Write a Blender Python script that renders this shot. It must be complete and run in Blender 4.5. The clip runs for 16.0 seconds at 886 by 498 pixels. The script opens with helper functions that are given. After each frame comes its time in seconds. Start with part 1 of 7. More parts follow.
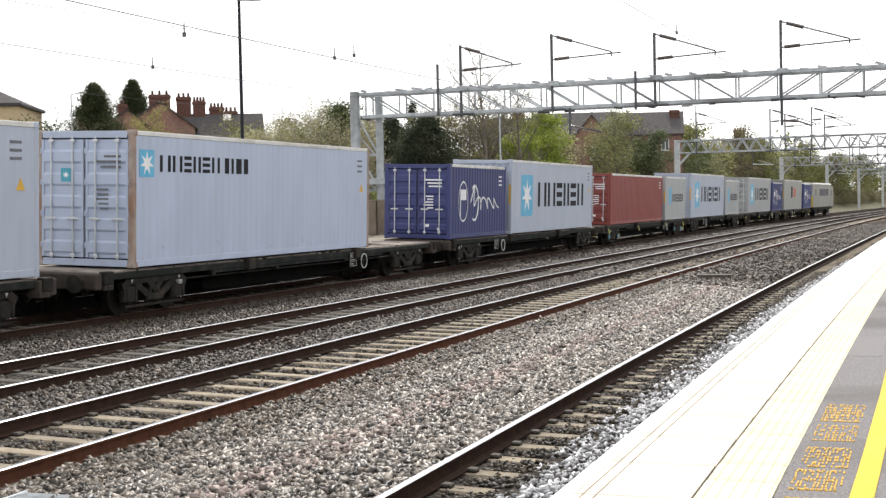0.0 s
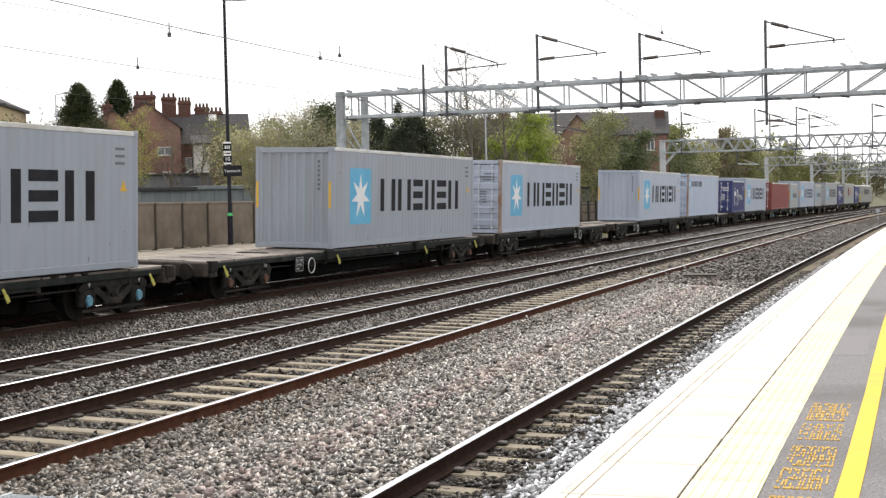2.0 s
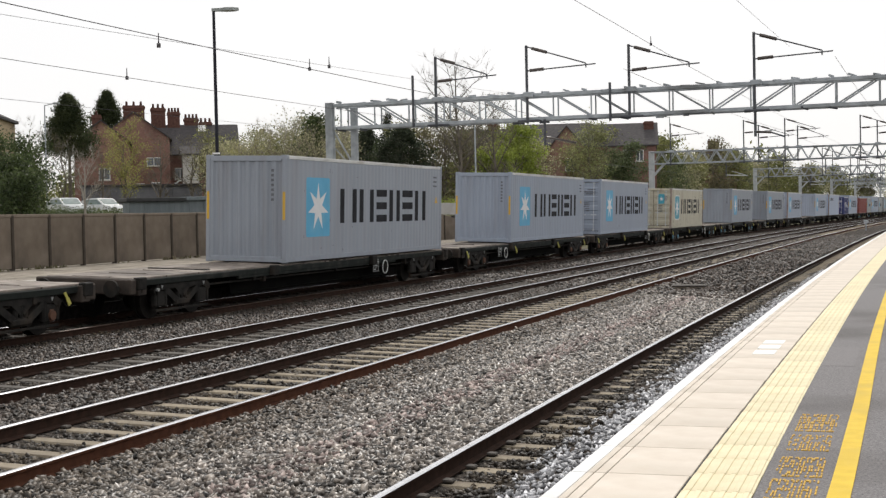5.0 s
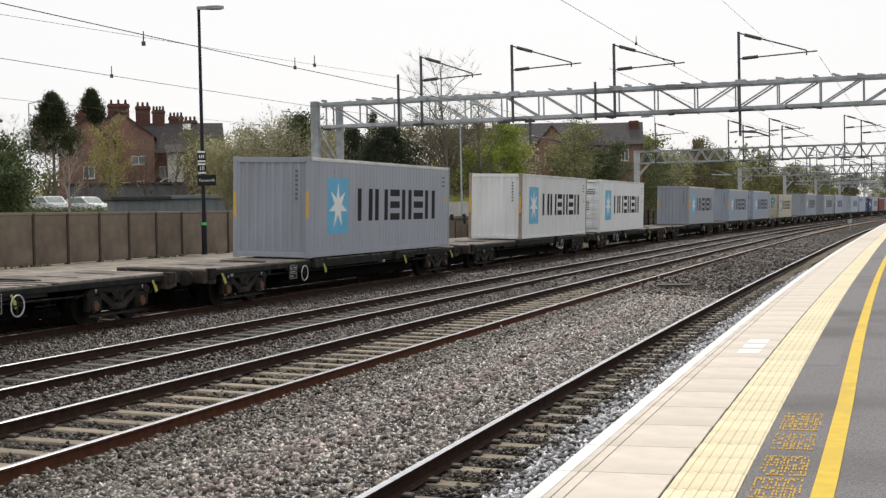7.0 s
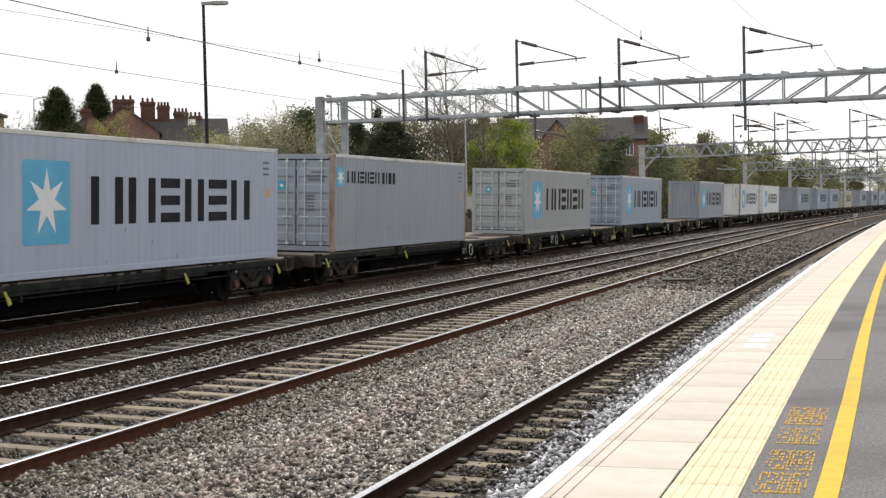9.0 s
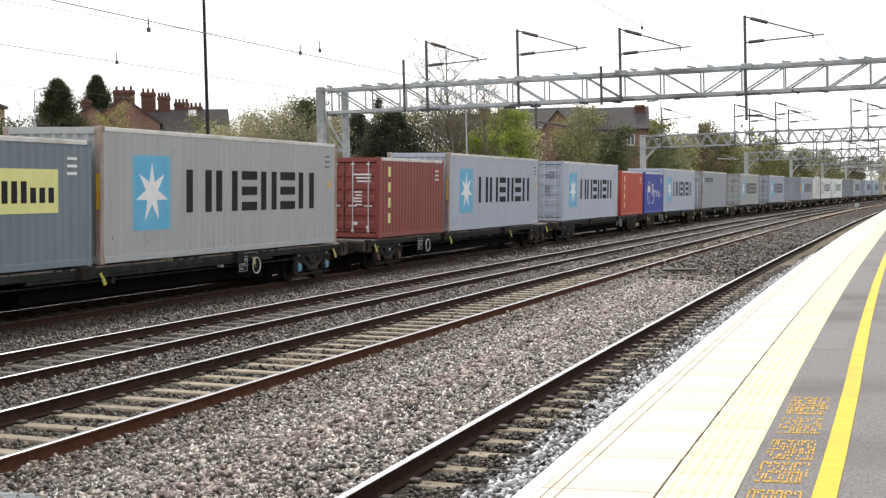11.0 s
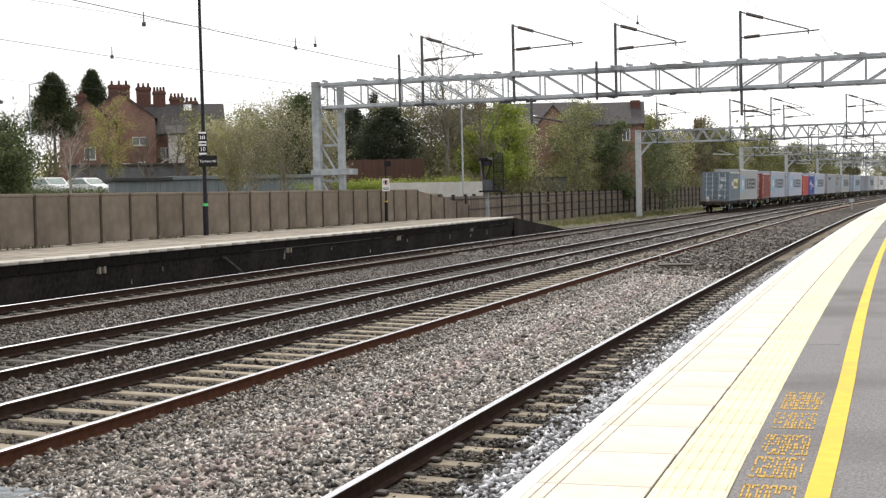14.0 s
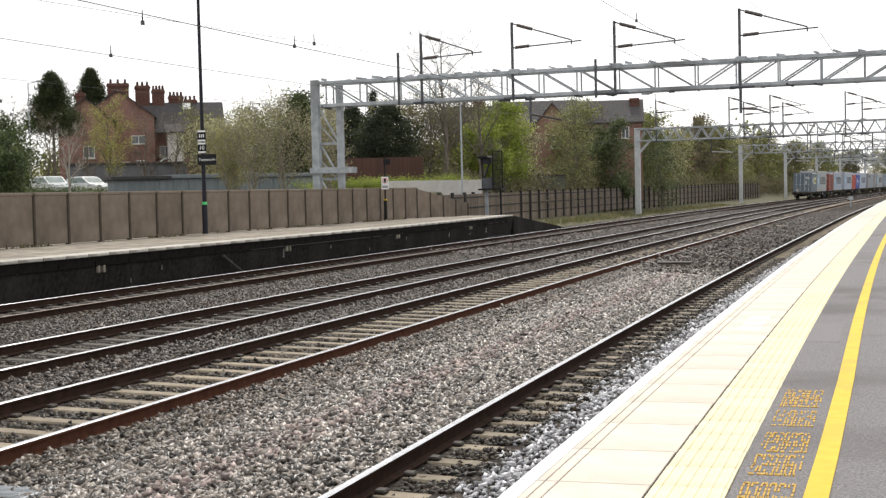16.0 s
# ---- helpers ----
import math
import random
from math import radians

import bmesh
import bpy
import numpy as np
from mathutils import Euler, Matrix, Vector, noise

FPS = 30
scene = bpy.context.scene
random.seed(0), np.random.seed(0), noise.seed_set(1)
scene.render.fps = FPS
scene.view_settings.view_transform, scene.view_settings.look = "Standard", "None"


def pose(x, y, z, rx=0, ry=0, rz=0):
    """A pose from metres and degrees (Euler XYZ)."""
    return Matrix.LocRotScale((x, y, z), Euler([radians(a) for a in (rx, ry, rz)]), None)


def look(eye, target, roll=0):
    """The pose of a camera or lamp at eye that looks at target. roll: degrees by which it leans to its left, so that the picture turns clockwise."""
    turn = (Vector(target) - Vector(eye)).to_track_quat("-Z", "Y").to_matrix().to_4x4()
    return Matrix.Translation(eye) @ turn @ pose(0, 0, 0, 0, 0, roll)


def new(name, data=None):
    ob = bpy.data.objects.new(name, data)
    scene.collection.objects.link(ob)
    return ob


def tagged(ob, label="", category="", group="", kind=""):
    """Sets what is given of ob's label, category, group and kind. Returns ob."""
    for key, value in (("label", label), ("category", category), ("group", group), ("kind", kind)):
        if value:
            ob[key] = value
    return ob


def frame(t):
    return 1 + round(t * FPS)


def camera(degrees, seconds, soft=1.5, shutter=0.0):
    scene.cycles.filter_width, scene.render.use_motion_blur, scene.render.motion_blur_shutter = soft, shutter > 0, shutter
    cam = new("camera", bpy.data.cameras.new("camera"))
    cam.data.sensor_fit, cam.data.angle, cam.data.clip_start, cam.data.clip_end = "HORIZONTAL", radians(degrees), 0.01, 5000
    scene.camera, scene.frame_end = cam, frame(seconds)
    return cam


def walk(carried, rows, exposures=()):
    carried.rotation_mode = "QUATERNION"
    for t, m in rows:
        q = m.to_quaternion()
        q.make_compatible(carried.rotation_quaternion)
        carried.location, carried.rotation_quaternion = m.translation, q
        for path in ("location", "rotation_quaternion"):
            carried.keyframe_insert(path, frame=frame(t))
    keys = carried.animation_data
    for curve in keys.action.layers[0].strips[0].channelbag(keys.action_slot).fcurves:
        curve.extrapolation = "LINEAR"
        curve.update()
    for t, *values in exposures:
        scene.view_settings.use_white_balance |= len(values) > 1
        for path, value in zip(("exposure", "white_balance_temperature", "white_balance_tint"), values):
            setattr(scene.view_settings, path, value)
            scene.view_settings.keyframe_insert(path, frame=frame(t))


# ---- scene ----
# The lens and the hand-held turn of the camera, which stands on the platform.
EYE = (0.0, 0.0, 2.18)
TURNS = (  # seconds, degrees to the left of the track, down, lean
    (0.0, 19.22, 1.89, 1.22), (0.5, 19.1, 1.9, 1.16), (1.0, 19.05, 1.94, 1.17), (1.5, 18.86, 1.93, 1.16),
    (2.0, 18.62, 1.9, 1.3), (2.5, 18.45, 1.81, 1.32), (3.0, 18.33, 1.69, 1.33), (3.5, 18.22, 1.64, 1.38),
    (4.0, 18.23, 1.49, 1.32), (6.5, 17.74, 1.46, 1.16), (7.0, 17.53, 1.5, 1.18), (7.5, 17.52, 1.5, 1.2),
    (8.0, 17.6, 1.53, 1.27), (8.5, 17.69, 1.61, 1.26), (9.0, 17.75, 1.71, 1.29), (11.5, 17.81, 2.21, 1.4),
    (12.0, 17.82, 2.27, 1.39), (12.5, 17.76, 2.27, 1.39), (13.0, 17.65, 2.33, 1.36), (13.5, 17.62, 2.37, 1.29),
    (14.0, 17.61, 2.34, 1.33), (14.5, 17.58, 2.32, 1.38), (15.0, 17.56, 2.31, 1.38), (15.5, 17.61, 2.34, 1.44),
    (16.0, 17.58, 2.42, 1.42))


def sight(yaw, down, lean):
    a, b = radians(yaw), radians(down)
    ahead = Vector((-math.sin(a) * math.cos(b), math.cos(a) * math.cos(b), -math.sin(b)))
    return look(EYE, Vector(EYE) + 10 * ahead, -lean)


cam = camera(36.58, 16.0, soft=1.35)
walk(cam, [(t, sight(a, b, c)) for t, a, b, c in TURNS],
     exposures=[(0, 0.3), (2.5, 0.2), (4.0, -0.18), (6.5, -0.35), (8.0, -0.34), (9.0, -0.2), (11.5, 0.15), (13, 0.12), (16, -0.01)])

# Bright thin overcast with a veiled sun ahead of the camera.
SUN_ELEVATION, SUN_AZIMUTH = 46.0, -14.0   # azimuth clockwise from +Y
world = bpy.data.worlds.new("sky")
scene.world = world
world.use_nodes = True
wn = world.node_tree.nodes
wl = world.node_tree.links
sky = wn.new("ShaderNodeTexSky")
sky.sky_type, sky.sun_disc = "NISHITA", False
sky.sun_elevation, sky.sun_rotation = radians(SUN_ELEVATION), radians(SUN_AZIMUTH)
sky.dust_density, sky.air_density = 3.0, 0.7
cloud = wn.new("ShaderNodeMix")
cloud.data_type = "RGBA"
cloud.inputs["Factor"].default_value = 0.86
cloud.inputs["B"].default_value = (13.2, 13.1, 13.05, 1)
wl.new(sky.outputs[0], cloud.inputs["A"])
wl.new(cloud.outputs["Result"], wn["Background"].inputs[0])
wn["Background"].inputs[1].default_value = 0.1
sun = new("sun", bpy.data.lights.new("sun", "SUN"))
sun.data.energy, sun.data.angle, sun.data.color = 2.5, radians(6), (1.0, 0.96, 0.9)
_az, _el = radians(SUN_AZIMUTH), radians(SUN_ELEVATION)
_from = Vector((math.sin(_az) * math.cos(_el), math.cos(_az) * math.cos(_el), math.sin(_el)))
sun.matrix_world = look(_from * 50, (0, 0, 0))


# ---- the line's plan: s metres along, d metres to the right of the reference line through the camera ----
_S = np.arange(-700.0, 1101.0, 0.5)
_K = np.interp(_S, [-400, -60, 0, 60, 120, 200, 320, 420], [0.0, 0.00112, 0.00112, 0.00004, 0.00052, 0.00018, 0.00018, 0.0006])
_TH = np.cumsum(_K) * 0.5
_TH -= np.interp(0, _S, _TH)
_X = np.cumsum(np.sin(_TH)) * 0.5
_Y = np.cumsum(np.cos(_TH)) * 0.5
_X -= np.interp(0, _S, _X)
_Y -= np.interp(0, _S, _Y)


def turn_at(s):
    return float(np.interp(s, _S, _TH))


def at(s, d, z=0.0):
    a = turn_at(s)
    return Vector((float(np.interp(s, _S, _X)) + d * math.cos(a), float(np.interp(s, _S, _Y)) - d * math.sin(a), z))


def at_many(s, d):
    a = np.interp(s, _S, _TH)
    return np.interp(s, _S, _X) + d * np.cos(a), np.interp(s, _S, _Y) - d * np.sin(a)


def plan(s, d, z=0.0, tilt=0.0):
    """A pose on the line: x to the right, y ahead."""
    v = at(s, d, z)
    return Matrix.Translation(v) @ Matrix.Rotation(-turn_at(s), 4, "Z") @ Matrix.Rotation(tilt, 4, "Y")


GAUGE, CANT = 1.505, 0.052
NEAR_RAIL = {"near": -2.23, "second": -7.423, "third": -10.981, "far": -16.146}   # the rail nearer the camera
TILT = math.atan(CANT / GAUGE)


def bed(d):
    """Height of the ballast at d."""
    d = np.asarray(d, float)
    xs, zs = [], []
    for near in sorted(NEAR_RAIL.values()):
        for e, lift in ((-GAUGE - 0.45, 0.05), (-GAUGE - 0.1, 0.05), (-GAUGE + 0.1, 0.0), (-0.1, 0.0), (0.1, 0.05), (0.45, 0.05)):
            if near > -3 and e > -0.9:      # heaped up to the platform
                lift = 0.08
            xs.append(near + e)
            zs.append(-0.205 + lift - e * CANT / GAUGE)
        if near > -3:
            xs.insert(-3, near - 0.75)
            zs.insert(-3, -0.205 + 0.06 + 0.75 * CANT / GAUGE)
    xs, zs = [-26.0, -18.9] + xs + [1.0], [-0.15, -0.2] + zs + [-0.2]
    return np.interp(d, xs, zs)


# ---- building tools ----
class Shape:
    """Collects vertices and faces for one mesh."""

    def __init__(self):
        self.v, self.f, self.m = [], [], []

    def add(self, verts, faces, slot=0, M=None):
        n = len(self.v)
        self.v += [tuple(M @ Vector(p)) if M else tuple(p) for p in verts]
        self.f += [tuple(n + i for i in q) for q in faces]
        self.m += [slot] * len(faces)
        return self

    def box(self, x0, y0, z0, x1, y1, z1, c=0.0, slot=0, M=None):
        """A box; c: width of its chamfered edges."""
        if c <= 0:
            v = [(x, y, z) for z in (z0, z1) for y in (y0, y1) for x in (x0, x1)]
            f = [(0, 2, 3, 1), (4, 5, 7, 6), (0, 1, 5, 4), (2, 6, 7, 3), (0, 4, 6, 2), (1, 3, 7, 5)]
            return self.add(v, f, slot, M)
        v, f, ix = [], [], {}
        lo, hi = (x0, y0, z0), (x1, y1, z1)
        for a in range(3):
            for i in (0, 1):
                for j in (0, 1):
                    for k in (0, 1):
                        s = (i, j, k)
                        p = [(hi[q] if s[q] else lo[q]) if q == a else ((hi[q] - c) if s[q] else (lo[q] + c)) for q in range(3)]
                        ix[a, s] = len(v)
                        v.append(tuple(p))
        for a in range(3):
            b, e = (a + 1) % 3, (a + 2) % 3
            for w in (0, 1):
                def key(p, q):
                    s = [0, 0, 0]
                    s[a], s[b], s[e] = w, p, q
                    return ix[a, tuple(s)]
                q = [key(0, 0), key(1, 0), key(1, 1), key(0, 1)]
                f.append(tuple(q if w else q[::-1]))
            for p in (0, 1):
                for q in (0, 1):
                    s0, s1 = [0, 0, 0], [0, 0, 0]
                    s0[b], s0[e], s1[b], s1[e] = p, q, p, q
                    s1[a] = 1
                    r = [ix[b, tuple(s0)], ix[b, tuple(s1)], ix[e, tuple(s1)], ix[e, tuple(s0)]]
                    f.append(tuple(r if p == q else r[::-1]))
        for i in (0, 1):
            for j in (0, 1):
                for k in (0, 1):
                    r = [ix[0, (i, j, k)], ix[1, (i, j, k)], ix[2, (i, j, k)]]
                    f.append(tuple(r if (i + j + k) % 2 else r[::-1]))
        return self.add(v, f, slot, M)

    def rod(self, p, q, r, r2=None, n=8, caps=True, slot=0):
        p, q = Vector(p), Vector(q)
        r2 = r if r2 is None else r2
        w = (q - p)
        if w.length < 1e-6:
            return self
        w.normalize()
        a = w.orthogonal().normalized()
        b = w.cross(a)
        ring = [(math.cos(2 * math.pi * i / n), math.sin(2 * math.pi * i / n)) for i in range(n)]
        v = [tuple(p + (a * c + b * s) * r) for c, s in ring] + [tuple(q + (a * c + b * s) * r2) for c, s in ring]
        f = [(i, (i + 1) % n, n + (i + 1) % n, n + i) for i in range(n)]
        if caps:
            f += [tuple(range(n))[::-1], tuple(range(n, 2 * n))]
        return self.add(v, f, slot)

    def bar(self, p, q, w, h, slot=0, up=(0, 0, 1)):
        """A square bar from p to q."""
        p, q = Vector(p), Vector(q)
        y = (q - p).normalized()
        x = y.cross(Vector(up))
        x = x.normalized() if x.length > 1e-4 else y.orthogonal().normalized()
        z = x.cross(y)
        v = [tuple(e + x * a * w / 2 + z * b * h / 2) for e in (p, q) for a, b in ((-1, -1), (1, -1), (1, 1), (-1, 1))]
        return self.add(v, [(0, 1, 2, 3), (7, 6, 5, 4), (0, 4, 5, 1), (1, 5, 6, 2), (2, 6, 7, 3), (3, 7, 4, 0)], slot)

    def ring(self, c, axis, R, r, n=20, k=6, slot=0):
        c, axis = Vector(c), Vector(axis).normalized()
        a = axis.orthogonal().normalized()
        b = axis.cross(a)
        v, f = [], []
        for i in range(n):
            u = 2 * math.pi * i / n
            e = a * math.cos(u) + b * math.sin(u)
            for j in range(k):
                w = 2 * math.pi * j / k
                v.append(tuple(c + e * (R + r * math.cos(w)) + axis * r * math.sin(w)))
        for i in range(n):
            for j in range(k):
                f.append((i * k + j, ((i + 1) % n) * k + j, ((i + 1) % n) * k + (j + 1) % k, i * k + (j + 1) % k))
        return self.add(v, f, slot)

    def slab(self, outline, z0, z1, slot=0, M=None):
        """An upright prism on a flat outline (x, y), counterclockwise."""
        n = len(outline)
        v = [(x, y, z0) for x, y in outline] + [(x, y, z1) for x, y in outline]
        f = [tuple(range(n))[::-1], tuple(range(n, 2 * n))] + [(i, (i + 1) % n, n + (i + 1) % n, n + i) for i in range(n)]
        return self.add(v, f, slot, M)

    def mesh(self, name, *mats, smooth=False):
        me = bpy.data.meshes.new(name)
        me.from_pydata(self.v, [], self.f)
        for m in mats:
            me.materials.append(m)
        if len(mats) > 1:
            me.polygons.foreach_set("material_index", self.m)
        if smooth:
            me.polygons.foreach_set("use_smooth", [True] * len(self.f))
        me.update()
        return me


def part(name, me, parent, label="", m=None):
    ob = new(name, me)
    ob.parent = parent
    if m is not None:
        ob.matrix_basis = m
    if label:
        ob["label"] = label
    return ob


def thing(name, label, category, m=None, group="", kind="", me=None):
    ob = new(name, me)
    if m is not None:
        ob.matrix_basis = m
    return tagged(ob, label, category, group, kind)


def raw_mesh(name, verts, faces, mat, smooth=False):
    """A mesh from numpy arrays; all faces have the same number of corners."""
    me = bpy.data.meshes.new(name)
    nv, nf, k = len(verts), len(faces), faces.shape[1]
    me.vertices.add(nv)
    me.vertices.foreach_set("co", np.ascontiguousarray(verts, np.float32).ravel())
    me.loops.add(nf * k)
    me.loops.foreach_set("vertex_index", np.ascontiguousarray(faces, np.int32).ravel())
    me.polygons.add(nf)
    me.polygons.foreach_set("loop_start", np.arange(0, nf * k, k, dtype=np.int32))
    me.polygons.foreach_set("loop_total", np.full(nf, k, np.int32))
    if smooth:
        me.polygons.foreach_set("use_smooth", np.ones(nf, bool))
    me.materials.append(mat)
    me.update(calc_edges=True)
    return me


# ---- materials ----
def surf(name, a, b, scale=4.0, rough=0.7, metal=0.0, bump=0.0, bump_scale=40.0, stretch=(1, 1, 1), dirt=None, dirt_amount=0.0,
         dirt_stretch=(1, 1, 1), dirt_scale=0.6, vary=0.0, island=False, spec=0.5, coord="Object"):
    """Two tones in a grain, stains at a larger scale, fine relief, and a shift from piece to piece."""
    m = bpy.data.materials.new(name)
    m.use_nodes = True
    N, L = m.node_tree.nodes, m.node_tree.links
    bsdf = N["Principled BSDF"]
    tc = N.new("ShaderNodeTexCoord")

    def noise_at(sc, st, detail=6.0):
        mp = N.new("ShaderNodeMapping")
        mp.inputs["Scale"].default_value = st
        L.new(tc.outputs[coord], mp.inputs[0])
        no = N.new("ShaderNodeTexNoise")
        no.inputs["Scale"].default_value, no.inputs["Detail"].default_value = sc, detail
        L.new(mp.outputs[0], no.inputs["Vector"])
        return no.outputs["Fac"]

    def ramp(src, lo, hi):
        r = N.new("ShaderNodeMapRange")
        r.inputs["From Min"].default_value, r.inputs["From Max"].default_value = lo, hi
        L.new(src, r.inputs[0])
        return r.outputs[0]

    def mix(fac, p, q):
        x = N.new("ShaderNodeMix")
        x.data_type = "RGBA"
        for sock, val in (("Factor", fac), ("A", p), ("B", q)):
            if isinstance(val, (float, int)):
                x.inputs[sock].default_value = val
            elif isinstance(val, tuple):
                x.inputs[sock].default_value = (*val, 1)
            else:
                L.new(val, x.inputs[sock])
        return x.outputs["Result"]

    colour = mix(ramp(noise_at(scale, stretch), 0.3, 0.7), a, b)
    if dirt:
        f = ramp(noise_at(dirt_scale, dirt_stretch, 9.0), 0.5, 0.72)
        mu = N.new("ShaderNodeMath")
        mu.operation = "MULTIPLY"
        mu.inputs[1].default_value = dirt_amount
        L.new(f, mu.inputs[0])
        colour = mix(mu.outputs[0], colour, dirt)
    if vary:
        if island:
            src = N.new("ShaderNodeNewGeometry").outputs["Random Per Island"]
        else:
            src = N.new("ShaderNodeObjectInfo").outputs["Random"]
        hsv = N.new("ShaderNodeHueSaturation")
        r = N.new("ShaderNodeMapRange")
        r.inputs["To Min"].default_value, r.inputs["To Max"].default_value = 1 - vary, 1 + vary
        L.new(src, r.inputs[0])
        L.new(r.outputs[0], hsv.inputs["Value"])
        L.new(colour, hsv.inputs["Color"])
        colour = hsv.outputs[0]
    L.new(colour, bsdf.inputs["Base Color"])
    bsdf.inputs["Roughness"].default_value, bsdf.inputs["Metallic"].default_value = rough, metal
    bsdf.inputs["Specular IOR Level"].default_value = spec
    if bump:
        bp = N.new("ShaderNodeBump")
        bp.inputs["Strength"].default_value, bp.inputs["Distance"].default_value = 1.0, bump
        L.new(noise_at(bump_scale, (1, 1, 1)), bp.inputs["Height"])
        L.new(bp.outputs[0], bsdf.inputs["Normal"])
    return m


def leafy(name, a, b, vary=0.35):
    m = surf(name, a, b, 0.9, 0.55, vary=vary, island=True, spec=0.3)
    N, L = m.node_tree.nodes, m.node_tree.links
    bsdf, out = N["Principled BSDF"], N["Material Output"]
    thin, both = N.new("ShaderNodeBsdfTranslucent"), N.new("ShaderNodeMixShader")
    both.inputs[0].default_value = 0.45
    L.new(bsdf.inputs["Base Color"].links[0].from_socket, thin.inputs["Color"])
    L.new(bsdf.outputs[0], both.inputs[1])
    L.new(thin.outputs[0], both.inputs[2])
    L.new(both.outputs[0], out.inputs["Surface"])
    return m


def glass(name, tint=(0.05, 0.06, 0.07)):
    return surf(name, tint, tuple(c * 1.4 for c in tint), 2, 0.06, spec=0.8)


def gravel(name, a, b):
    """Broken stone: cells of uneven tone with relief, and brown stains at a larger scale."""
    m = surf(name, a, b, 30, 0.97, dirt=(0.055, 0.038, 0.028), dirt_amount=0.55, dirt_scale=0.45, spec=0.15)
    N, L = m.node_tree.nodes, m.node_tree.links
    bsdf = N["Principled BSDF"]
    tc = N.new("ShaderNodeTexCoord")
    cell = N.new("ShaderNodeTexVoronoi")
    cell.inputs["Scale"].default_value = 17.0
    L.new(tc.outputs["Object"], cell.inputs["Vector"])
    tone = N.new("ShaderNodeSeparateColor")
    L.new(cell.outputs["Color"], tone.inputs[0])
    ra = N.new("ShaderNodeMapRange")
    ra.inputs["To Min"].default_value, ra.inputs["To Max"].default_value = 0.35, 1.75
    L.new(tone.outputs[0], ra.inputs[0])
    hsv = N.new("ShaderNodeHueSaturation")
    old = bsdf.inputs["Base Color"].links[0].from_socket
    L.new(old, hsv.inputs["Color"])
    L.new(ra.outputs[0], hsv.inputs["Value"])
    L.new(hsv.outputs[0], bsdf.inputs["Base Color"])
    inv = N.new("ShaderNodeMath")
    inv.operation = "MULTIPLY"
    inv.inputs[1].default_value = -1.0
    L.new(cell.outputs["Distance"], inv.inputs[0])
    bp = N.new("ShaderNodeBump")
    bp.inputs["Strength"].default_value, bp.inputs["Distance"].default_value = 1.0, 0.05
    L.new(inv.outputs[0], bp.inputs["Height"])
    L.new(bp.outputs[0], bsdf.inputs["Normal"])
    return m


M_BALLAST = gravel("ballast", (0.020, 0.016, 0.013), (0.085, 0.072, 0.062))
M_STONE = surf("granite_stone", (0.022, 0.019, 0.016), (0.30, 0.262, 0.224), 9, 0.42, vary=0.95, island=True, dirt=(0.25, 0.18, 0.145), dirt_amount=0.15, dirt_scale=0.3, spec=0.5)
M_STONE_PINK = surf("pinkish_granite_stone", (0.09, 0.07, 0.062), (0.37, 0.29, 0.262), 6, 0.55, vary=0.7, island=True, spec=0.4)
M_STONE_DARK = surf("oily_dark_stone", (0.012, 0.010, 0.008), (0.075, 0.06, 0.045), 6, 0.6, vary=0.8, island=True, dirt=(0.085, 0.058, 0.028), dirt_amount=0.6, dirt_scale=0.8, spec=0.35)
M_STONE_BROWN = surf("iron_stained_stone", (0.015, 0.0115, 0.009), (0.088, 0.068, 0.053), 6, 0.55, vary=0.8, island=True, dirt=(0.06, 0.036, 0.024), dirt_amount=0.6, dirt_scale=0.4, spec=0.4)
M_STONE_MIXED = surf("rust_dusted_granite_stone", (0.018, 0.015, 0.012), (0.19, 0.158, 0.126), 8, 0.5, vary=0.9, island=True, dirt=(0.10, 0.058, 0.038), dirt_amount=0.4, dirt_scale=0.4, spec=0.4)
M_STONE_FRESH = surf("fresh_grey_stone", (0.17, 0.17, 0.18), (0.60, 0.60, 0.62), 6, 0.5, vary=0.7, island=True, spec=0.5)
M_RUST = surf("rusty_rail", (0.06, 0.024, 0.014), (0.10, 0.041, 0.023), 9, 0.95, bump=0.003, bump_scale=60, spec=0.15)
M_DARK_RAIL = surf("dark_rail", (0.024, 0.014, 0.010), (0.046, 0.025, 0.018), 9, 0.95, bump=0.003, bump_scale=60, spec=0.12)
M_HEAD = surf("polished_rail_head", (0.55, 0.55, 0.56), (0.7, 0.7, 0.72), 5, 0.22, metal=1.0)
M_HEAD_DULL = surf("dull_rail_head", (0.085, 0.055, 0.042), (0.14, 0.10, 0.08), 5, 0.6, metal=0.3)
M_SLEEPER = surf("concrete_sleeper", (0.195, 0.16, 0.11), (0.315, 0.265, 0.195), 7, 0.9, bump=0.004, vary=0.18, dirt=(0.10, 0.072, 0.052), dirt_amount=0.75, dirt_scale=2.0)
M_SLEEPER_OLD = surf("old_grey_sleeper", (0.06, 0.052, 0.044), (0.108, 0.095, 0.08), 7, 0.9, bump=0.004, vary=0.18, dirt=(0.06, 0.05, 0.042), dirt_amount=0.75, dirt_scale=2.0)
M_CLIP = surf("rail_clip_steel", (0.03, 0.026, 0.024), (0.06, 0.05, 0.04), 20, 0.7, metal=0.5)
M_SLAB = surf("pale_paving_slab", (0.60, 0.525, 0.44), (0.70, 0.63, 0.545), 5, 0.85, bump=0.0015, bump_scale=120, vary=0.04, dirt=(0.42, 0.37, 0.3), dirt_amount=0.4, dirt_scale=1.4)
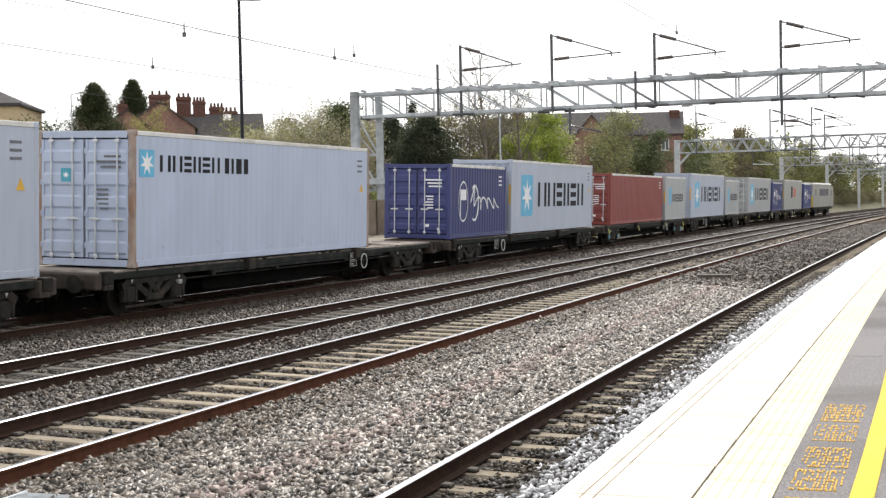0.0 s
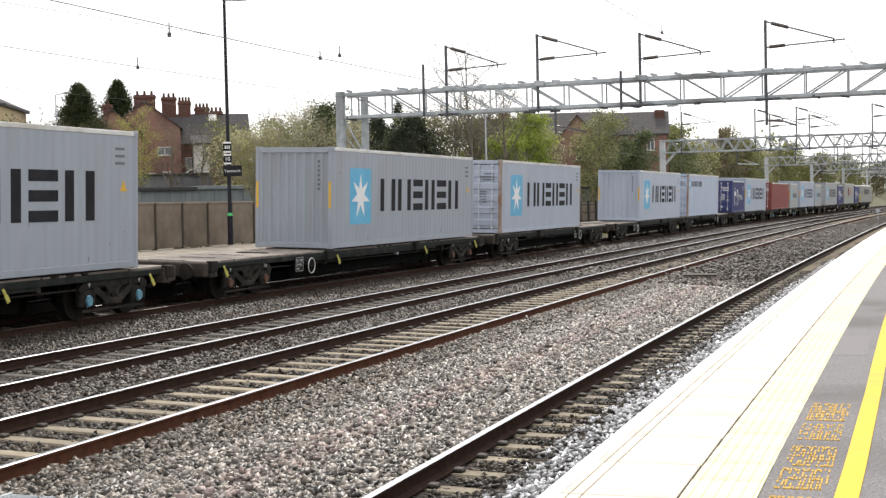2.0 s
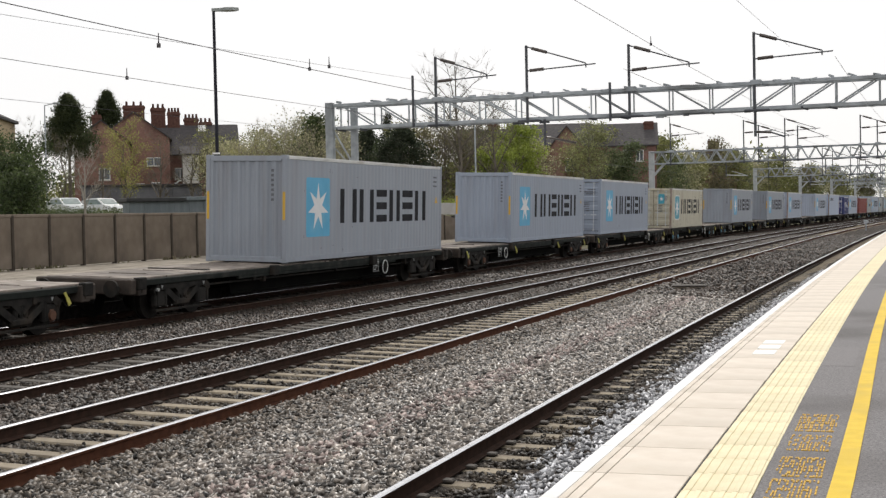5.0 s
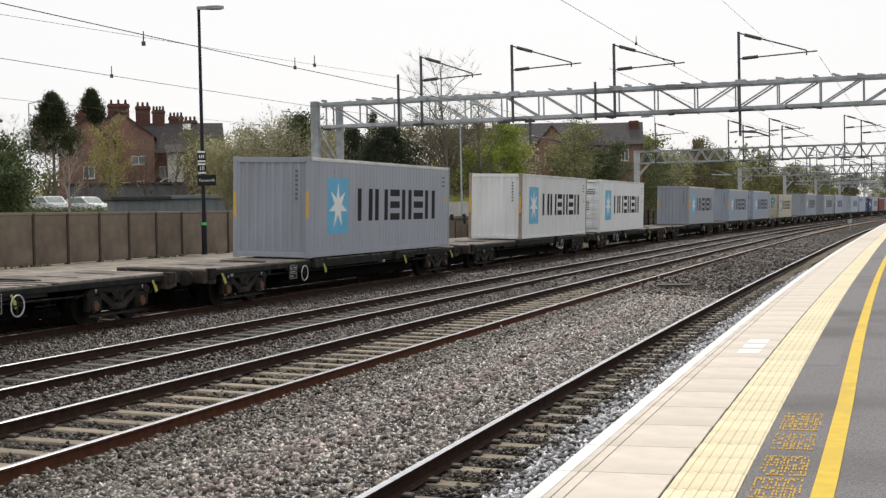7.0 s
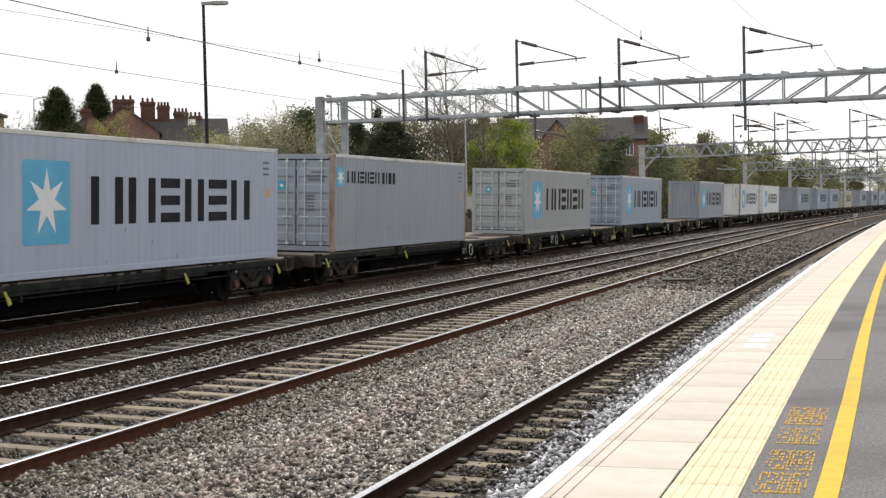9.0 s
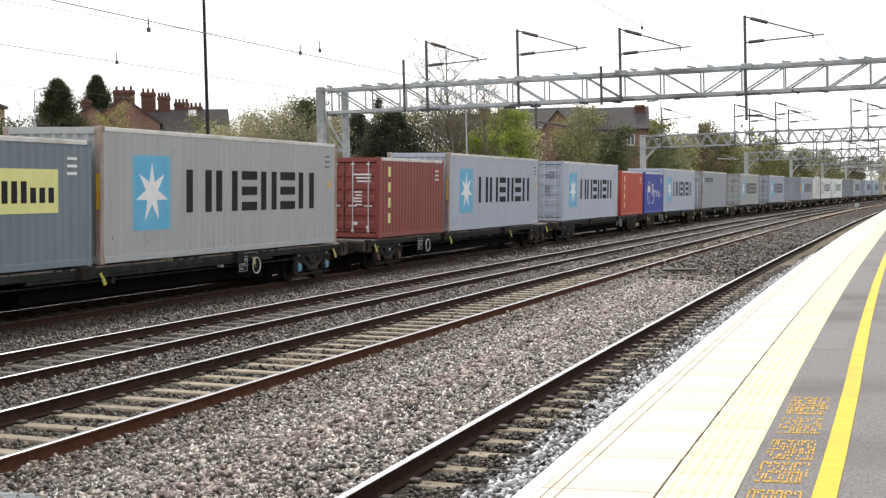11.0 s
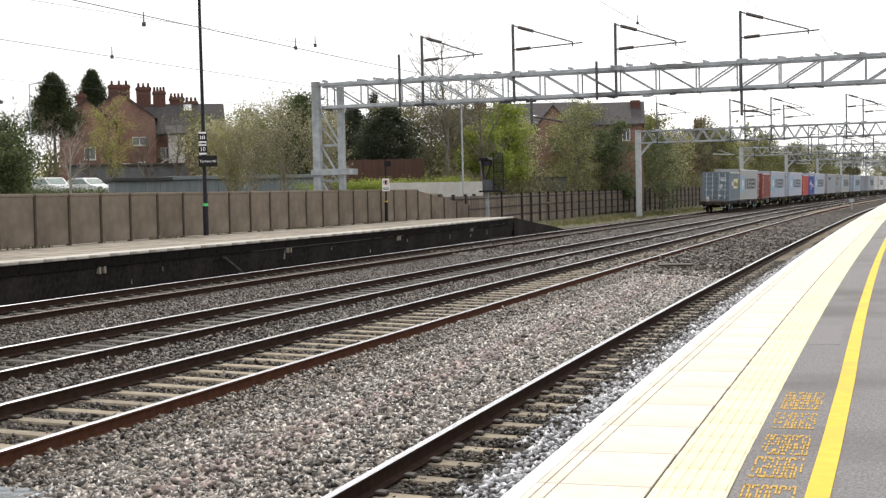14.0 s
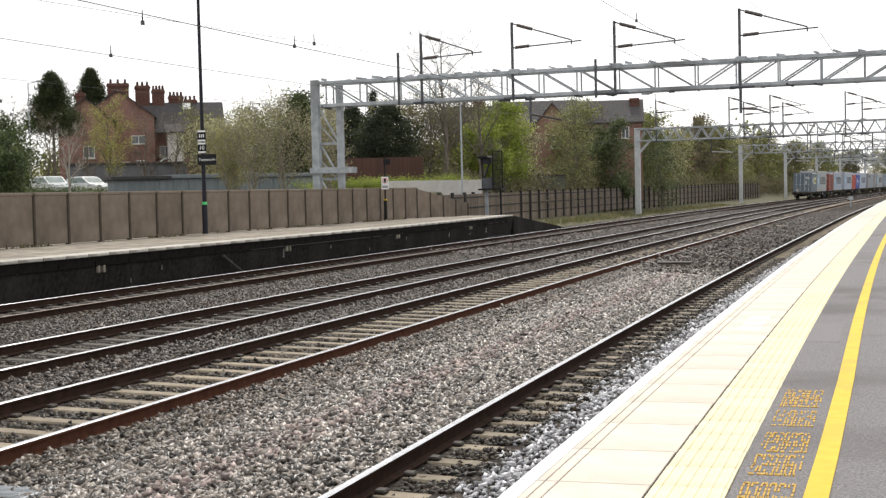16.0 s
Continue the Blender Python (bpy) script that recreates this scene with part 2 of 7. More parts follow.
M_COPING = surf("white_painted_coping", (0.74, 0.74, 0.73), (0.84, 0.84, 0.83), 6, 0.75, bump=0.002, vary=0.05, dirt=(0.4, 0.37, 0.33), dirt_amount=0.35, dirt_scale=1.8)
M_TACTILE = surf("buff_tactile_slab", (0.70, 0.61, 0.40), (0.80, 0.72, 0.50), 6, 0.85, bump=0.0015, bump_scale=120, vary=0.06, dirt=(0.5, 0.42, 0.26), dirt_amount=0.45, dirt_scale=1.2)
M_ASPHALT = surf("platform_asphalt", (0.092, 0.088, 0.090), (0.255, 0.242, 0.242), 75, 0.92, bump=0.004, bump_scale=160, dirt=(0.078, 0.07, 0.068), dirt_amount=0.65, dirt_scale=0.7)
M_PATCH = surf("asphalt_patch", (0.14, 0.132, 0.134), (0.235, 0.222, 0.222), 90, 0.92, bump=0.004, bump_scale=160)
M_YELLOW = surf("yellow_line_paint", (0.60, 0.40, 0.012), (0.70, 0.48, 0.022), 10, 0.7, bump=0.001, bump_scale=140, dirt=(0.42, 0.29, 0.04), dirt_amount=0.5, dirt_scale=2.5, spec=0.3)
M_WORN = surf("worn_yellow_stencil", (0.66, 0.38, 0.02), (0.36, 0.23, 0.06), 40, 0.8)
M_GAP = surf("dark_joint", (0.03, 0.028, 0.026), (0.06, 0.055, 0.05), 10, 0.95)
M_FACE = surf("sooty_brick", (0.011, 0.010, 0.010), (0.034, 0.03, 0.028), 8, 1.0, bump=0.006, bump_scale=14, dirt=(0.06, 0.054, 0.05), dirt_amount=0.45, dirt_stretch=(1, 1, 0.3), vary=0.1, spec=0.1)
M_OLDSLAB = surf("old_platform_slab", (0.17, 0.142, 0.11), (0.37, 0.335, 0.28), 2.2, 0.95, bump=0.003, vary=0.16, dirt=(0.09, 0.078, 0.06), dirt_amount=0.85, dirt_scale=0.7, spec=0.2)
M_WALL = surf("brown_concrete_panel", (0.163, 0.132, 0.102), (0.23, 0.19, 0.152), 2.2, 0.95, bump=0.002, bump_scale=80, vary=0.08, dirt=(0.085, 0.07, 0.055), dirt_amount=0.7, dirt_stretch=(1, 1, 0.5), dirt_scale=0.9, spec=0.2)
M_WALLPOST = surf("dark_concrete_post", (0.055, 0.045, 0.037), (0.082, 0.068, 0.056), 4, 0.95, spec=0.2)
M_PALEGALV = surf("pale_new_galvanised_steel", (0.42, 0.44, 0.45), (0.52, 0.54, 0.55), 3, 0.55, metal=0.1)
M_GALV = surf("galvanised_steel", (0.27, 0.292, 0.31), (0.41, 0.437, 0.46), 3, 0.6, metal=0.1, dirt=(0.09, 0.09, 0.085), dirt_amount=0.7, dirt_stretch=(1, 1, 0.3), vary=0.14)
M_COPING_OLD = surf("worn_pale_coping", (0.36, 0.335, 0.29), (0.62, 0.59, 0.54), 3, 0.95, vary=0.14, dirt=(0.13, 0.115, 0.09), dirt_amount=0.8, dirt_scale=1.3, spec=0.2)
M_DARKSTEEL = surf("dark_steel", (0.05, 0.053, 0.062), (0.095, 0.099, 0.11), 4, 0.7)
M_WIRE = surf("overhead_wire", (0.055, 0.05, 0.055), (0.085, 0.08, 0.085), 4, 0.6)
M_PORC = surf("brown_insulator", (0.05, 0.04, 0.035), (0.09, 0.07, 0.06), 5, 0.3)
M_BLACK = surf("black_paint", (0.007, 0.007, 0.008), (0.014, 0.014, 0.016), 5, 0.6, spec=0.25)
M_POST = surf("dark_lamp_post_paint", (0.009, 0.009, 0.016), (0.016, 0.016, 0.024), 4, 0.5, spec=0.25)
M_WHITE = surf("white_sign_face", (0.74, 0.74, 0.74), (0.82, 0.82, 0.82), 4, 0.5)
M_GREEN = surf("green_band", (0.05, 0.45, 0.12), (0.07, 0.52, 0.15), 4, 0.5)
M_LAMP = surf("grey_lantern", (0.24, 0.26, 0.25), (0.32, 0.34, 0.33), 4, 0.45)


# ---- ground, ballast and tracks ----
def nearest_d(px, py):
    """Distance to the right of the reference line, and the place along it, of many points."""
    s = np.clip(py, -600, 1000)
    for _ in range(6):
        a = np.interp(s, _S, _TH)
        qx, qy = np.interp(s, _S, _X), np.interp(s, _S, _Y)
        s = np.clip(s + (px - qx) * np.sin(a) + (py - qy) * np.cos(a), -690, 1090)
    a = np.interp(s, _S, _TH)
    qx, qy = np.interp(s, _S, _X), np.interp(s, _S, _Y)
    return (px - qx) * np.cos(a) - (py - qy) * np.sin(a), s


def terrain(px, py):
    d, s = nearest_d(np.asarray(px, float), np.asarray(py, float))
    town = np.interp(d, [-400, -140, -70, -60, -54, -48, -30, -27.5, -26.6], [7.0, 5.0, 2.9, 2.7, 2.6, 2.3, 2.2, 2.2, -0.5])
    bank = np.interp(d, [-400, -120, -60, -34, -29.5, -27.8, -25.0], [7.0, 4.5, 3.0, 2.3, 0.9, 0.08, -0.32])
    w = np.clip((s - 84) / 10, 0, 1)
    left = town * (1 - w) + bank * w
    right = np.interp(d, [-24, 6, 12, 60, 400], [-0.5, -0.5, -0.4, -0.2, 0.4])
    return np.where(d < -24, left, right)


def build_ground():
    xs = np.concatenate([[-2600, -1300, -700, -420, -300, -220, -170, -140, -120, -105], np.arange(-95, -50, 3.0), np.arange(-50, -4, 0.7),
                         np.arange(-4, 30, 4.0), [40, 60, 90, 140, 220, 400, 800, 1500, 2600]])
    ys = np.concatenate([[-2600, -1300, -700, -450, -300, -200, -140, -100], np.arange(-80, 260, 3.0), [275, 300, 340, 400, 480, 600, 800, 1100, 1700, 3000, 4200]])
    gx, gy = np.meshgrid(xs, ys)
    gz = terrain(gx, gy) + 0.08 * np.sin(gx * 0.9 + 1.3 * np.sin(gy * 0.31)) * (gx < -26)
    nx = len(xs)
    i = np.arange(len(ys) - 1)[:, None] * nx + np.arange(nx - 1)[None]
    f = np.stack([i, i + 1, i + nx + 1, i + nx], -1).reshape(-1, 4)
    me = raw_mesh("ground", np.stack([gx, gy, gz], -1).reshape(-1, 3), f, M_GRASS, True)
    thing("ground", "rough grassy ground with earth and weeds beside the line", "ground", kind="structure", me=me)


M_GRASS = surf("rough_grass", (0.056, 0.060, 0.026), (0.125, 0.112, 0.056), 1.6, 0.95, bump=0.05, bump_scale=9, dirt=(0.115, 0.09, 0.065), dirt_amount=0.8, dirt_scale=0.25)


def strip(name, ss, ds, z, mat, smooth=True):
    """A sheet laid along the line; z: heights over ss x ds."""
    gs, gd = np.meshgrid(ss, ds, indexing="ij")
    gx, gy = at_many(gs, gd)
    k = len(ds)
    i = np.arange(len(ss) - 1)[:, None] * k + np.arange(k - 1)[None]
    f = np.stack([i, i + 1, i + k + 1, i + k], -1).reshape(-1, 4)
    return raw_mesh(name, np.stack([gx, gy, z(gs, gd)], -1).reshape(-1, 3), f, mat, smooth)


def along(name, profile, ss, mats, slots=None, d0=0.0, z0=0.0):
    """A profile (x to the right, z up; closed, counterclockwise seen from behind) drawn along the line."""
    n = len(profile)
    sh = Shape()
    for s in ss:
        a, o = turn_at(s), at(s, d0)
        c, e = math.cos(a), math.sin(a)
        sh.v += [(o.x + p * c, o.y - p * e, z0 + q) for p, q in profile]
    for j in range(len(ss) - 1):
        for i in range(n):
            sh.f.append((j * n + i, j * n + (i + 1) % n, (j + 1) * n + (i + 1) % n, (j + 1) * n + i))
            sh.m.append(slots[i] if slots else 0)
    sh.f += [tuple(range(n))[::-1], tuple(range((len(ss) - 1) * n, len(ss) * n))]
    sh.m += [0, 0]
    sh.f = [q[::-1] for q in sh.f]
    return sh.mesh(name, *mats)


LONG = np.concatenate([np.arange(-420, -40, 12.0), np.arange(-40, 300, 2.0), np.arange(300, 781, 12.0)])

RAIL = [(-0.07, -0.159), (0.07, -0.159), (0.07, -0.147), (0.012, -0.128), (0.010, -0.045), (0.035, -0.032), (0.036, -0.008), (0.022, 0.0),
        (-0.022, 0.0), (-0.036, -0.008), (-0.035, -0.032), (-0.010, -0.045), (-0.012, -0.128), (-0.07, -0.147)]
RAIL_SLOTS = [0, 0, 0, 0, 0, 0, 1, 1, 1, 0, 0, 0, 0, 0]


def build_tracks():
    wave = lambda s, d: bed(d) + 0.018 * np.sin(s * 1.9 + d * 2.3) * np.sin(s * 0.83 - d * 1.7)
    me = strip("ballast", np.arange(-420, 781, 3.0), np.concatenate([np.arange(-20.5, -1.0, 0.5), [-1.0, 0.2]]), lambda s, d: wave(s, d), M_BALLAST)
    thing("ballast", "grey granite ballast bed under the tracks", "ballast", kind="structure", me=me)
    slp = Shape()
    slp.box(-1.25, -0.115, -0.2, 1.25, 0.115, 0.0, 0.02)
    me_new, me_old = slp.mesh("sleeper", M_SLEEPER), slp.mesh("sleeper", M_SLEEPER_OLD)
    clip = Shape()
    clip.box(-0.05, -0.06, 0.0, 0.05, 0.06, 0.035, 0.012)
    me_clip = clip.mesh("rail_clip", M_CLIP)
    names = {"near": "platform track with shiny rails on concrete sleepers", "second": "track with a rusty rail side on pale concrete sleepers",
             "third": "track with dark rails on concrete sleepers", "far": "track along the opposite platform, on concrete sleepers"}
    for key, near in NEAR_RAIL.items():
        tr = thing("track", names[key], "railway track", kind="structure", group="tracks")
        for off, z in ((0.0, 0.0), (-GAUGE, CANT)):
            rusty = key == "second" and off == 0.0
            dull = (key == "far" and off == 0.0)
            part("rail", along("rail", RAIL, LONG, (M_RUST if rusty else M_DARK_RAIL, M_HEAD_DULL if dull else M_HEAD), RAIL_SLOTS, near + off, z), tr,
                 "rusty running rail" if rusty else "")
        mid = near - GAUGE / 2
        me_slp = me_new if key in ("near", "second") else me_old
        first = {"near": 2.0, "second": 6.0, "third": 11.0, "far": 18.0}[key]
        count = {"near": 70, "second": 95, "third": 70, "far": 50}[key]
        rest, clips = Shape(), Shape()
        k = 0
        s = -60.0
        while s < 240:
            m = plan(s, mid, -0.168 + CANT / 2, TILT)
            if first <= s and k < count:
                part("sleeper", me_slp, tr, m=m)
                if s < first + 16:
                    for o in (-GAUGE / 2 - 0.1, -GAUGE / 2 + 0.1, GAUGE / 2 - 0.1, GAUGE / 2 + 0.1):
                        part("rail_clip", me_clip, tr, m=m @ Matrix.Translation((o, 0, 0)))
                k += 1
                whole = True
            else:
                whole = False
            if first + 16 <= s < first + 55 or (key != "near" and first - 8 < s < first):
                for o in (-GAUGE / 2 - 0.1, -GAUGE / 2 + 0.1, GAUGE / 2 - 0.1, GAUGE / 2 + 0.1):
                    clips.box(o - 0.05, -0.07, 0.0, o + 0.05, 0.07, 0.045, 0.015, M=m)
            if not whole:
                rest.box(-1.25, -0.13, -0.2, 1.25, 0.13, 0.0, M=m)
            s += 0.65
        o = part("sleeper", rest.mesh("sleeper", me_slp.materials[0]), tr)
        o["kind"] = "stuff"
        o = part("rail_clip", clips.mesh("rail_clip", M_CLIP), tr)
        o["kind"] = "stuff"


def scatter(name, label, mat, n, d0, d1, reach, power, r0, r1, seed, start=0.0, lift=0.0):
    """Loose stones between d0 and d1, thickest where the line passes nearest."""
    rng = np.random.default_rng(seed)
    d = rng.uniform(d0, d1, n * 2)
    s = np.abs(d) * 1.22 - 1.5 + start + reach * rng.random(n * 2) ** power
    keep = np.ones(len(d), bool)
    for near in NEAR_RAIL.values():          # clear of the sleepers and the rails
        on = (d > near - GAUGE + 0.1) & (d < (near - 0.75 if near > -3 else near - 0.1))
        ph = ((s + 60.0) % 0.65)
        keep &= ~(on & ((ph < 0.125) | (ph > 0.525))) | (rng.random(n * 2) < 0.07)
        keep &= ~(np.abs(d - near) < 0.08) & ~(np.abs(d - near + GAUGE) < 0.08)
    d, s = d[keep][:n], s[keep][:n]
    n = len(d)
    x, y = at_many(s, d)
    r = rng.uniform(r0, r1, n)
    z = bed(d) + lift + r * rng.uniform(-0.15, 0.7, n)
    base = np.array([(-1, -1, -1), (1, -1, -1), (1, 1, -1), (-1, 1, -1), (-1, -1, 1), (1, -1, 1), (1, 1, 1), (-1, 1, 1)], float) * 0.72
    v = base[None] * rng.uniform(0.5, 1.3, (n, 8, 1)) * np.stack([rng.uniform(1.0, 1.6, n), rng.uniform(0.75, 1.15, n), rng.uniform(0.45, 0.8, n)], -1)[:, None]
    q = rng.normal(size=(n, 4)) * np.array([1.0, 0.33, 0.33, 1.0])
    q /= np.linalg.norm(q, axis=1)[:, None]
    w, a, b, c = q.T
    R = np.stack([np.stack([1 - 2 * (b * b + c * c), 2 * (a * b - c * w), 2 * (a * c + b * w)], -1),
                  np.stack([2 * (a * b + c * w), 1 - 2 * (a * a + c * c), 2 * (b * c - a * w)], -1),
                  np.stack([2 * (a * c - b * w), 2 * (b * c + a * w), 1 - 2 * (a * a + b * b)], -1)], 1)
    v = np.einsum("nij,nkj->nki", R, v) * r[:, None, None] + np.stack([x, y, z], -1)[:, None]
    quads = np.array([(0, 3, 2, 1), (4, 5, 6, 7), (0, 1, 5, 4), (2, 3, 7, 6), (0, 4, 7, 3), (1, 2, 6, 5)])
    f = (np.arange(n)[:, None, None] * 8 + quads[None]).reshape(-1, 4)
    thing(name, label, "ballast", kind="stuff", me=raw_mesh(name, v.reshape(-1, 3), f, mat))


def build_stones():
    scatter("ballast_stones", "loose angular grey granite stones", M_STONE, 46000, -6.45, -3.72, 32, 1.4, 0.021, 0.043, 7)
    scatter("ballast_stones", "pinkish granite stones in a stripe along the ballast", M_STONE_PINK, 2700, -5.52, -4.98, 30, 1.3, 0.024, 0.043, 12, lift=0.02)
    scatter("ballast_stones", "rust-stained stones along the foot of the rusty rail", M_STONE_MIXED, 17000, -7.34, -6.2, 34, 1.3, 0.021, 0.041, 18)
    scatter("ballast_stones", "pale fresh ballast stones heaped beside the platform", M_STONE_FRESH, 22000, -3.15, -1.55, 48, 1.5, 0.018, 0.034, 8)
    scatter("ballast_stones", "dark ballast stones between the rails of the platform track", M_STONE_DARK, 7000, -3.62, -3.0, 40, 1.4, 0.018, 0.032, 9)
    for d0, d1, n, seed in ((-10.92, -8.98, 12500, 10), (-15.55, -12.55, 18500, 13), (-18.5, -17.72, 4500, 14)):
        scatter("ballast_stones", "brown iron-stained stones between the tracks", M_STONE_BROWN, n, d0, d1, 36, 1.3, 0.022, 0.042, seed)
    for d0, d1, n, seed in ((-8.88, -7.48, 8500, 15), (-12.45, -11.03, 7500, 16), (-17.6, -15.5, 8500, 17)):
        scatter("ballast_stones", "oil-darkened stones between the rails", M_STONE_DARK, n, d0, d1, 36, 1.3, 0.02, 0.038, seed, lift=0.0 if d0 > -9 else -0.006)
    scatter("ballast_stones", "coarse brown stones farther along the tracks", M_STONE_BROWN, 34000, -18.6, -3.72, 75, 1.2, 0.04, 0.07, 11, 30.0)


# ---- platforms ----
PLAT = 0.9
EDGE = -1.5            # edge of the platform under the camera
FAR_EDGE = -18.42


def rect_on_line(s0, s1, d0, d1, z0, z1, c, mat, name):
    """A slab that lies square to the line between s0..s1 and d0..d1, about its own middle."""
    sh = Shape()
    sh.box(-(d1 - d0) / 2, -(s1 - s0) / 2, z0, (d1 - d0) / 2, (s1 - s0) / 2, z1, c)
    return sh.mesh(name, mat)


def build_near_platform():
    ss = np.arange(-60, 176, 2.0)
    deck = along("platform_deck", [(-0.583, -1.4), (9.0, -1.4), (9.0, -0.004), (-0.583, -0.004)], ss, (M_ASPHALT,), None, 0.0, PLAT)
    pf = thing("platform", "asphalt station platform edged with pale slabs and buff tactile paving", "platform", kind="structure", me=deck)
    part("platform_wall", along("platform_wall", [(-1.42, -1.4), (-0.59, -1.4), (-0.59, -0.075), (-1.42, -0.075)], ss, (M_FACE,), None, 0.0, PLAT), pf, "dark brick platform face")
    # rows across the edge: (d0, d1, length, material, name)
    rows = [(-1.505, -1.425, 0.747, M_COPING, "edge_strip"), (-1.422, -1.387, 0.747, M_SLAB, "edge_strip"), (-1.382, -1.328, 0.747, M_SLAB, "edge_strip"),
            (-1.323, -0.920, 0.747, M_SLAB, "paving_slab"), (-0.908, -0.588, 0.411, M_TACTILE, "tactile_slab")]
    for d0, d1, length, mat, name in rows:
        me = rect_on_line(0, length - 0.009, d0, d1, -0.07, 0.0, 0.003, mat, name)
        if name == "tactile_slab":
            sh = Shape()
            w = d1 - d0
            sh.box(-w / 2, -length / 2 + 0.002, -0.07, w / 2, length / 2 - 0.002, 0.0, 0.0015)
            for i in range(6):
                u = -w / 2 + w * (i + 0.5) / 6
                sh.box(u - 0.0135, -length / 2 + 0.003, -0.002, u + 0.0135, length / 2 - 0.003, 0.0055, 0.003)
            me = sh.mesh(name, mat)
        far = Shape()
        s, k = (5.704 - 0.2055 - 72 * 0.411 if name == "tactile_slab" else 8.694 - 0.3735 - 44 * 0.747), 0
        while s < 174:
            m = plan(s, (d0 + d1) / 2, PLAT)
            drift = 0.0055 * max(0.0, min(s - 6.0, 26.0))       # the tactile strip leaves the edge as it goes
            if name == "tactile_slab":
                m = plan(s, (d0 + d1) / 2 + drift, PLAT)
            elif name == "paving_slab":
                m = plan(s, (d0 + d1 + drift) / 2, PLAT) @ Matrix.Diagonal(((d1 - d0 + drift) / (d1 - d0), 1, 1, 1))
            if 2.0 < s < 2.0 + 150 * length and k < (45 if name == "edge_strip" else 95):
                part(name, me, pf, m=m)
                k += 1
            else:
                far.box(-(d1 - d0) / 2, -(length - 0.009) / 2, -0.07, (d1 - d0) / 2, (length - 0.009) / 2, 0.0, M=m)
            s += length
        o = part(name, far.mesh(name, mat), pf)
        o["kind"] = "stuff"
    part("joint", along("joint", [(-1.49, -0.08), (-0.59, -0.08), (-0.59, -0.006), (-1.49, -0.006)], ss, (M_GAP,), None, 0.0, PLAT), pf, "dark joint between the slabs")
    # painted yellow line, a resurfaced patch and worn stencilled writing
    sh = Shape()
    fine = np.concatenate([ss[ss < 4], np.arange(4, 16, 0.5), ss[ss >= 16]])
    for s in fine:
        w = float(np.interp(s, [5.0, 6.7, 9.0, 13.4, 40.0], [-0.24, -0.21, -0.187, -0.174, -0.04]))
        sh.v += [tuple(at(float(s), w + q, PLAT + z)) for q, z in ((-0.05, -0.02), (0.05, -0.02), (0.05, 0.002), (-0.05, 0.002))]
    for j in range(len(fine) - 1):
        sh.f += [(j * 4 + i, j * 4 + 4 + i, j * 4 + 4 + (i + 1) % 4, j * 4 + (i + 1) % 4) for i in range(4)]
    sh.m = [0] * len(sh.f)
    line = sh.mesh("yellow_line", M_YELLOW)
    part("yellow_line", line, pf, "painted yellow safety line")
    patch = along("asphalt_patch", [(-0.553, -0.02), (-0.29, -0.02), (-0.29, 0.0), (-0.553, 0.0)], np.arange(11.2, 13.2, 0.5), (M_PATCH,), None, 0.0, PLAT - 0.002)
    part("asphalt_patch", patch, pf, "lighter resurfaced strip of asphalt")
    rng = random.Random(3)
    for word, tall, s in ((6, 0.57, 5.29), (6, 0.46, 6.02), (7, 0.52, 6.55), (6, 0.5, 7.27), (8, 0.66, 7.9)):
        d = -0.535 + 0.004 * (s - 5.3)
        w = 0.225 / word
        for i in range(word):           # each worn sign: two strokes along, two or three across, broken by wear
            sh = Shape()
            x = i * w
            strokes = [(x, 0.0, x, tall), (x + w * 0.62, 0.0, x + w * 0.62, tall)]
            strokes += [(x, q * tall, x + w * 0.62, q * tall) for q in (0.03, 0.5, 0.97)]
            for x0, y0, x1, y1 in strokes:
                n = 7 if y1 > y0 else 2
                for k in range(n):
                    if rng.random() < 0.3:
                        continue
                    a, b = k / n, (k + rng.uniform(0.55, 1.0)) / n
                    o = rng.uniform(-0.0016, 0.0016)
                    if y1 > y0:
                        sh.box(x0 - 0.0036 + o, y0 + (y1 - y0) * a, -0.006, x0 + 0.0042 + o, y0 + (y1 - y0) * b, 0.0)
                    else:
                        sh.box(x0 + (x1 - x0) * a, y0 - 0.018, -0.006, x0 + (x1 - x0) * b, y0 + 0.016, 0.0)
            part("stencil_bars", sh.mesh("stencil_bars", M_WORN), pf, "worn orange-yellow stencilled marks", m=plan(s, d, PLAT))["kind"] = "stuff"
    for s in (12.15, 12.62, 13.08):
        part("paint_mark", Shape().box(-0.095, -0.17, -0.01, 0.095, 0.17, 0.003).mesh("paint_mark", M_COPING), pf, "fresh white paint patch on the slab", m=plan(s, -1.085, PLAT))
    return pf


M_LIME = surf("lime_stain", (0.30, 0.29, 0.27), (0.42, 0.41, 0.39), 9, 0.95)
# near-black tone that paints the coping's overhang shade onto the face
M_COPING_SHADE = surf("coping_shade_black", (0.006, 0.0055, 0.005), (0.016, 0.014, 0.013), 7, 1.0, bump=0.004, bump_scale=20, spec=0.1)
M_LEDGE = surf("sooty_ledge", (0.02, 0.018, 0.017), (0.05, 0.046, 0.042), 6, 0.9)


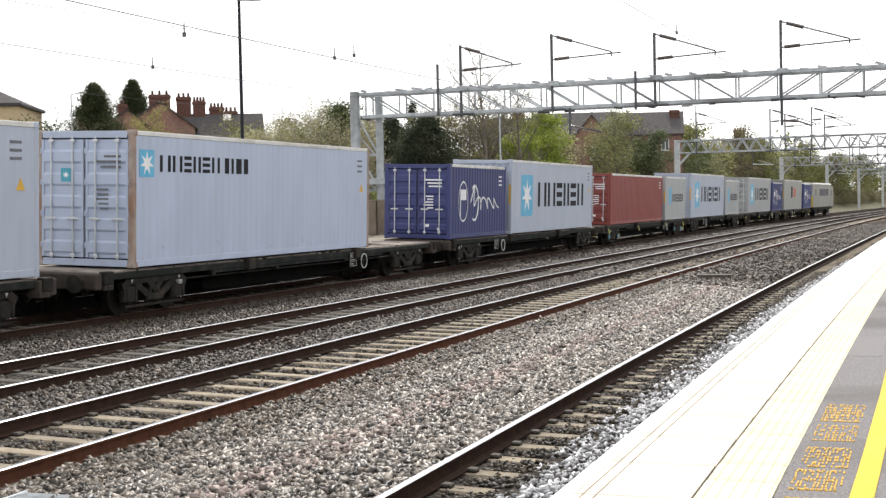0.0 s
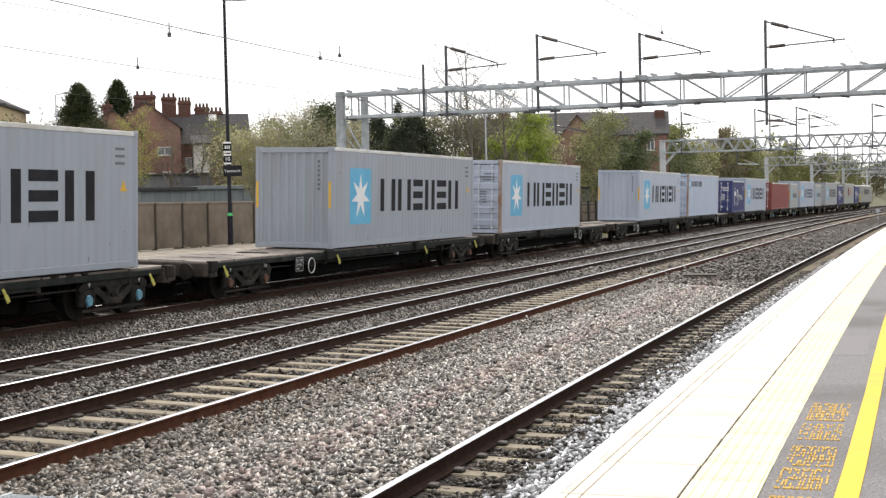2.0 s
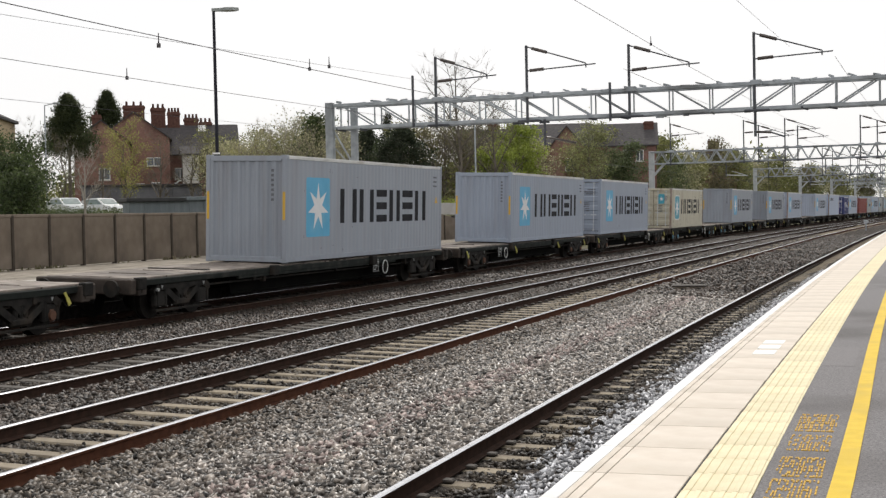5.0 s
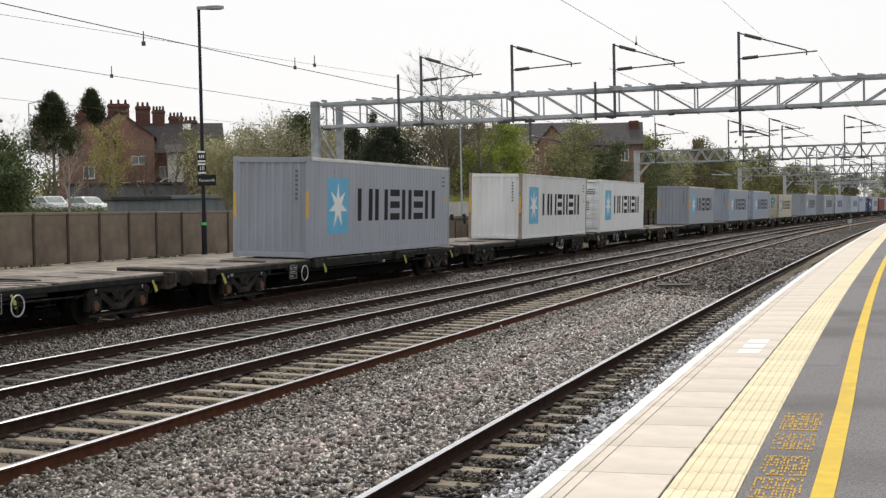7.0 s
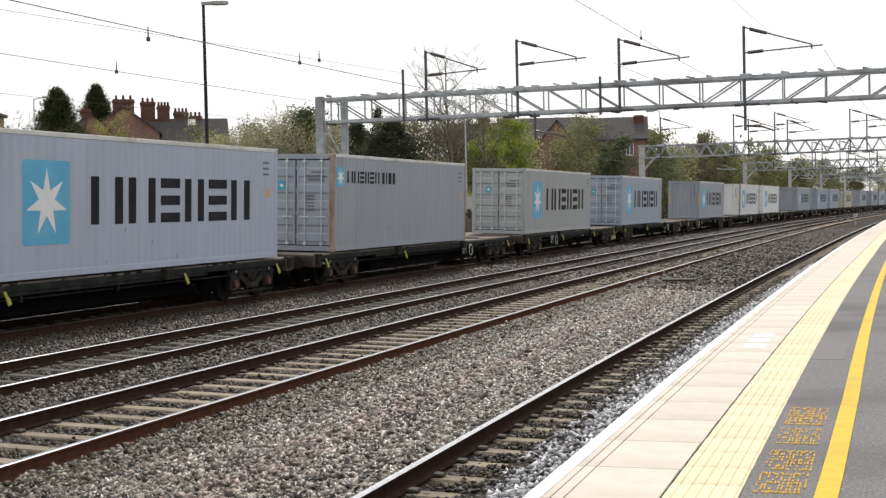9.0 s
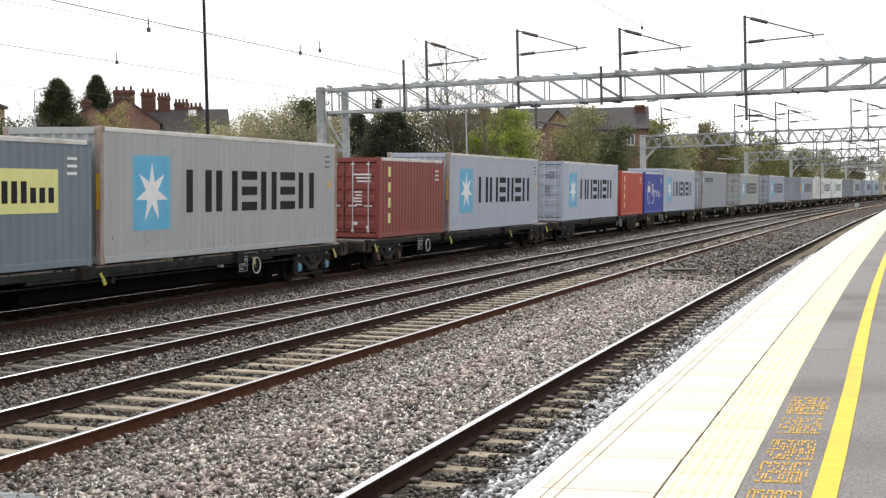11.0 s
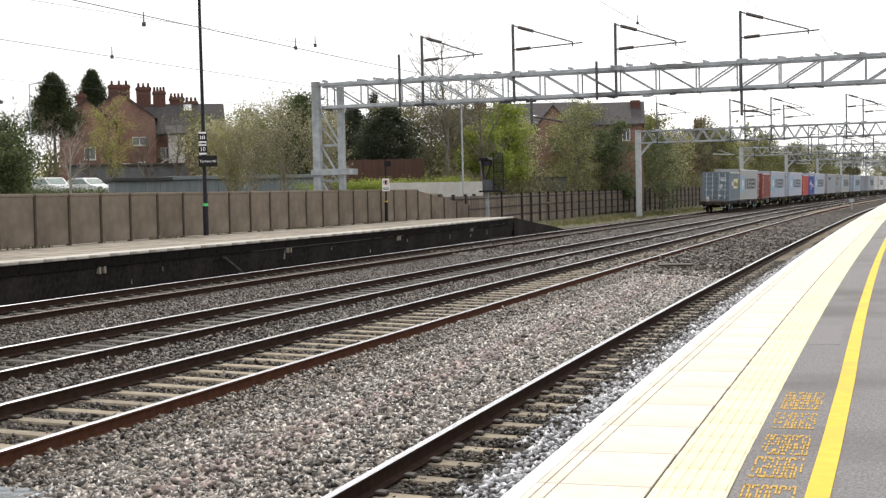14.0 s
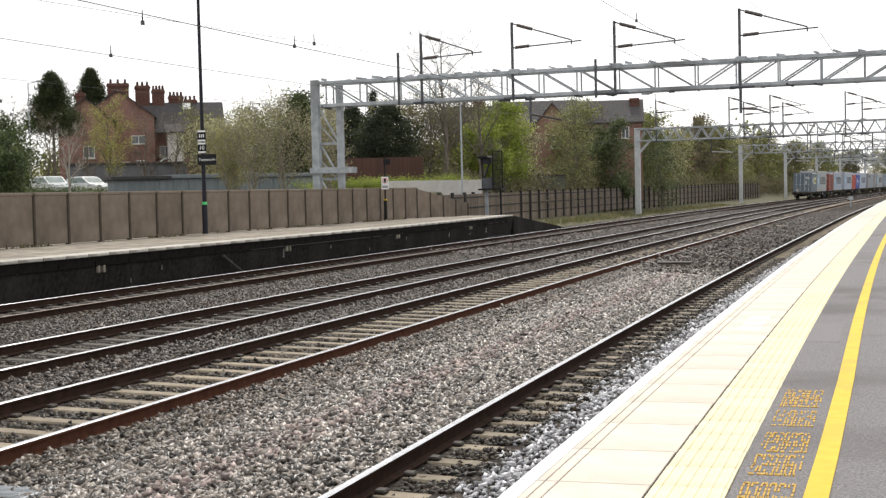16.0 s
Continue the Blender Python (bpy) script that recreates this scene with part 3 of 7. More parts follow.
def build_far_platform():
    ss = np.arange(-60, 69.1, 1.5)

    def edge(s):
        return FAR_EDGE - max(0.0, s - 40) ** 2 * 0.0016
    sh = Shape()
    for s in ss:
        for d, z in ((edge(s), -0.06), (-25.3, -0.06), (-25.3, -1.5), (edge(s) - 0.25, -1.5)):
            sh.v.append(tuple(at(s, d, PLAT + z)))
    for j in range(len(ss) - 1):
        for i in range(4):
            sh.f.append((j * 4 + i, j * 4 + (i + 1) % 4, j * 4 + 4 + (i + 1) % 4, j * 4 + 4 + i))
            sh.m.append(1 if i == 3 else 0)
    sh.f += [(3, 2, 1, 0), tuple(len(sh.v) - 4 + i for i in range(4))]
    sh.m += [1, 1]
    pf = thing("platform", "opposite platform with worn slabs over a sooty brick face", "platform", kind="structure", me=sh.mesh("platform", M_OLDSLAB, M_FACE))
    k = 0
    for row, (o0, o1) in enumerate(((0.06, -0.62), (-0.64, -1.5), (-1.52, -2.6))):
        s = 18.0 + 0.3 * row
        while s < 68:
            sh = Shape()
            sh.box(o1, -0.44, -0.075, o0, 0.44, random.uniform(-0.004, 0.004), 0.012)
            part("coping_slab" if row == 0 else "paving_slab", sh.mesh("slab", M_COPING_OLD if row == 0 else M_OLDSLAB), pf, m=plan(s + 0.45, edge(s + 0.45), PLAT))
            s += 0.9
    # recessed face details: painted shade under the coping, ledge course, brackets and pale stains
    for s in np.arange(20, 68, 1.5):
        sh = Shape()
        sh.box(-0.12, -0.74, -0.33, 0.0, 0.74, -0.08, 0.01)
        part("brick_course", sh.mesh("brick_course", M_COPING_SHADE), pf, m=plan(float(s), edge(float(s)), PLAT))
    for s in (28.4, 38.9, 48.9, 59.4):
        for o in (0.0, 0.22):
            sh = Shape()
            sh.box(-0.06, -0.045, -0.13, 0.06, 0.045, 0.05, 0.015)
            part("bracket", sh.mesh("bracket", M_OLDSLAB), pf, "small pale concrete bracket", m=plan(s + o, edge(s) - 0.04, PLAT - 0.36))
    rs = random.Random(31)
    for i in range(11):
        s = 22 + 44 * (i + rs.random()) / 11
        h, z = rs.uniform(0.1, 0.3), rs.uniform(-0.85, -0.55)
        sh = Shape()
        for q in range(4):
            o = rs.uniform(-0.014, 0.014)
            sh.box(-0.08, o - 0.004, h * q / 4, 0.003, o + rs.uniform(0.003, 0.009), h * (q + rs.uniform(0.6, 1.2)) / 4)
        part("lime_stain", sh.mesh("lime_stain", M_LIME), pf, "pale lime streak on the brick", m=plan(s, edge(s) + 0.006 + 0.174 * (z + h + 0.06), PLAT + z))
    p, q = at(34.6, edge(34.6) + 0.03, 0.5), at(35.45, edge(35.45) + 0.16, 0.0)
    part("pipe", Shape().rod(p, q, 0.055, n=8).mesh("pipe", M_LEDGE), pf, "black drain pipe down the platform face")
    for s in np.arange(19.0, 68, 1.2):
        for z, o in ((-0.30, -0.025 + 0.02 * math.sin(s * 5.0)),):
            sh = Shape()
            sh.box(-0.05, -0.59, -0.03, 0.02, 0.59, 0.0, 0.008)
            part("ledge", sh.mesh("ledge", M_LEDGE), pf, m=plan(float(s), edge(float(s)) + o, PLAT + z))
    cab = Shape()
    pts = [at(s, edge(s) + 0.02, -0.12 + 0.05 * math.sin(s * 0.9) + 0.03 * math.sin(s * 2.3)) for s in np.arange(20, 68, 1.0)]
    for p, q in zip(pts[:-1], pts[1:]):
        cab.rod(p, q, 0.022, n=5)
    thing("trackside_cable", "black cable lying along the foot of the platform", "cable", me=cab.mesh("trackside_cable", M_LEDGE))
    # end ramp
    sh = Shape()
    r = [(69.0, PLAT - 0.06), (80.0, -0.15)]
    for s, z in r:
        for d, zz in ((edge(min(s, 69)), z), (-24.6, z), (-24.6, -0.6), (edge(min(s, 69)), -0.6)):
            sh.v.append(tuple(at(s, d, zz)))
    sh.f = [(0, 1, 5, 4), (1, 2, 6, 5), (2, 3, 7, 6), (3, 0, 4, 7), (3, 2, 1, 0), (4, 5, 6, 7)]
    sh.m = [0] * 6
    part("platform_ramp", sh.mesh("platform_ramp", M_FACE), pf, "sloping end of the platform")
    return pf


def build_wall():
    w = thing("boundary_wall", "brown concrete panel wall with dark posts behind the platform", "wall", kind="structure")
    pitch, d = 1.737, -24.7
    pan = Shape().box(-0.05, -pitch / 2 + 0.045, 0.0, 0.05, pitch / 2 - 0.045, 1.56, 0.012)
    me_p = pan.mesh("wall_panel", M_WALL)
    me_c = Shape().box(-0.07, -pitch / 2 + 0.002, 1.5, 0.07, pitch / 2 - 0.002, 1.6, 0.015).mesh("wall_cap", M_WALL)
    me_q = Shape().box(-0.075, -0.05, -0.1, 0.085, 0.05, 1.57, 0.012).mesh("wall_post", M_WALLPOST)
    s = 8.32
    while s < 67.7:
        m = plan(s, d, PLAT - 0.02)
        part("wall_post", me_q, w, m=m)
        if s + pitch < 68.5:
            part("wall_panel", me_p, w, m=plan(s + pitch / 2, d, PLAT - 0.02))
            part("wall_cap", me_c, w, m=plan(s + pitch / 2, d, PLAT - 0.02))
        s += pitch
    # the last bays step down and bend towards the line
    z, s0, d0 = 1.5, s - pitch, d
    for i in range(4):
        s1, d1 = s0 + 1.4, d0 + 0.25
        z1 = z - 0.215
        p, q = at(s0, d0), at(s1, d1)
        sh = Shape()
        n = Vector((q.y - p.y, p.x - q.x)).normalized() * 0.05
        b = PLAT - 0.3
        sh.v = [(p.x - n.x, p.y - n.y, b), (q.x - n.x, q.y - n.y, b), (q.x + n.x, q.y + n.y, b), (p.x + n.x, p.y + n.y, b),
                (p.x - n.x, p.y - n.y, PLAT + z), (q.x - n.x, q.y - n.y, PLAT + z1), (q.x + n.x, q.y + n.y, PLAT + z1), (p.x + n.x, p.y + n.y, PLAT + z)]
        sh.f = [(3, 2, 1, 0), (4, 5, 6, 7), (0, 1, 5, 4), (2, 3, 7, 6), (0, 4, 7, 3), (1, 2, 6, 5)]
        sh.m = [0] * 6
        part("wall_panel", sh.mesh("wall_panel", M_WALL), w)
        part("wall_post", Shape().box(-0.07, -0.07, -0.1, 0.08, 0.07, z1 + 0.02, 0.012).mesh("wall_post", M_WALLPOST), w, m=plan(s1, d1, PLAT - 0.02))
        s0, d0, z = s1, d1, z1


M_TIMBER = surf("weathered_fence_timber", (0.105, 0.082, 0.062), (0.205, 0.165, 0.125), 3, 0.9, bump=0.004, bump_scale=20, stretch=(6, 6, 0.7), vary=0.38)
M_FENCEPOST = surf("dark_fence_post", (0.018, 0.016, 0.015), (0.035, 0.03, 0.028), 5, 0.85)


def build_fence():
    fe = thing("boundary_fence", "weathered close-boarded timber fence with dark posts", "fence", kind="structure")
    board = Shape().box(-0.012, -0.072, -0.55, 0.012, 0.072, 1.86, 0.003).mesh("fence_board", M_TIMBER)
    post = Shape().box(-0.02, -0.12, -0.6, 0.14, 0.12, 1.98, 0.01).mesh("fence_post", M_FENCEPOST)
    rail = Shape().box(0.0, -1.2, 0.0, 0.05, 1.2, 0.09, 0.005).mesh("fence_rail", M_FENCEPOST)
    rest = Shape()
    s, k = 71.2, 0
    while s < 222:
        d = -25.7 - 1.4 * min(1.0, max(0.0, (s - 78) / 14)) - max(0.0, s - 150) * 0.01
        z = 0.16 + 0.0024 * (s - 76)
        m = plan(s, d, z)
        part("fence_post", post, fe, m=m)
        for h in (0.35, 0.98, 1.62):
            part("fence_rail", rail, fe, m=plan(s + 1.2, d, z + h))
        for i in range(16):
            mm = plan(s + 0.15 * i + 0.08, d, z + random.uniform(-0.02, 0.02))
            if k < 290:
                part("fence_board", board, fe, m=mm)
                k += 1
            else:
                rest.box(-0.012, -0.072, -0.1, 0.012, 0.072, 1.86, M=mm)
        s += 2.4
    o = part("fence_board", rest.mesh("fence_board", M_TIMBER), fe)
    o["kind"] = "stuff"


def build_wall_weeds():
    g = np.random.default_rng(44)
    n = 900
    s, d = g.uniform(18, 68, n), -24.55 + 0.22 * g.random(n)
    keep = np.sin(s * 1.7) + np.sin(s * 0.61 + 1) > 0.1
    s, d = s[keep], d[keep]
    n = len(s)
    x, y = at_many(s, d)
    z = np.full(n, PLAT - 0.06)
    a, w, h = g.uniform(0, 6.28, n), 0.02 + 0.03 * g.random(n), g.uniform(0.04, 0.16, n)
    v = np.stack([np.stack([x - w * np.cos(a), y - w * np.sin(a), z], -1), np.stack([x + w * np.cos(a), y + w * np.sin(a), z], -1),
                  np.stack([x + g.normal(size=n) * 0.05, y + g.normal(size=n) * 0.05, z + h], -1)], 1).reshape(-1, 3)
    thing("wall_foot_weeds", "dry grass and litter along the foot of the wall", "grass", kind="stuff",
          me=raw_mesh("wall_foot_weeds", v, np.arange(n * 3).reshape(-1, 3), leafy("dry_weed_blades", (0.10, 0.10, 0.045), (0.30, 0.26, 0.17))))


# ---- overhead line ----
def build_gantry(s0, left, right, leg_twin, masts, full):
    """A lattice beam across the tracks on a leg; masts: (d, top, arm reach)."""
    z0, z1 = 6.45, 7.53
    g = thing("overhead_gantry", "galvanised lattice gantry that carries the overhead wires", "gantry", group="overhead gantries", m=plan(s0, 0, 0))
    depth = 0.85
    if leg_twin:
        for y in (-depth / 2,):
            part("leg", Shape().box(left - 0.17, y - 0.16, 0.0, left + 0.21, y + 0.16, z1 + 0.15, 0.02).mesh("leg", M_GALV), g)
            part("leg", Shape().box(left + 0.98, y + 0.2, 0.0, left + 1.27, y + 0.5, z1 - 0.1, 0.02).mesh("leg", M_GALV), g)
        part("climb_guard", Shape().box(left - 0.25, -0.7, 3.22, left + 1.75, -0.62, 3.5, 0.01).box(left - 0.25, 0.3, 3.22, left + 1.75, 0.38, 3.5, 0.01).box(left - 0.25, -0.62, 3.22, left - 0.19, 0.3, 3.5).box(left + 1.69, -0.62, 3.22, left + 1.75, 0.3, 3.5).mesh("climb_guard", M_GALV), g, "galvanised guard round the legs")
        zz = [1.2, 2.9, 4.6, 6.3]
        for i in range(3):
            part("leg_brace", Shape().bar((left + 0.2, -0.35, zz[i + 1]), (left + 1.1, -0.1, zz[i]), 0.08, 0.08).mesh("leg_brace", M_GALV), g)
            part("leg_brace", Shape().bar((left + 0.2, -0.3, zz[i] + 0.9), (left + 1.1, -0.05, zz[i] - 0.2), 0.06, 0.06).mesh("leg_brace", M_GALV), g)
            part("leg_strut", Shape().bar((left, -0.3, zz[i] + 0.05), (left + 1.2, 0.0, zz[i] + 0.05), 0.1, 0.12).mesh("leg_strut", M_GALV), g)
    else:
        part("leg", Shape().box(left - 0.24, -0.2, -0.3, left + 0.24, 0.2, z1 + 0.1, 0.02).mesh("leg", M_PALEGALV), g)
        part("leg_brace", Shape().bar((left + 0.1, 0, 5.3), (left + 1.2, 0, z0), 0.2, 0.2).mesh("leg_brace", M_PALEGALV), g)
    part("leg", Shape().box(right - 0.2, -0.2, -0.3, right + 0.2, 0.2, z1 + 0.1, 0.02).mesh("leg", M_GALV), g)
    chord = 0.16 if full else 0.13
    rc = random.Random(int(s0))
    for z, up, step in ((z1, 1, 0.875), (z0, -1, 1.31)):
        a = left + 0.5
        while full and a < right - 0.3:
            w, hh, tilt = rc.uniform(0.06, 0.16), rc.uniform(0.05, 0.11), rc.uniform(-0.16, 0.16)
            part("chord_clamp", Shape().bar((a - w, -depth / 2 - 0.1, z + up * (chord / 2 + 0.02) + tilt * 0.5), (a + w, -depth / 2 + rc.uniform(0.1, 0.6), z + up * (chord / 2 + hh * 0.5)), 0.07, hh).mesh("chord_clamp", M_GALV if up > 0 or rc.random() < 0.5 else M_DARKSTEEL), g)
            a += step * rc.uniform(0.75, 1.25)
    for y in (-depth / 2, depth / 2):
        for z in (z0, z1):
            part("chord", Shape().box(left, y - chord / 2, z - chord / 2, right, y + chord / 2, z + chord / 2, 0.015).mesh("chord", M_GALV), g)
        if not full:
            n = int((right - left) / 1.25)
            for i in range(n):
                a = left + 0.3 + 1.25 * i
                part("web_diagonal", Shape().bar((a, y, z0), (a + 0.625, y, z1), 0.07, 0.07).bar((a + 0.625, y, z1), (a + 1.25, y, z0), 0.07, 0.07).mesh("web_diagonal", M_GALV), g)
            continue
        n = int((right - left) / 1.75)
        for i in range(n):
            a, b = left + 0.6 + 1.75 * i, left + 0.6 + 1.75 * (i + 1)
            if b > right:
                break
            part("web_post", Shape().bar((a, y, z0), (a, y, z1), 0.06, 0.06, up=(0, 1, 0)).mesh("web_post", M_GALV), g)
            up = a > left + (right - left) * 0.52
            part("web_diagonal", Shape().bar((a, y, z0 if up else z1), (b, y, z1 if up else z0), 0.065, 0.065).mesh("web_diagonal", M_GALV), g)
    if not full:
        for d in (-17.3, -12.2, -8.6, -3.4):
            part("drop_post", Shape().rod((d, 0, z0), (d, 0, 5.1), 0.05, n=6).mesh("drop_post", M_DARKSTEEL), g)
            part("registration_arm", Shape().rod((d, 0, 5.25), (d + 1.9, 0, 5.15), 0.04, n=6).rod((d + 0.5, 0, 5.6), (d + 1.7, 0, 5.2), 0.025, n=5).mesh("registration_arm", M_PALEGALV), g, "pale registration arm")
    n = int((right - left) / 2.6)
    for i in range(n):
        a = left + 1.5 + i * 2.6
        for z in (z0, z1):
            part("cross_tie", Shape().bar((a, -depth / 2, z), (a + 0.9, depth / 2, z), 0.05, 0.05).mesh("cross_tie", M_GALV), g)
    for d, top, reach in masts:
        part("mast", Shape().box(d - 0.055, -depth / 2 - 0.2, z0 - 0.2, d + 0.055, -depth / 2 - 0.1, top, 0.01).mesh("mast", M_DARKSTEEL), g, "dark upright mast")
        part("clamp", Shape().box(d - 0.18, -depth / 2 - 0.24, z1 - 0.1, d + 0.3, -depth / 2 + 0.1, z1 + 0.14, 0.03).mesh("clamp", M_GALV), g)
        part("clamp", Shape().box(d - 0.45, -depth / 2 - 0.22, z0 - 0.14, d + 0.6, -depth / 2 + 0.1, z0 - 0.04, 0.03).mesh("clamp", M_DARKSTEEL), g)
        if reach:
            y = -depth / 2 - 0.14
            arm = part("cantilever", Shape().rod((d, y, top - 0.05), (d + reach, y, top - 0.95), 0.03).mesh("cantilever", M_DARKSTEEL), g)
            part("insulator", Shape().rod((d + 0.25, y, top - 0.14), (d + 0.95, y, top - 0.36), 0.075, n=10).mesh("insulator", M_PORC), arm)
            arm = part("cantilever", Shape().rod((d, y, top - 1.15), (d + reach + 0.45, y, top - 1.0), 0.03).mesh("cantilever", M_DARKSTEEL), g)
            part("insulator", Shape().rod((d + 0.15, y, top - 1.14), (d + 0.8, y, top - 1.1), 0.075, n=10).mesh("insulator", M_PORC), arm)
            part("hanger", Shape().rod((d + reach, y, top - 0.95), (d + reach, y, top - 1.15), 0.03).mesh("hanger", M_DARKSTEEL), g)
    return g


def build_overhead():
    m1 = [(-20.93, 9.53, 2.5), (-16.53, 9.77, 2.75), (-11.84, 9.53, 2.65), (-6.42, 9.7, 2.8)]
    g = build_gantry(59.1, -26.45, 7.5, True, m1, True)
    part("mast", Shape().box(-22.13, -0.62, 6.3, -22.03, -0.52, 8.73, 0.01).mesh("mast", M_DARKSTEEL), g)
    part("mast", Shape().box(-12.76, -0.62, 6.2, -12.66, -0.52, 7.9, 0.01).mesh("mast", M_DARKSTEEL), g)
    # drop arm below the beam beside the mast over the near track
    part("drop_post", Shape().rod((-6.42, -0.5, 6.4), (-6.42, -0.5, 5.25), 0.06).mesh("drop_post", M_DARKSTEEL), g)
    part("insulator", Shape().rod((-6.35, -0.5, 5.45), (-5.75, -0.5, 5.4), 0.05).mesh("insulator", M_PORC), g)
    part("drop_arm", Shape().rod((-5.75, -0.5, 5.4), (-5.2, -0.5, 5.2), 0.035).mesh("drop_arm", M_DARKSTEEL), g)
    part("drop_post", Shape().rod((-15.75, -0.5, 6.4), (-15.75, -0.5, 5.25), 0.06).mesh("drop_post", M_DARKSTEEL), g)
    part("insulator", Shape().rod((-15.7, -0.5, 5.6), (-14.3, -0.5, 5.3), 0.05).mesh("insulator", M_PORC), g)
    for s0 in (122.5, 186.0, 232.0, 276.0, 318.0, 372.0):
        off = -max(0.0, s0 - 122) * 0.008
        build_gantry(s0, -24.1 + off, 6.0, False, [(-22.2 + off, 10.1, 2.6), (-15.6, 10.1, 2.4), (-14.3, 9.6, 2.6), (-12.0, 10.1, 2.6), (-10.9, 9.4, 2.2), (-5.6, 10.1, 2.6), (-4.2, 9.6, 2.4)], False)
    # wires: earth wire high on the masts and the catenary pairs over the tracks
    def wire(name, label, pts, r):
        sh = Shape()
        for a, b in zip(pts[:-1], pts[1:]):
            sh.rod(a, b, r, n=5, caps=False)
        return thing(name, label, "cable", me=sh.mesh(name, M_WIRE), group="overhead wires", kind="structure")

    def run(d, z, sag, s_list, r, label):
        pts = []
        for (sa, da, za), (sb, db, zb) in zip(s_list[:-1], s_list[1:]):
            for i in range(24):
                t = i / 24
                pts.append(at(sa + (sb - sa) * t, da + (db - da) * t, za + (zb - za) * t - sag * 4 * t * (1 - t)))
        pts.append(at(*s_list[-1]))
        wire("overhead_wire", label, pts, r)
        return pts
    run(0, 0, 0.15, [(-6, -16.9, 6.74), (57, -16.8, 6.79), (122, -17, 6.9), (186, -17, 6.9), (250, -17.0, 6.9), (318, -17, 6.9)], 0.011, "dark overhead catenary wire")
    run(0, 0, 0.1, [(-6, -22.0, 6.55), (57, -22.0, 6.63), (122, -22, 7.2)], 0.009, "dark overhead feeder wire")
    run(0, 0, 0.1, [(-6, -29.0, 6.35), (57, -26.5, 6.3)], 0.007, "thin overhead wire")
    run(0, 0, 0.0, [(-6, -9.3, 8.5), (45, -9.3, 8.5), (59, -9.25, 8.43), (122, -9.3, 8.7), (186, -9.3, 8.7), (250, -9.3, 8.7)], 0.009, "dark overhead catenary wire")
    run(0, 0, 0.0, [(-6, -5.0, 7.55), (59, -5.0, 9.05)], 0.006, "thin overhead wire")
    run(0, 0, 0.0, [(-6, -16.9, 5.47), (57, -16.9, 7.49)], 0.005, "thin overhead wire")
    for d in (-3.0, -11.75):
        run(0, 0, 0.15, [(57, d, 8.3), (122, d, 8.9), (186, d, 8.9), (250, d, 8.9)], 0.010, "thin overhead catenary wire")
    for d in (-3.0, -8.2, -11.75, -17.0):
        run(0, 0, 0.0, [(75, d, 4.9), (122, d, 4.9), (186, d, 4.9), (250, d, 4.9), (318, d, 4.9)], 0.008, "thin contact wire")
    for s, d, z in ((36.7, -16.9, 6.66), (34.75, -22.0, 6.5), (50.7, -9.3, 8.49), (28.3, -16.9, 6.42), (38.1, -16.9, 6.87)):
        thing("wire_fitting", "small dark clamp on an overhead wire", "fitting", me=Shape().rod(at(s, d, z - 0.03), at(s, d, z + 0.3), 0.02, 0.012).rod(at(s, d, z - 0.05), at(s, d, z + 0.05), 0.05).mesh("wire_fitting", M_WIRE), kind="structure")


# ---- platform furniture ----
def text_mesh(body, size, mat, thick=0.004):
    cu = bpy.data.curves.new("writing", "FONT")
    cu.body, cu.size, cu.extrude, cu.align_x, cu.align_y = body, size, thick, "CENTER", "CENTER"
    ob = bpy.data.objects.new("writing", cu)
    me = bpy.data.meshes.new_from_object(ob)
    me.materials.clear()
    me.materials.append(mat)
    bpy.data.objects.remove(ob)
    bpy.data.curves.remove(cu)
    return me


def facing(x, y, z, yaw):
    """For flat things that face along local -Y, turned to the camera's side."""
    return Matrix.Translation((x, y, z)) @ Matrix.Rotation(yaw, 4, "Z")


UPRIGHT = Matrix.Rotation(math.pi / 2, 4, "X")


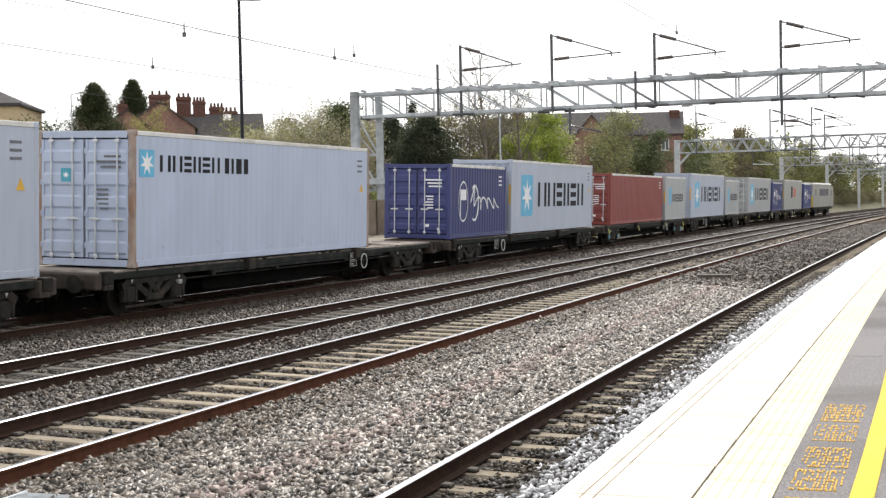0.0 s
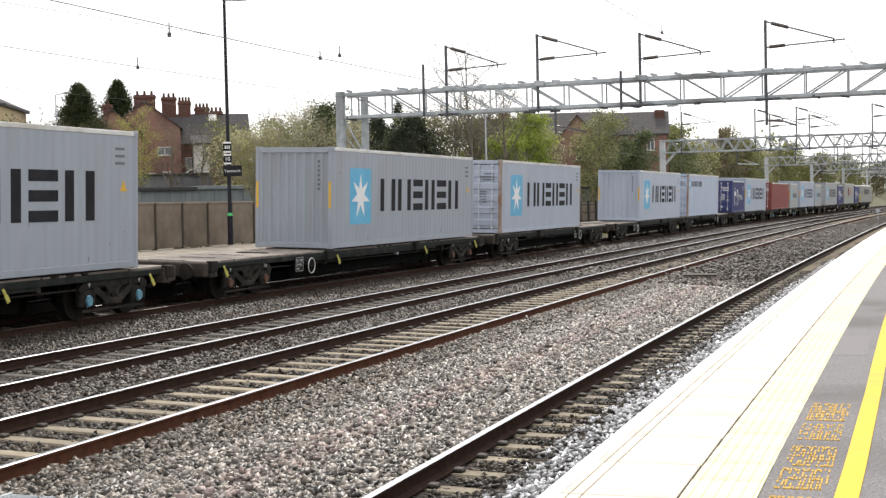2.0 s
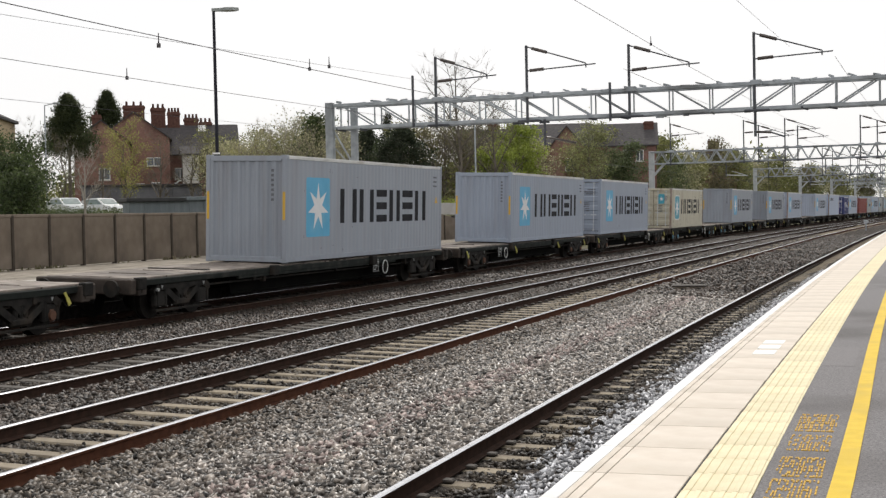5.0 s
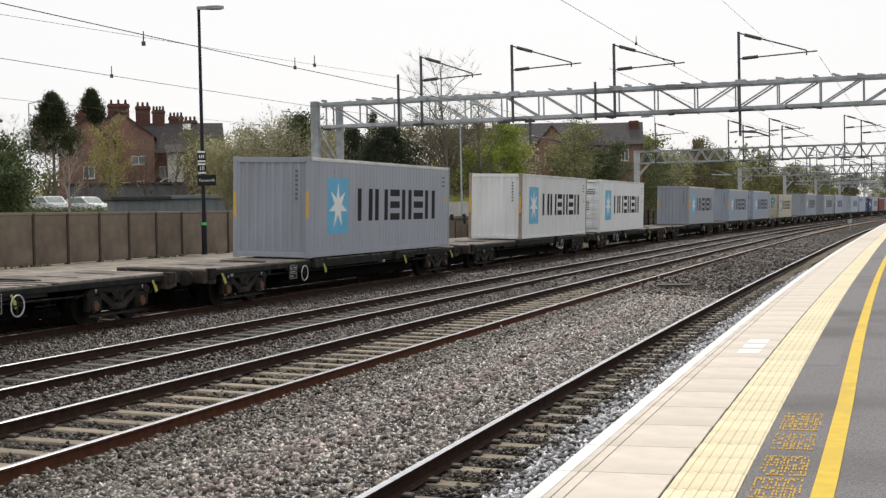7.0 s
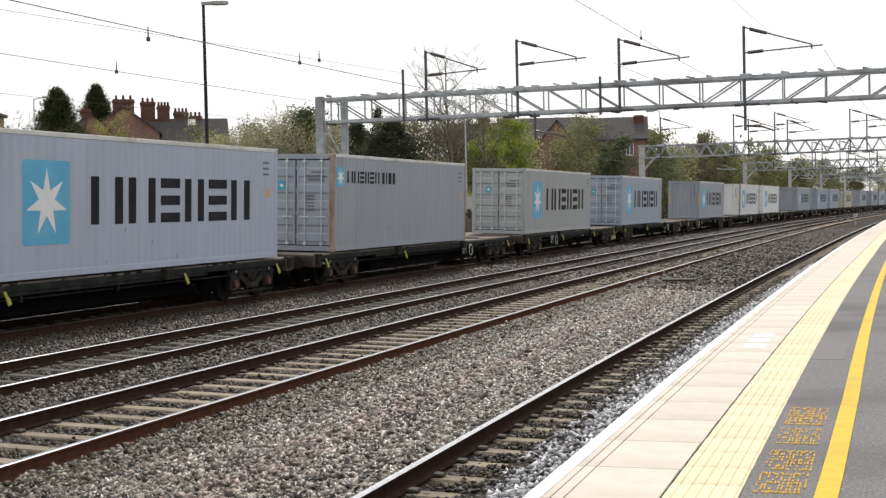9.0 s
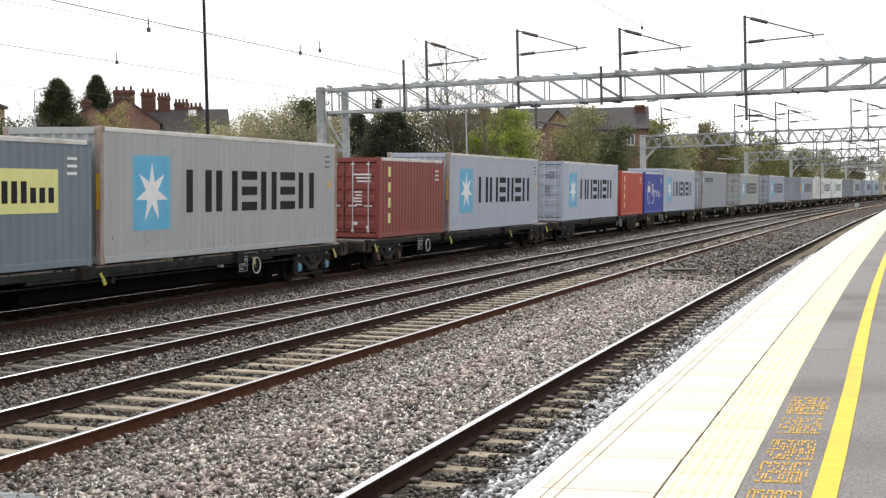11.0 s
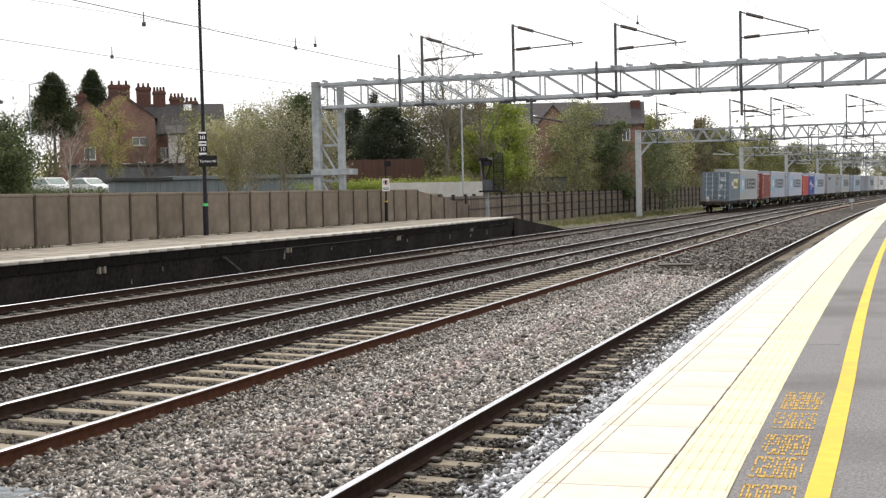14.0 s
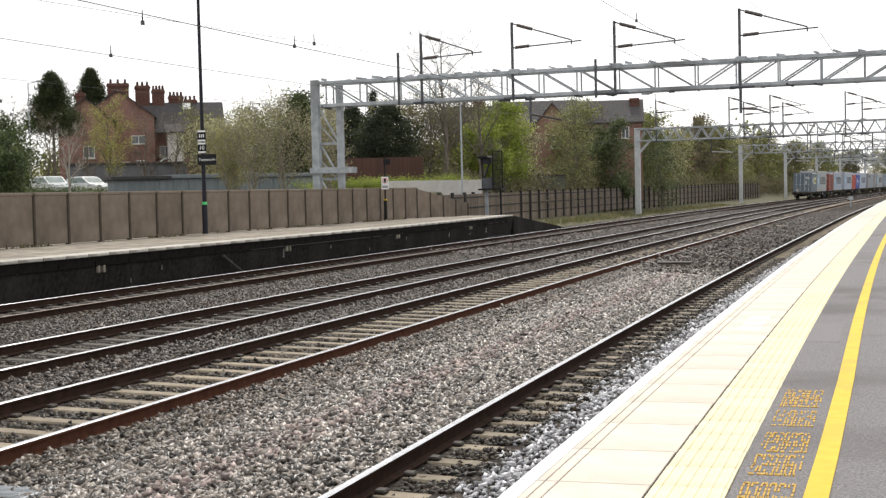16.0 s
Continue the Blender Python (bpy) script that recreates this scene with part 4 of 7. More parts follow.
def build_lamp_post():
    p = at(42.85, -23.6, PLAT)
    t = thing("lamp_post", "tall dark lamp post with a flat grey lantern and platform signs", "lamp post", facing(p.x, p.y, p.z, radians(14)))
    part("base", Shape().rod((0, 0, 0), (0, 0, 1.05), 0.1, 0.1, 14).mesh("base", M_POST, smooth=False), t)
    part("band", Shape().rod((0, 0, 1.05), (0, 0, 1.15), 0.105, 0.085, 14).mesh("band", M_GREEN), t, "green band")
    part("column", Shape().rod((0, 0, 1.15), (0, 0, 8.8), 0.074, 0.052, 12).mesh("column", M_POST), t)
    part("lantern", Shape().slab([(-0.06, -0.06), (0.22, -0.08), (0.45, -0.19), (0.75, -0.18), (0.92, 0), (0.75, 0.18), (0.45, 0.19), (0.22, 0.08), (-0.06, 0.06)], 8.8, 8.91).mesh("lantern", M_LAMP), t, "flat grey lantern")
    # stacked platform number plates and the name board
    for i, (z0, z1) in enumerate(((3.32, 3.72), (2.90, 3.28))):
        b = part("number_plate", Shape().box(-0.15, -0.14, z0, 0.15, -0.10, z1, 0.008).mesh("number_plate", M_BLACK), t, "black platform number plate with white edges")
        for e in (z0, z1 - 0.07):
            part("white_edge", Shape().box(-0.14, -0.147, e + 0.004, 0.14, -0.139, e + 0.066).mesh("white_edge", M_WHITE), b)
        if i == 1:
            part("writing", text_mesh("10", 0.2, M_WHITE), b, "white number 10", m=Matrix.Translation((0, -0.144, (z0 + z1) / 2)) @ UPRIGHT)
        else:
            for o in (-0.07, 0.0, 0.07):
                part("writing_bar", Shape().box(o - 0.018, -0.145, (z0 + z1) / 2 - 0.06, o + 0.018, -0.139, (z0 + z1) / 2 + 0.06).mesh("writing_bar", M_WHITE), b)
    nb = part("name_board", Shape().box(-0.17, -0.14, 2.47, 0.5, -0.09, 2.86, 0.008).mesh("name_board", M_BLACK), t, "black station name board")
    part("writing", text_mesh("Tamworth", 0.14, M_WHITE), nb, "white station name", m=Matrix.Translation((0.17, -0.145, 2.66)) @ UPRIGHT)
    p = at(62.0, -24.3, PLAT)
    t = thing("sign_post", "black post with a white warning notice and small name plate", "sign post", facing(p.x, p.y, p.z, radians(14)))
    part("pole", Shape().rod((0, 0, 0), (0, 0, 1.0), 0.085, 0.085, 12).mesh("pole", M_BLACK), t)
    part("pole", Shape().rod((0, 0, 1.0), (0, 0, 3.1), 0.04, 0.04, 10).mesh("pole", M_BLACK), t)
    part("band", Shape().rod((0, 0, 0.95), (0, 0, 1.02), 0.088, 0.088, 12).mesh("band", M_YELLOW), t)
    b = part("notice", Shape().box(-0.17, -0.09, 1.5, 0.19, -0.06, 2.12, 0.006).mesh("notice", M_WHITE), t, "white notice with a red and black circular sign")
    part("ring", Shape().ring((0.01, -0.095, 1.93), (0, 1, 0), 0.12, 0.014, 20, 4).mesh("ring", surf("red_sign", (0.5, 0.03, 0.03), (0.6, 0.04, 0.04), 4, 0.5)), b)
    part("symbol", Shape().box(-0.05, -0.096, 1.85, 0.06, -0.089, 2.02, 0.003).mesh("symbol", M_BLACK), b)
    for z in (1.57, 1.64):
        part("writing_bar", Shape().box(-0.13, -0.095, z, 0.15, -0.089, z + 0.035).mesh("writing_bar", M_BLACK), b)
    part("name_plate", Shape().box(-0.05, -0.09, 2.72, 0.3, -0.05, 3.0, 0.006).mesh("name_plate", M_BLACK), t)


def build_lineside():
    # concrete trough lids and box on the ballast, grating, small marker
    p = plan(39.0, -6.0, float(bed(-6.0)))
    t = thing("cable_box", "low grey concrete cable box on the ballast", "cable box", p)
    part("body", Shape().box(-0.46, -0.3, -0.05, 0.46, 0.3, 0.1, 0.015).mesh("body", M_WALL), t)
    part("lid", Shape().box(-0.48, -0.32, 0.1, 0.48, 0.32, 0.14, 0.012).mesh("lid", M_SLEEPER_OLD), t)
    for o in (-0.4, 0.35):
        thing("trough_cover", "flat grey concrete cover on the ballast", "cover", plan(74.0, -6.6 + o, float(bed(-6.6))), me=Shape().box(-0.3, -0.4, -0.05, 0.3, 0.4, 0.1, 0.012).mesh("trough_cover", M_WALL))
    gr = thing("drain_grating", "galvanised steel drain grating in the ballast", "grating", plan(8.95, -6.62, float(bed(-6.5)) + 0.03) @ Matrix.Diagonal((0.85, 0.6, 1, 1)))
    for i in range(9):
        part("grating_bar", Shape().box(-0.36, -0.3 + i * 0.07, -0.02, 0.36, -0.275 + i * 0.07, 0.02, 0.004).mesh("grating_bar", M_GALV), gr)
    part("frame_bar", Shape().box(-0.4, -0.35, -0.04, -0.36, 0.35, 0.025, 0.004).mesh("frame_bar", M_GALV), gr)
    part("frame_bar", Shape().box(0.36, -0.35, -0.04, 0.4, 0.35, 0.025, 0.004).mesh("frame_bar", M_GALV), gr)
    t = thing("marker_post", "short grey lineside marker post between the tracks", "marker post", plan(132.0, -5.9, -0.2))
    part("pole", Shape().rod((0, 0, 0), (0, 0, 0.9), 0.06).mesh("pole", M_GALV), t)
    part("plate", Shape().box(-0.2, -0.06, 0.75, 0.2, -0.03, 1.05, 0.01).mesh("plate", M_GALV), t)
    for s, d in ((146, -12.8), (160, -8.7), (112, -18.9), (140, -18.9)):
        thing("track_magnet", "low pale box beside the rail", "track equipment", plan(s, d, float(bed(d))), me=Shape().box(-0.3, -0.45, -0.05, 0.3, 0.45, 0.16, 0.03).mesh("track_magnet", M_SLEEPER))
    # monitor hood and mesh cage on a small landing at the platform end
    t = thing("monitor_stand", "black driver's monitor hood on a raised landing with a mesh cage", "monitor stand", facing(-21.35, 75.1, -0.1, radians(-6)))
    part("leg", Shape().bar((0.3, 0, 0), (0.3, 0, 2.36), 0.17, 0.17, up=(0, 1, 0)).mesh("leg", M_GALV), t, "pale steel leg")
    part("leg", Shape().bar((1.15, 0.1, 0), (1.15, 0.1, 2.36), 0.1, 0.1, up=(0, 1, 0)).mesh("leg", M_BLACK), t)
    part("landing", Shape().box(-0.05, -0.45, 2.34, 1.36, 0.45, 2.44, 0.01).mesh("landing", M_BLACK), t)
    part("hood", Shape().add([(-0.08, -0.4, 4.18), (0.62, -0.4, 4.22), (0.62, 0.4, 4.22), (-0.08, 0.4, 4.18), (-0.08, -0.4, 4.3), (0.5, -0.4, 4.34), (0.5, 0.4, 4.34), (-0.08, 0.4, 4.3)],
                              [(3, 2, 1, 0), (4, 5, 6, 7), (0, 1, 5, 4), (2, 3, 7, 6), (0, 4, 7, 3), (1, 2, 6, 5)]).box(-0.08, 0.3, 3.85, 0.5, 0.4, 4.2, 0.01).mesh("hood", M_BLACK), t)
    part("screen", Shape().box(0.0, 0.26, 3.88, 0.44, 0.3, 4.16, 0.006).mesh("screen", M_DARKSTEEL), t)
    part("support", Shape().bar((0.0, 0.1, 4.2), (0.1, 0.1, 2.44), 0.09, 0.09, up=(0, 1, 0)).mesh("support", M_BLACK), t)
    part("support", Shape().bar((0.48, 0.1, 3.9), (0.12, 0.1, 2.9), 0.07, 0.07, up=(0, 1, 0)).mesh("support", M_BLACK), t)
    part("cabinet", Shape().box(0.08, -0.2, 2.44, 0.66, 0.25, 3.05, 0.02).mesh("cabinet", M_DARKSTEEL), t)
    part("cage_frame", Shape().bar((0.72, 0, 2.44), (0.72, 0, 4.6), 0.05, 0.05, up=(0, 1, 0)).bar((1.32, 0, 2.44), (1.32, 0, 4.6), 0.05, 0.05, up=(0, 1, 0))
         .bar((0.7, 0, 4.58), (1.34, 0, 4.58), 0.05, 0.05).bar((0.7, 0, 3.5), (1.34, 0, 3.5), 0.05, 0.05).mesh("cage_frame", M_BLACK), t)
    for i in range(11):
        part("mesh_bar", Shape().bar((0.76 + i * 0.052, 0.0, 2.44), (0.76 + i * 0.052, 0.0, 4.58), 0.017, 0.017, up=(0, 1, 0)).mesh("mesh_bar", M_BLACK), t)
    for i in range(15):
        part("mesh_bar", Shape().bar((0.72, 0.0, 2.5 + i * 0.14), (1.32, 0.0, 2.5 + i * 0.14), 0.017, 0.017).mesh("mesh_bar", M_BLACK), t)


# ---- the container train ----
def paint(name, c, rust=0.35, rough=0.5, light=1.12):
    return surf(name, c, tuple(min(0.9, q * light) for q in c), 1.2, rough, bump=0.0008, bump_scale=30, stretch=(1, 1, 0.4),
                dirt=(c[0] * 0.62 + 0.05, c[1] * 0.55 + 0.03, c[2] * 0.5 + 0.02), dirt_amount=rust * 0.6, dirt_stretch=(2.5, 2.5, 0.22), dirt_scale=1.2, vary=0.06)


PAINT = {
    "grey": paint("light_grey_container_paint", (0.36, 0.403, 0.485)),
    "blue_grey": paint("blue_grey_container_paint", (0.285, 0.325, 0.395)),
    "pale_blue": paint("pale_blue_grey_container_paint", (0.37, 0.425, 0.54), 0.25),
    "dull": paint("dull_grey_container_paint", (0.275, 0.302, 0.345), 0.45),
    "tan": paint("weathered_cream_container_paint", (0.475, 0.445, 0.345), 1.3),
    "buff": paint("warm_grey_container_paint", (0.325, 0.34, 0.348), 0.45),
    "white": paint("white_container_paint", (0.66, 0.68, 0.68), 0.45),
    "blue": paint("dark_blue_container_paint", (0.030, 0.038, 0.135), 0.3),
    "bright_blue": paint("bright_blue_container_paint", (0.035, 0.06, 0.33), 0.25),
    "red": paint("red_brown_container_paint", (0.205, 0.042, 0.035), 0.35),
    "orange": paint("orange_red_container_paint", (0.40, 0.06, 0.035), 0.3),
    "slate": paint("slate_blue_container_paint", (0.14, 0.18, 0.212), 0.5),
    "olive": paint("grey_green_container_paint", (0.27, 0.28, 0.26), 0.4),
}
M_STARBLUE = surf("sky_blue_panel", (0.075, 0.36, 0.58), (0.115, 0.43, 0.65), 2, 0.5, dirt=(0.2, 0.4, 0.5), dirt_amount=0.4, dirt_scale=1.5)
M_STARTEAL = surf("teal_panel", (0.05, 0.30, 0.40), (0.07, 0.34, 0.44), 2, 0.5)
M_LOGOWHITE = surf("white_marking", (0.72, 0.73, 0.74), (0.8, 0.8, 0.8), 3, 0.5)
M_LOGODARK = surf("dark_marking", (0.010, 0.010, 0.013), (0.022, 0.022, 0.027), 3, 0.75, spec=0.2)
M_STENCIL_DARK = surf("grey_lettering", (0.10, 0.105, 0.12), (0.17, 0.175, 0.19), 6, 0.8)
M_RUSTSPOT = surf("rust_spot", (0.075, 0.04, 0.025), (0.19, 0.10, 0.06), 6, 0.95, spec=0.2)
M_HAZARD = surf("amber_hazard_strip", (0.58, 0.34, 0.03), (0.66, 0.4, 0.04), 4, 0.5)
M_RUSTFRAME = surf("rust_streaked_steel", (0.235, 0.125, 0.072), (0.40, 0.37, 0.34), 3.5, 0.85, stretch=(1, 1, 0.3), bump=0.001, dirt=(0.09, 0.05, 0.035), dirt_amount=0.7, dirt_scale=2.0)
M_ROOF = surf("pale_container_roof", (0.55, 0.55, 0.53), (0.68, 0.68, 0.66), 2, 0.6, dirt=(0.3, 0.24, 0.17), dirt_amount=0.6, dirt_scale=0.9)
M_PURPLE = surf("violet_panel", (0.10, 0.07, 0.36), (0.12, 0.09, 0.42), 3, 0.5)
M_PALEYEL = surf("pale_yellow_panel", (0.66, 0.66, 0.24), (0.72, 0.72, 0.3), 3, 0.5)
M_CHROME = surf("zinc_lock_rod", (0.5, 0.52, 0.54), (0.62, 0.64, 0.66), 4, 0.45, metal=0.5)
M_CHASSIS = surf("dark_wagon_steel", (0.009, 0.0085, 0.008), (0.024, 0.022, 0.019), 5, 0.85, dirt=(0.06, 0.046, 0.035), dirt_amount=0.6, dirt_scale=2.0, bump=0.001, spec=0.2)
M_SILL = surf("dark_green_black_sill", (0.006, 0.008, 0.007), (0.013, 0.017, 0.014), 4, 0.85, dirt=(0.055, 0.05, 0.045), dirt_amount=0.5, dirt_scale=2.5, spec=0.25)
M_DECK = surf("dusty_wagon_deck", (0.135, 0.112, 0.094), (0.30, 0.26, 0.225), 3.0, 0.9, dirt=(0.05, 0.042, 0.036), dirt_amount=0.8, vary=0.1)
M_WHEEL = surf("wheel_steel", (0.008, 0.007, 0.006), (0.018, 0.015, 0.013), 5, 0.8, metal=0.1, spec=0.2)
M_LEVER = surf("yellow_lever_paint", (0.36, 0.33, 0.07), (0.52, 0.48, 0.11), 4, 0.6)
M_HANDW = surf("white_handwheel_paint", (0.42, 0.42, 0.41), (0.66, 0.66, 0.64), 9, 0.5)
M_BLUECAP = surf("blue_axlebox_cap", (0.09, 0.24, 0.32), (0.12, 0.28, 0.38), 4, 0.5)
# black enough to hold the shade below the wagon sills in its colour
M_UNDER_SHADE = surf("underframe_shade_black", (0.003, 0.003, 0.003), (0.006, 0.006, 0.005), 3, 0.95, spec=0.05)
M_HEADSTOCK = surf("rusty_headstock", (0.022, 0.017, 0.014), (0.06, 0.045, 0.035), 4, 0.9, dirt=(0.11, 0.085, 0.065), dirt_amount=0.4)
M_RUSTCAP = surf("rusty_axlebox_cap", (0.05, 0.024, 0.014), (0.13, 0.06, 0.035), 6, 0.9)
M_STENCIL = surf("faded_white_stencil", (0.26, 0.27, 0.27), (0.38, 0.39, 0.38), 6, 0.8)
M_TAIL = surf("red_tail_lens", (0.3, 0.015, 0.015), (0.38, 0.02, 0.02), 4, 0.3)

WIDE = 2.438
_meshes = {}


def cached(key, make):
    if key not in _meshes:
        _meshes[key] = make()
    return _meshes[key]


def corrugated(length, z0, z1, depth, pitch, mat, name, flip=False):
    """An upright corrugated sheet in the plane x = 0 that faces +x, from y = 0 to length."""
    n = max(1, round(length / pitch))
    w = length / n
    prof = []
    for i in range(n):
        b = i * w
        prof += [(b + w * 0.0, 0.0), (b + w * 0.30, 0.0), (b + w * 0.50, -depth), (b + w * 0.80, -depth)]
    prof.append((length, 0.0))
    sh = Shape()
    for y, x in prof:
        sh.v += [(x, y, z0), (x, y, z1)]
    for i in range(len(prof) - 1):
        sh.f.append((2 * i, 2 * i + 2, 2 * i + 3, 2 * i + 1))
        sh.m.append(0)
    return sh.mesh(name, mat)


def star_points(R, r, n=7):
    return [((R if i % 2 == 0 else r) * math.sin(math.pi * i / n), (R if i % 2 == 0 else r) * math.cos(math.pi * i / n)) for i in range(2 * n)][::-1]


def plate(y0, y1, z0, z1, mat, name, t=0.002):
    """A thin painted marking on the side that faces +x."""
    return Shape().box(0, y0, z0, t, y1, z1).mesh(name, mat)


def rounded(y1, z1, mat, name, r, t=0.002, grow_by=0.0):
    """A thin marking with rounded corners, from 0 to y1 and z1, on the side that faces +x."""
    g = grow_by
    out = []
    for cy, cz, a0 in ((y1 + g - r, z1 + g - r, 0), (r - g, z1 + g - r, 90), (r - g, r - g, 180), (y1 + g - r, r - g, 270)):
        out += [(cy + r * math.cos(radians(a0 + k * 22.5)), cz + r * math.sin(radians(a0 + k * 22.5))) for k in range(5)]
    n = len(out)
    sh = Shape()
    sh.v = [(0, y, z) for y, z in out] + [(t, y, z) for y, z in out]
    sh.f = [tuple(range(n, 2 * n))] + [(i, (i + 1) % n, n + (i + 1) % n, n + i) for i in range(n)]
    sh.m = [0] * len(sh.f)
    return sh.mesh(name, mat)


def side_star(size, mat, name="star"):
    sh = Shape()
    pts = star_points(size / 2, size * 0.19)
    n = len(pts)
    sh.v = [(0.0, y, z) for y, z in pts] + [(0.002, y, z) for y, z in pts] + [(0.002, 0, 0)]
    sh.f = [(n + i, n + (i + 1) % n, 2 * n) for i in range(n)] + [(i, (i + 1) % n, n + (i + 1) % n, n + i) for i in range(n)]
    sh.f = [q[::-1] for q in sh.f]
    sh.m = [0] * len(sh.f)
    return sh.mesh(name, mat)


# widths of the brand's six characters, each drawn as a pair of plain upright bars (unit height)
CHARS = (1.2, 1.1, 0.85, 0.9, 0.92, 1.0)


def brand_bars(parent, y, z, h, x, mat):
    """Plain dark bars of the size and weight of the brand's lettering."""
    for width in CHARS:
        W, w = width * h, 0.3 * h
        if width in (0.85, 0.92):       # narrow characters as three level bars
            for o in (0.0, 0.39 * h, 0.78 * h):
                part("marking_bar", cached(("flat", round(h, 2), width, mat.name), lambda: plate(0, W, 0, h * 0.22, mat, "marking_bar")), parent, m=Matrix.Translation((x, y, z + o)))
        else:
            for o in (0.0, W - w):
                part("marking_bar", cached(("bar", round(h, 2), mat.name), lambda: plate(0, w, 0, h, mat, "marking_bar")), parent, m=Matrix.Translation((x, y + o, z)))
        y += W + 0.22 * h
    return y


def add_doors(t, colour, h, y, out, blue=False, logo=""):
    """Two hinged doors at the end y that faces out (-1: back, +1: ahead)."""
    mat = PAINT[colour]
    half = (WIDE - 0.24) / 2
    for sgn in (-1, 1):
        def make():
            # pressed sheet: level ribs that stand out between flat bands
            prof, n = [(0.03, 0.2)], 5
            step = (h - 0.5) / n
            for k in range(n):
                z = 0.27 + k * step
                prof += [(0.03, z), (0.062, z + 0.05), (0.062, z + step * 0.52), (0.03, z + step * 0.52 + 0.05)]
            prof.append((0.03, h - 0.2))
            sh = Shape()
            sh.box(-half / 2, -0.03, 0.2, half / 2, 0.028, h - 0.2, 0.01)
            w = half / 2 - 0.05
            for (ya, za), (yb, zb) in zip(prof[:-1], prof[1:]):
                sh.add([(-w, ya, za), (w, ya, za), (w, yb, zb), (-w, yb, zb)], [(3, 2, 1, 0)])
            for x in (-w, w):
                sh.box(x - 0.03, 0.0, 0.2, x + 0.03, 0.06, h - 0.2, 0.006)
            for k in range(4):      # hinges on the outer edge
                z = 0.4 + k * (h - 0.9) / 3
                for x in (-half / 2, half / 2 - 0.05):
                    sh.box(x, 0.02, z, x + 0.05, 0.08, z + 0.12, 0.01)
            return sh.mesh("door", mat)
        me = cached(("door", colour, h), make)
        m = Matrix.Translation((sgn * (half / 2 + 0.008), y, 0))
        if out < 0:
            m = m @ Matrix.Rotation(math.pi, 4, "Z")
        dr = part("door", me, t, m=m)
        for k in (-0.28, 0.26):
            rod = cached(("rod", h), lambda: Shape().rod((0, 0.085, 0.17), (0, 0.085, h - 0.14), 0.02, n=8).mesh("lock_rod", M_CHROME))
            part("lock_rod", rod, dr, "zinc locking bar", m=Matrix.Translation((k, 0, 0)))
            part("handle", cached("handle", lambda: Shape().box(-0.02, 0.09, 1.0, 0.26, 0.115, 1.05, 0.008).mesh("handle", M_CHROME)), dr, m=Matrix.Translation((k - 0.12, 0, 0)))
            part("rod_bracket", cached("rodb", lambda: Shape().box(-0.05, 0.07, 0.2, 0.05, 0.11, 0.28, 0.01).mesh("rod_bracket", M_CHROME)), dr, m=Matrix.Translation((k, 0, 0)))
            part("cam_keeper", cached(("keeper", h), lambda: Shape().box(-0.06, 0.05, h - 0.26, 0.06, 0.11, h - 0.2, 0.01).mesh("cam_keeper", M_CHROME)), dr, m=Matrix.Translation((k, 0, 0)))
        if blue or (logo in ("line", "big") and sgn * out > 0):
            sz = 1.0 if blue else 0.62
            b = part("blue_square", cached("bsq", lambda: Shape().box(-0.2, 0.0, -0.32, 0.2, 0.006, 0.32).mesh("blue_square", M_STARTEAL)), dr, "teal square with a white star", m=Matrix.Translation((0.02 if blue else -0.1, 0.064, 1.95)) @ Matrix.Diagonal((sz, 1, sz * (1 if blue else 0.72), 1)))
            sh = cached("bst", lambda: Shape().slab(star_points(0.16, 0.06), 0, 0.004).mesh("star", M_LOGOWHITE))
            part("star", sh, b, m=Matrix.Translation((0, 0.0095, 0.0)) @ Matrix.Rotation(math.pi / 2, 4, "X"))
        dark = colour not in ("blue", "bright_blue", "red", "orange", "slate")

        def marks():
            q = random.Random(int(h * 100) + sgn + 5)
            s2 = Shape()
            for r in range(3):
                s2.box(-0.36, 0.063, h - 0.58 - 0.11 * r, -0.36 + q.uniform(0.4, 0.68), 0.067, h - 0.53 - 0.11 * r)
            for r in range(5):
                s2.box(-0.05, 0.063, h * 0.56 - 0.1 * r, q.uniform(0.12, 0.3), 0.067, h * 0.56 + 0.045 - 0.1 * r)
            return s2.mesh("door_marking", M_STENCIL_DARK if dark else M_LOGOWHITE)
        if sgn * out < 0:
            part("door_marking", cached(("dm", h, dark, sgn), marks), dr, "small lines of lettering as plain bars")["kind"] = "stuff"
            if not dark:
                part("notice", cached("ntc", lambda: Shape().box(0.1, 0.063, 0.42, 0.26, 0.067, 0.52).box(-0.3, 0.063, 0.3, -0.2, 0.067, 0.4).mesh("notice", M_LOGOWHITE)), dr)
    part("door_gap", cached(("gap", h), lambda: Shape().box(-0.008, -0.04, 0.2, 0.008, 0.035, h - 0.2).mesh("door_gap", M_GAP)), t, m=Matrix.Translation((0, y, 0)))


